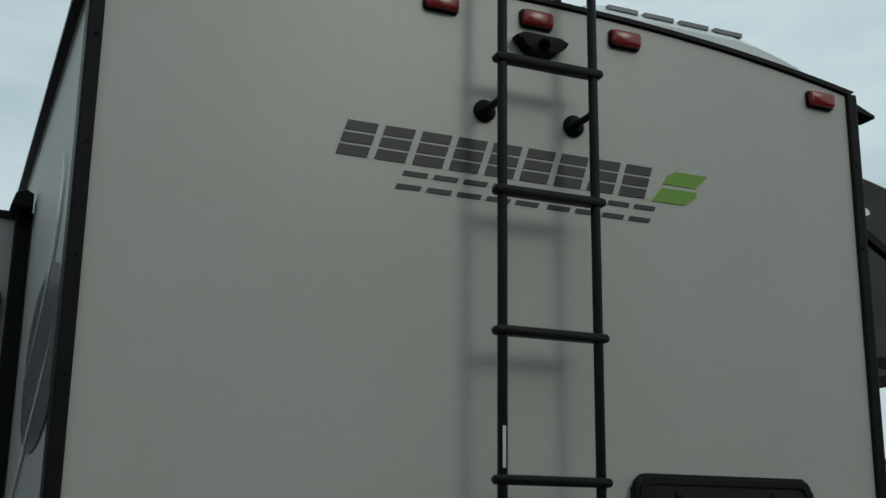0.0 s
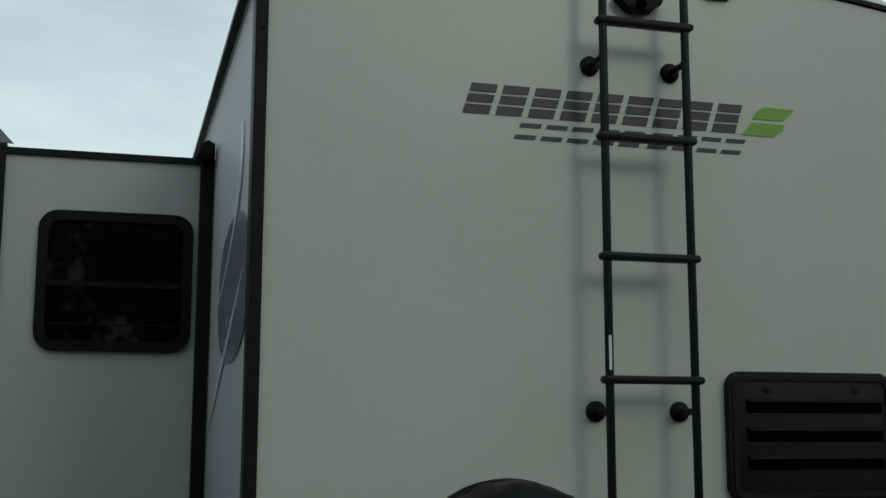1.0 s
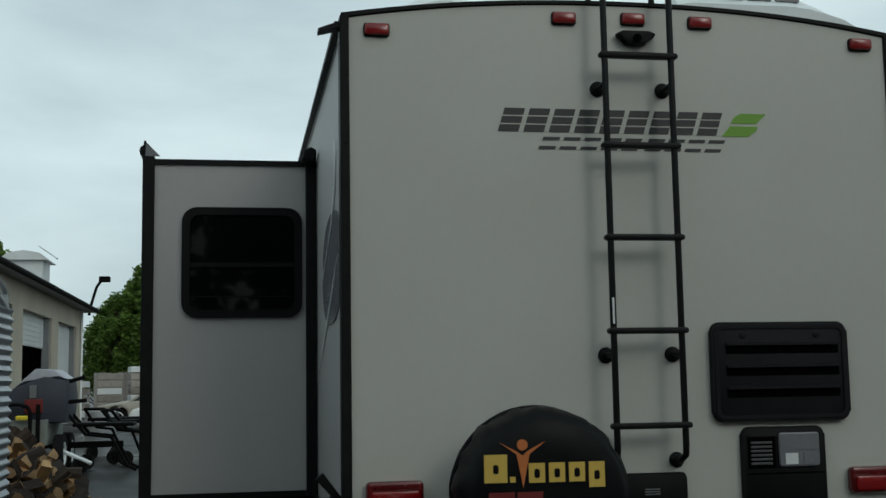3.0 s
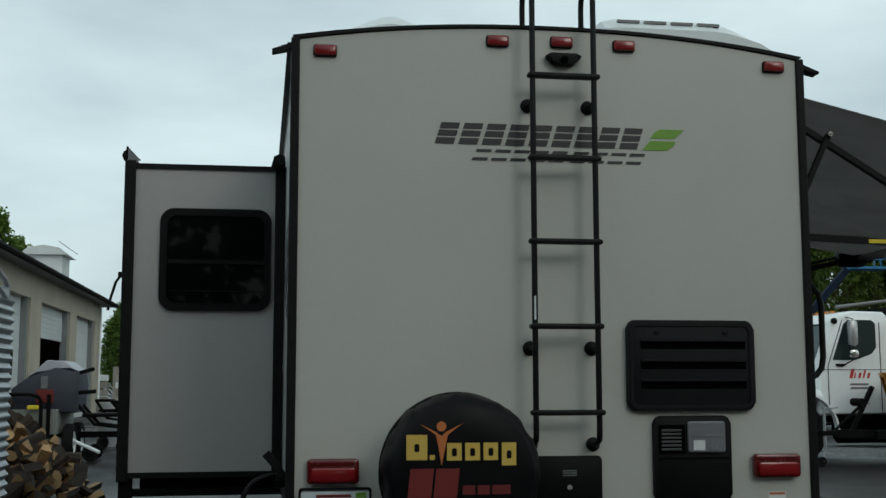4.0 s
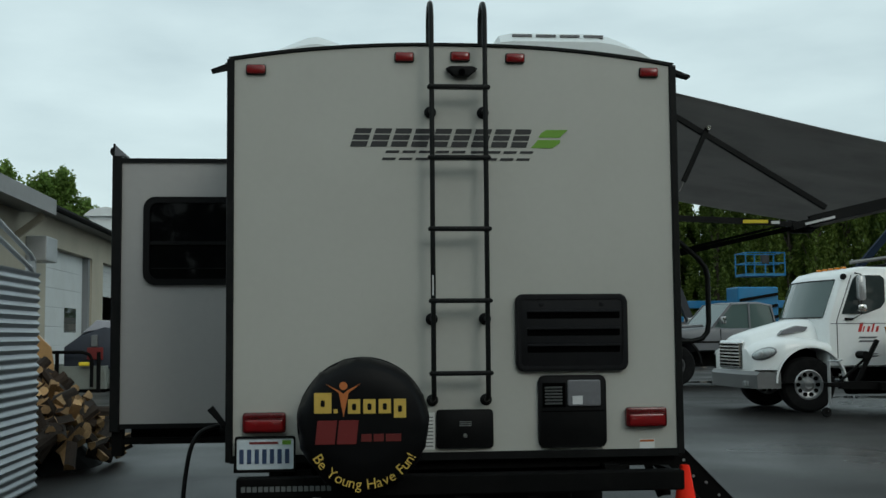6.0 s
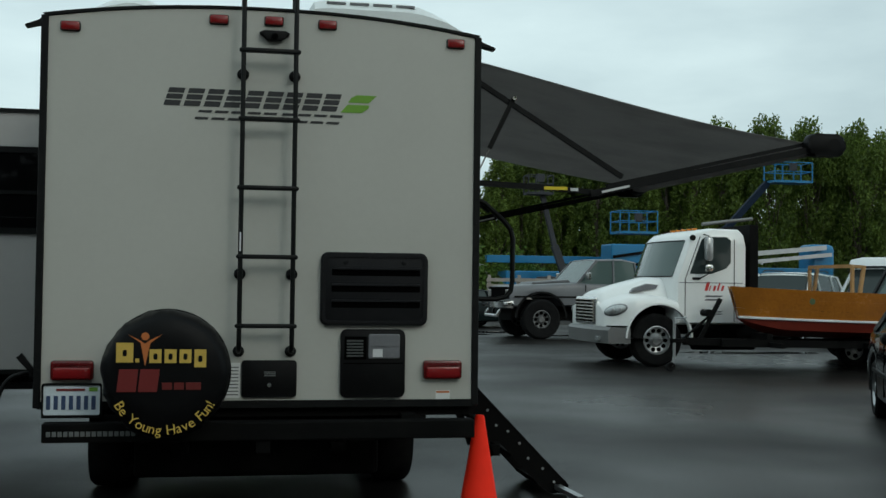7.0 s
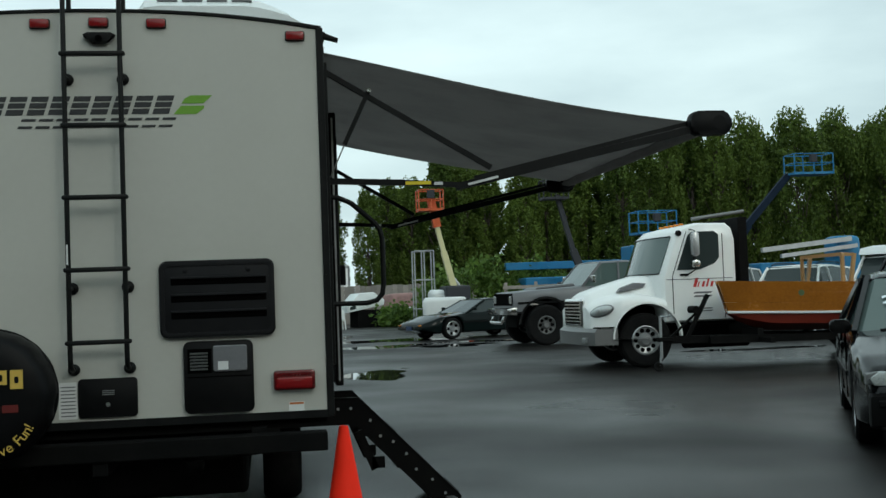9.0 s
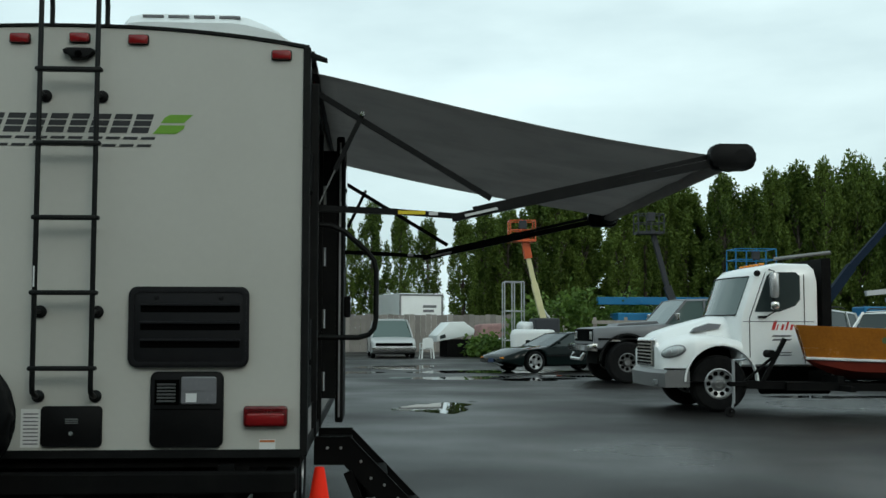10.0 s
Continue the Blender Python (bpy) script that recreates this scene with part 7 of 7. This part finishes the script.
part("drum", lathe([(0.3, 0), (0.3, 0.3), (0.315, 0.31), (0.3, 0.32), (0.3, 0.6), (0.315, 0.61), (0.3, 0.62), (0.3, 0.88), (0, 0.88)], (0, 0, 0), "z", 24), M_STEEL, bin_, smooth=40)

# wooden board leaning above the pile
lb_ = thing("wooden_board", "curved amber plywood board leaning on the trailer", "board", at=pose(-5.75, 14.1, 0.0, 0, 0, 0))
part("board", prism([(-0.35, 0.0), (0.35, 0.0), (0.35, 0.9), (0.3, 1.2), (0.05, 1.45), (-0.2, 1.5), (-0.35, 1.3)], -0.03, 0.03, bev=0.008), M_WOOD2, lb_)

# ---- firewood ----
M_LOG = mat("split_bark", (0.04, 0.026, 0.018), 0.9, vary=0.45, scale=5, fine=40, bump=0.5, bump_scale=40, per_piece=0.5)
M_SPLIT = mat("split_heartwood", (0.46, 0.28, 0.13), 0.8, vary=0.5, scale=6, fine=70, bump=0.3, bump_scale=70, per_piece=0.5)
pile = thing("firewood_pile", "loose heap of split brown and tan firewood on asphalt", "firewood", at=pose(-4.42, 6.5, 0) @ Matrix.Scale(1.0, 4))
log_meshes = []
lr = random.Random(5)
for k in range(9):
    bm = bmesh.new()
    n = 7
    if k % 3 == 0:
        sec = [(math.cos(2 * math.pi * j / n) * lr.uniform(0.06, 0.08), math.sin(2 * math.pi * j / n) * lr.uniform(0.06, 0.08)) for j in range(n)]
        bark = set(range(n))
    else:
        sec = [(0, 0)] + [(0.135 * math.cos(radians(a)) * lr.uniform(0.85, 1.1), 0.135 * math.sin(radians(a)) * lr.uniform(0.85, 1.1)) for a in (10, 35, 60, 85)]
        bark = {1, 2, 3}
    ln = lr.uniform(0.17, 0.23)
    va = [bm.verts.new((a * lr.uniform(0.92, 1.05), b * lr.uniform(0.92, 1.05), -ln)) for a, b in sec]
    vb = [bm.verts.new((a * lr.uniform(0.92, 1.05), b * lr.uniform(0.92, 1.05), ln)) for a, b in sec]
    fs = [bm.faces.new(va[::-1]), bm.faces.new(vb)]
    for j in range(len(sec)):
        f = bm.faces.new((va[j], va[(j + 1) % len(sec)], vb[(j + 1) % len(sec)], vb[j]))
        f.material_index = 0 if j in bark else 1
    for f in fs:
        f.material_index = 1
    bmesh.ops.recalc_face_normals(bm, faces=bm.faces[:])
    me = bpy.data.meshes.new("log")
    bm.to_mesh(me)
    bm.free()
    me.materials.append(M_LOG)
    me.materials.append(M_SPLIT)
    log_meshes.append(me)
def heap_pose():
    a, r = lr.uniform(0, 2 * math.pi), 1.45 * math.sqrt(lr.uniform(0, 1))
    top = 1.3 * max(0.0, 1 - (r / 1.5)) ** 0.7
    z = 0.05 + top * (1 - 0.2 * lr.random() ** 2) + lr.uniform(-0.03, 0.06)
    return Matrix.Translation((r * math.cos(a), r * math.sin(a) * 0.95, z)) @ Euler((lr.uniform(0.5, 2.6), lr.uniform(-0.7, 0.7), lr.uniform(0, 6.28))).to_matrix().to_4x4() @ Matrix.Rotation(lr.uniform(0, 6.28), 4, "Z") @ Matrix.Diagonal((*[lr.uniform(0.55, 0.95)] * 2, lr.uniform(0.65, 1.0), 1))


for k in range(300):
    o = new("log", log_meshes[lr.randrange(9)])
    o.parent = pile
    o.matrix_basis = heap_pose()
# the rest of the heap, joined
verts, faces, kinds = [], [], []
for k in range(300):
    me, m = log_meshes[lr.randrange(9)], heap_pose()
    base = len(verts)
    verts += [tuple(m @ v.co) for v in me.vertices]
    for f in me.polygons:
        faces.append([base + i for i in f.vertices])
        kinds.append(f.material_index)
me = bpy.data.meshes.new("heap_rest")
me.from_pydata(verts, [], faces)
me.materials.append(M_LOG)
me.materials.append(M_SPLIT)
me.polygons.foreach_set("material_index", kinds)
rest = tagged(new("heap_rest", me), kind="stuff")
rest.parent = pile
# black cone added inside the heap so gaps between logs look shaded
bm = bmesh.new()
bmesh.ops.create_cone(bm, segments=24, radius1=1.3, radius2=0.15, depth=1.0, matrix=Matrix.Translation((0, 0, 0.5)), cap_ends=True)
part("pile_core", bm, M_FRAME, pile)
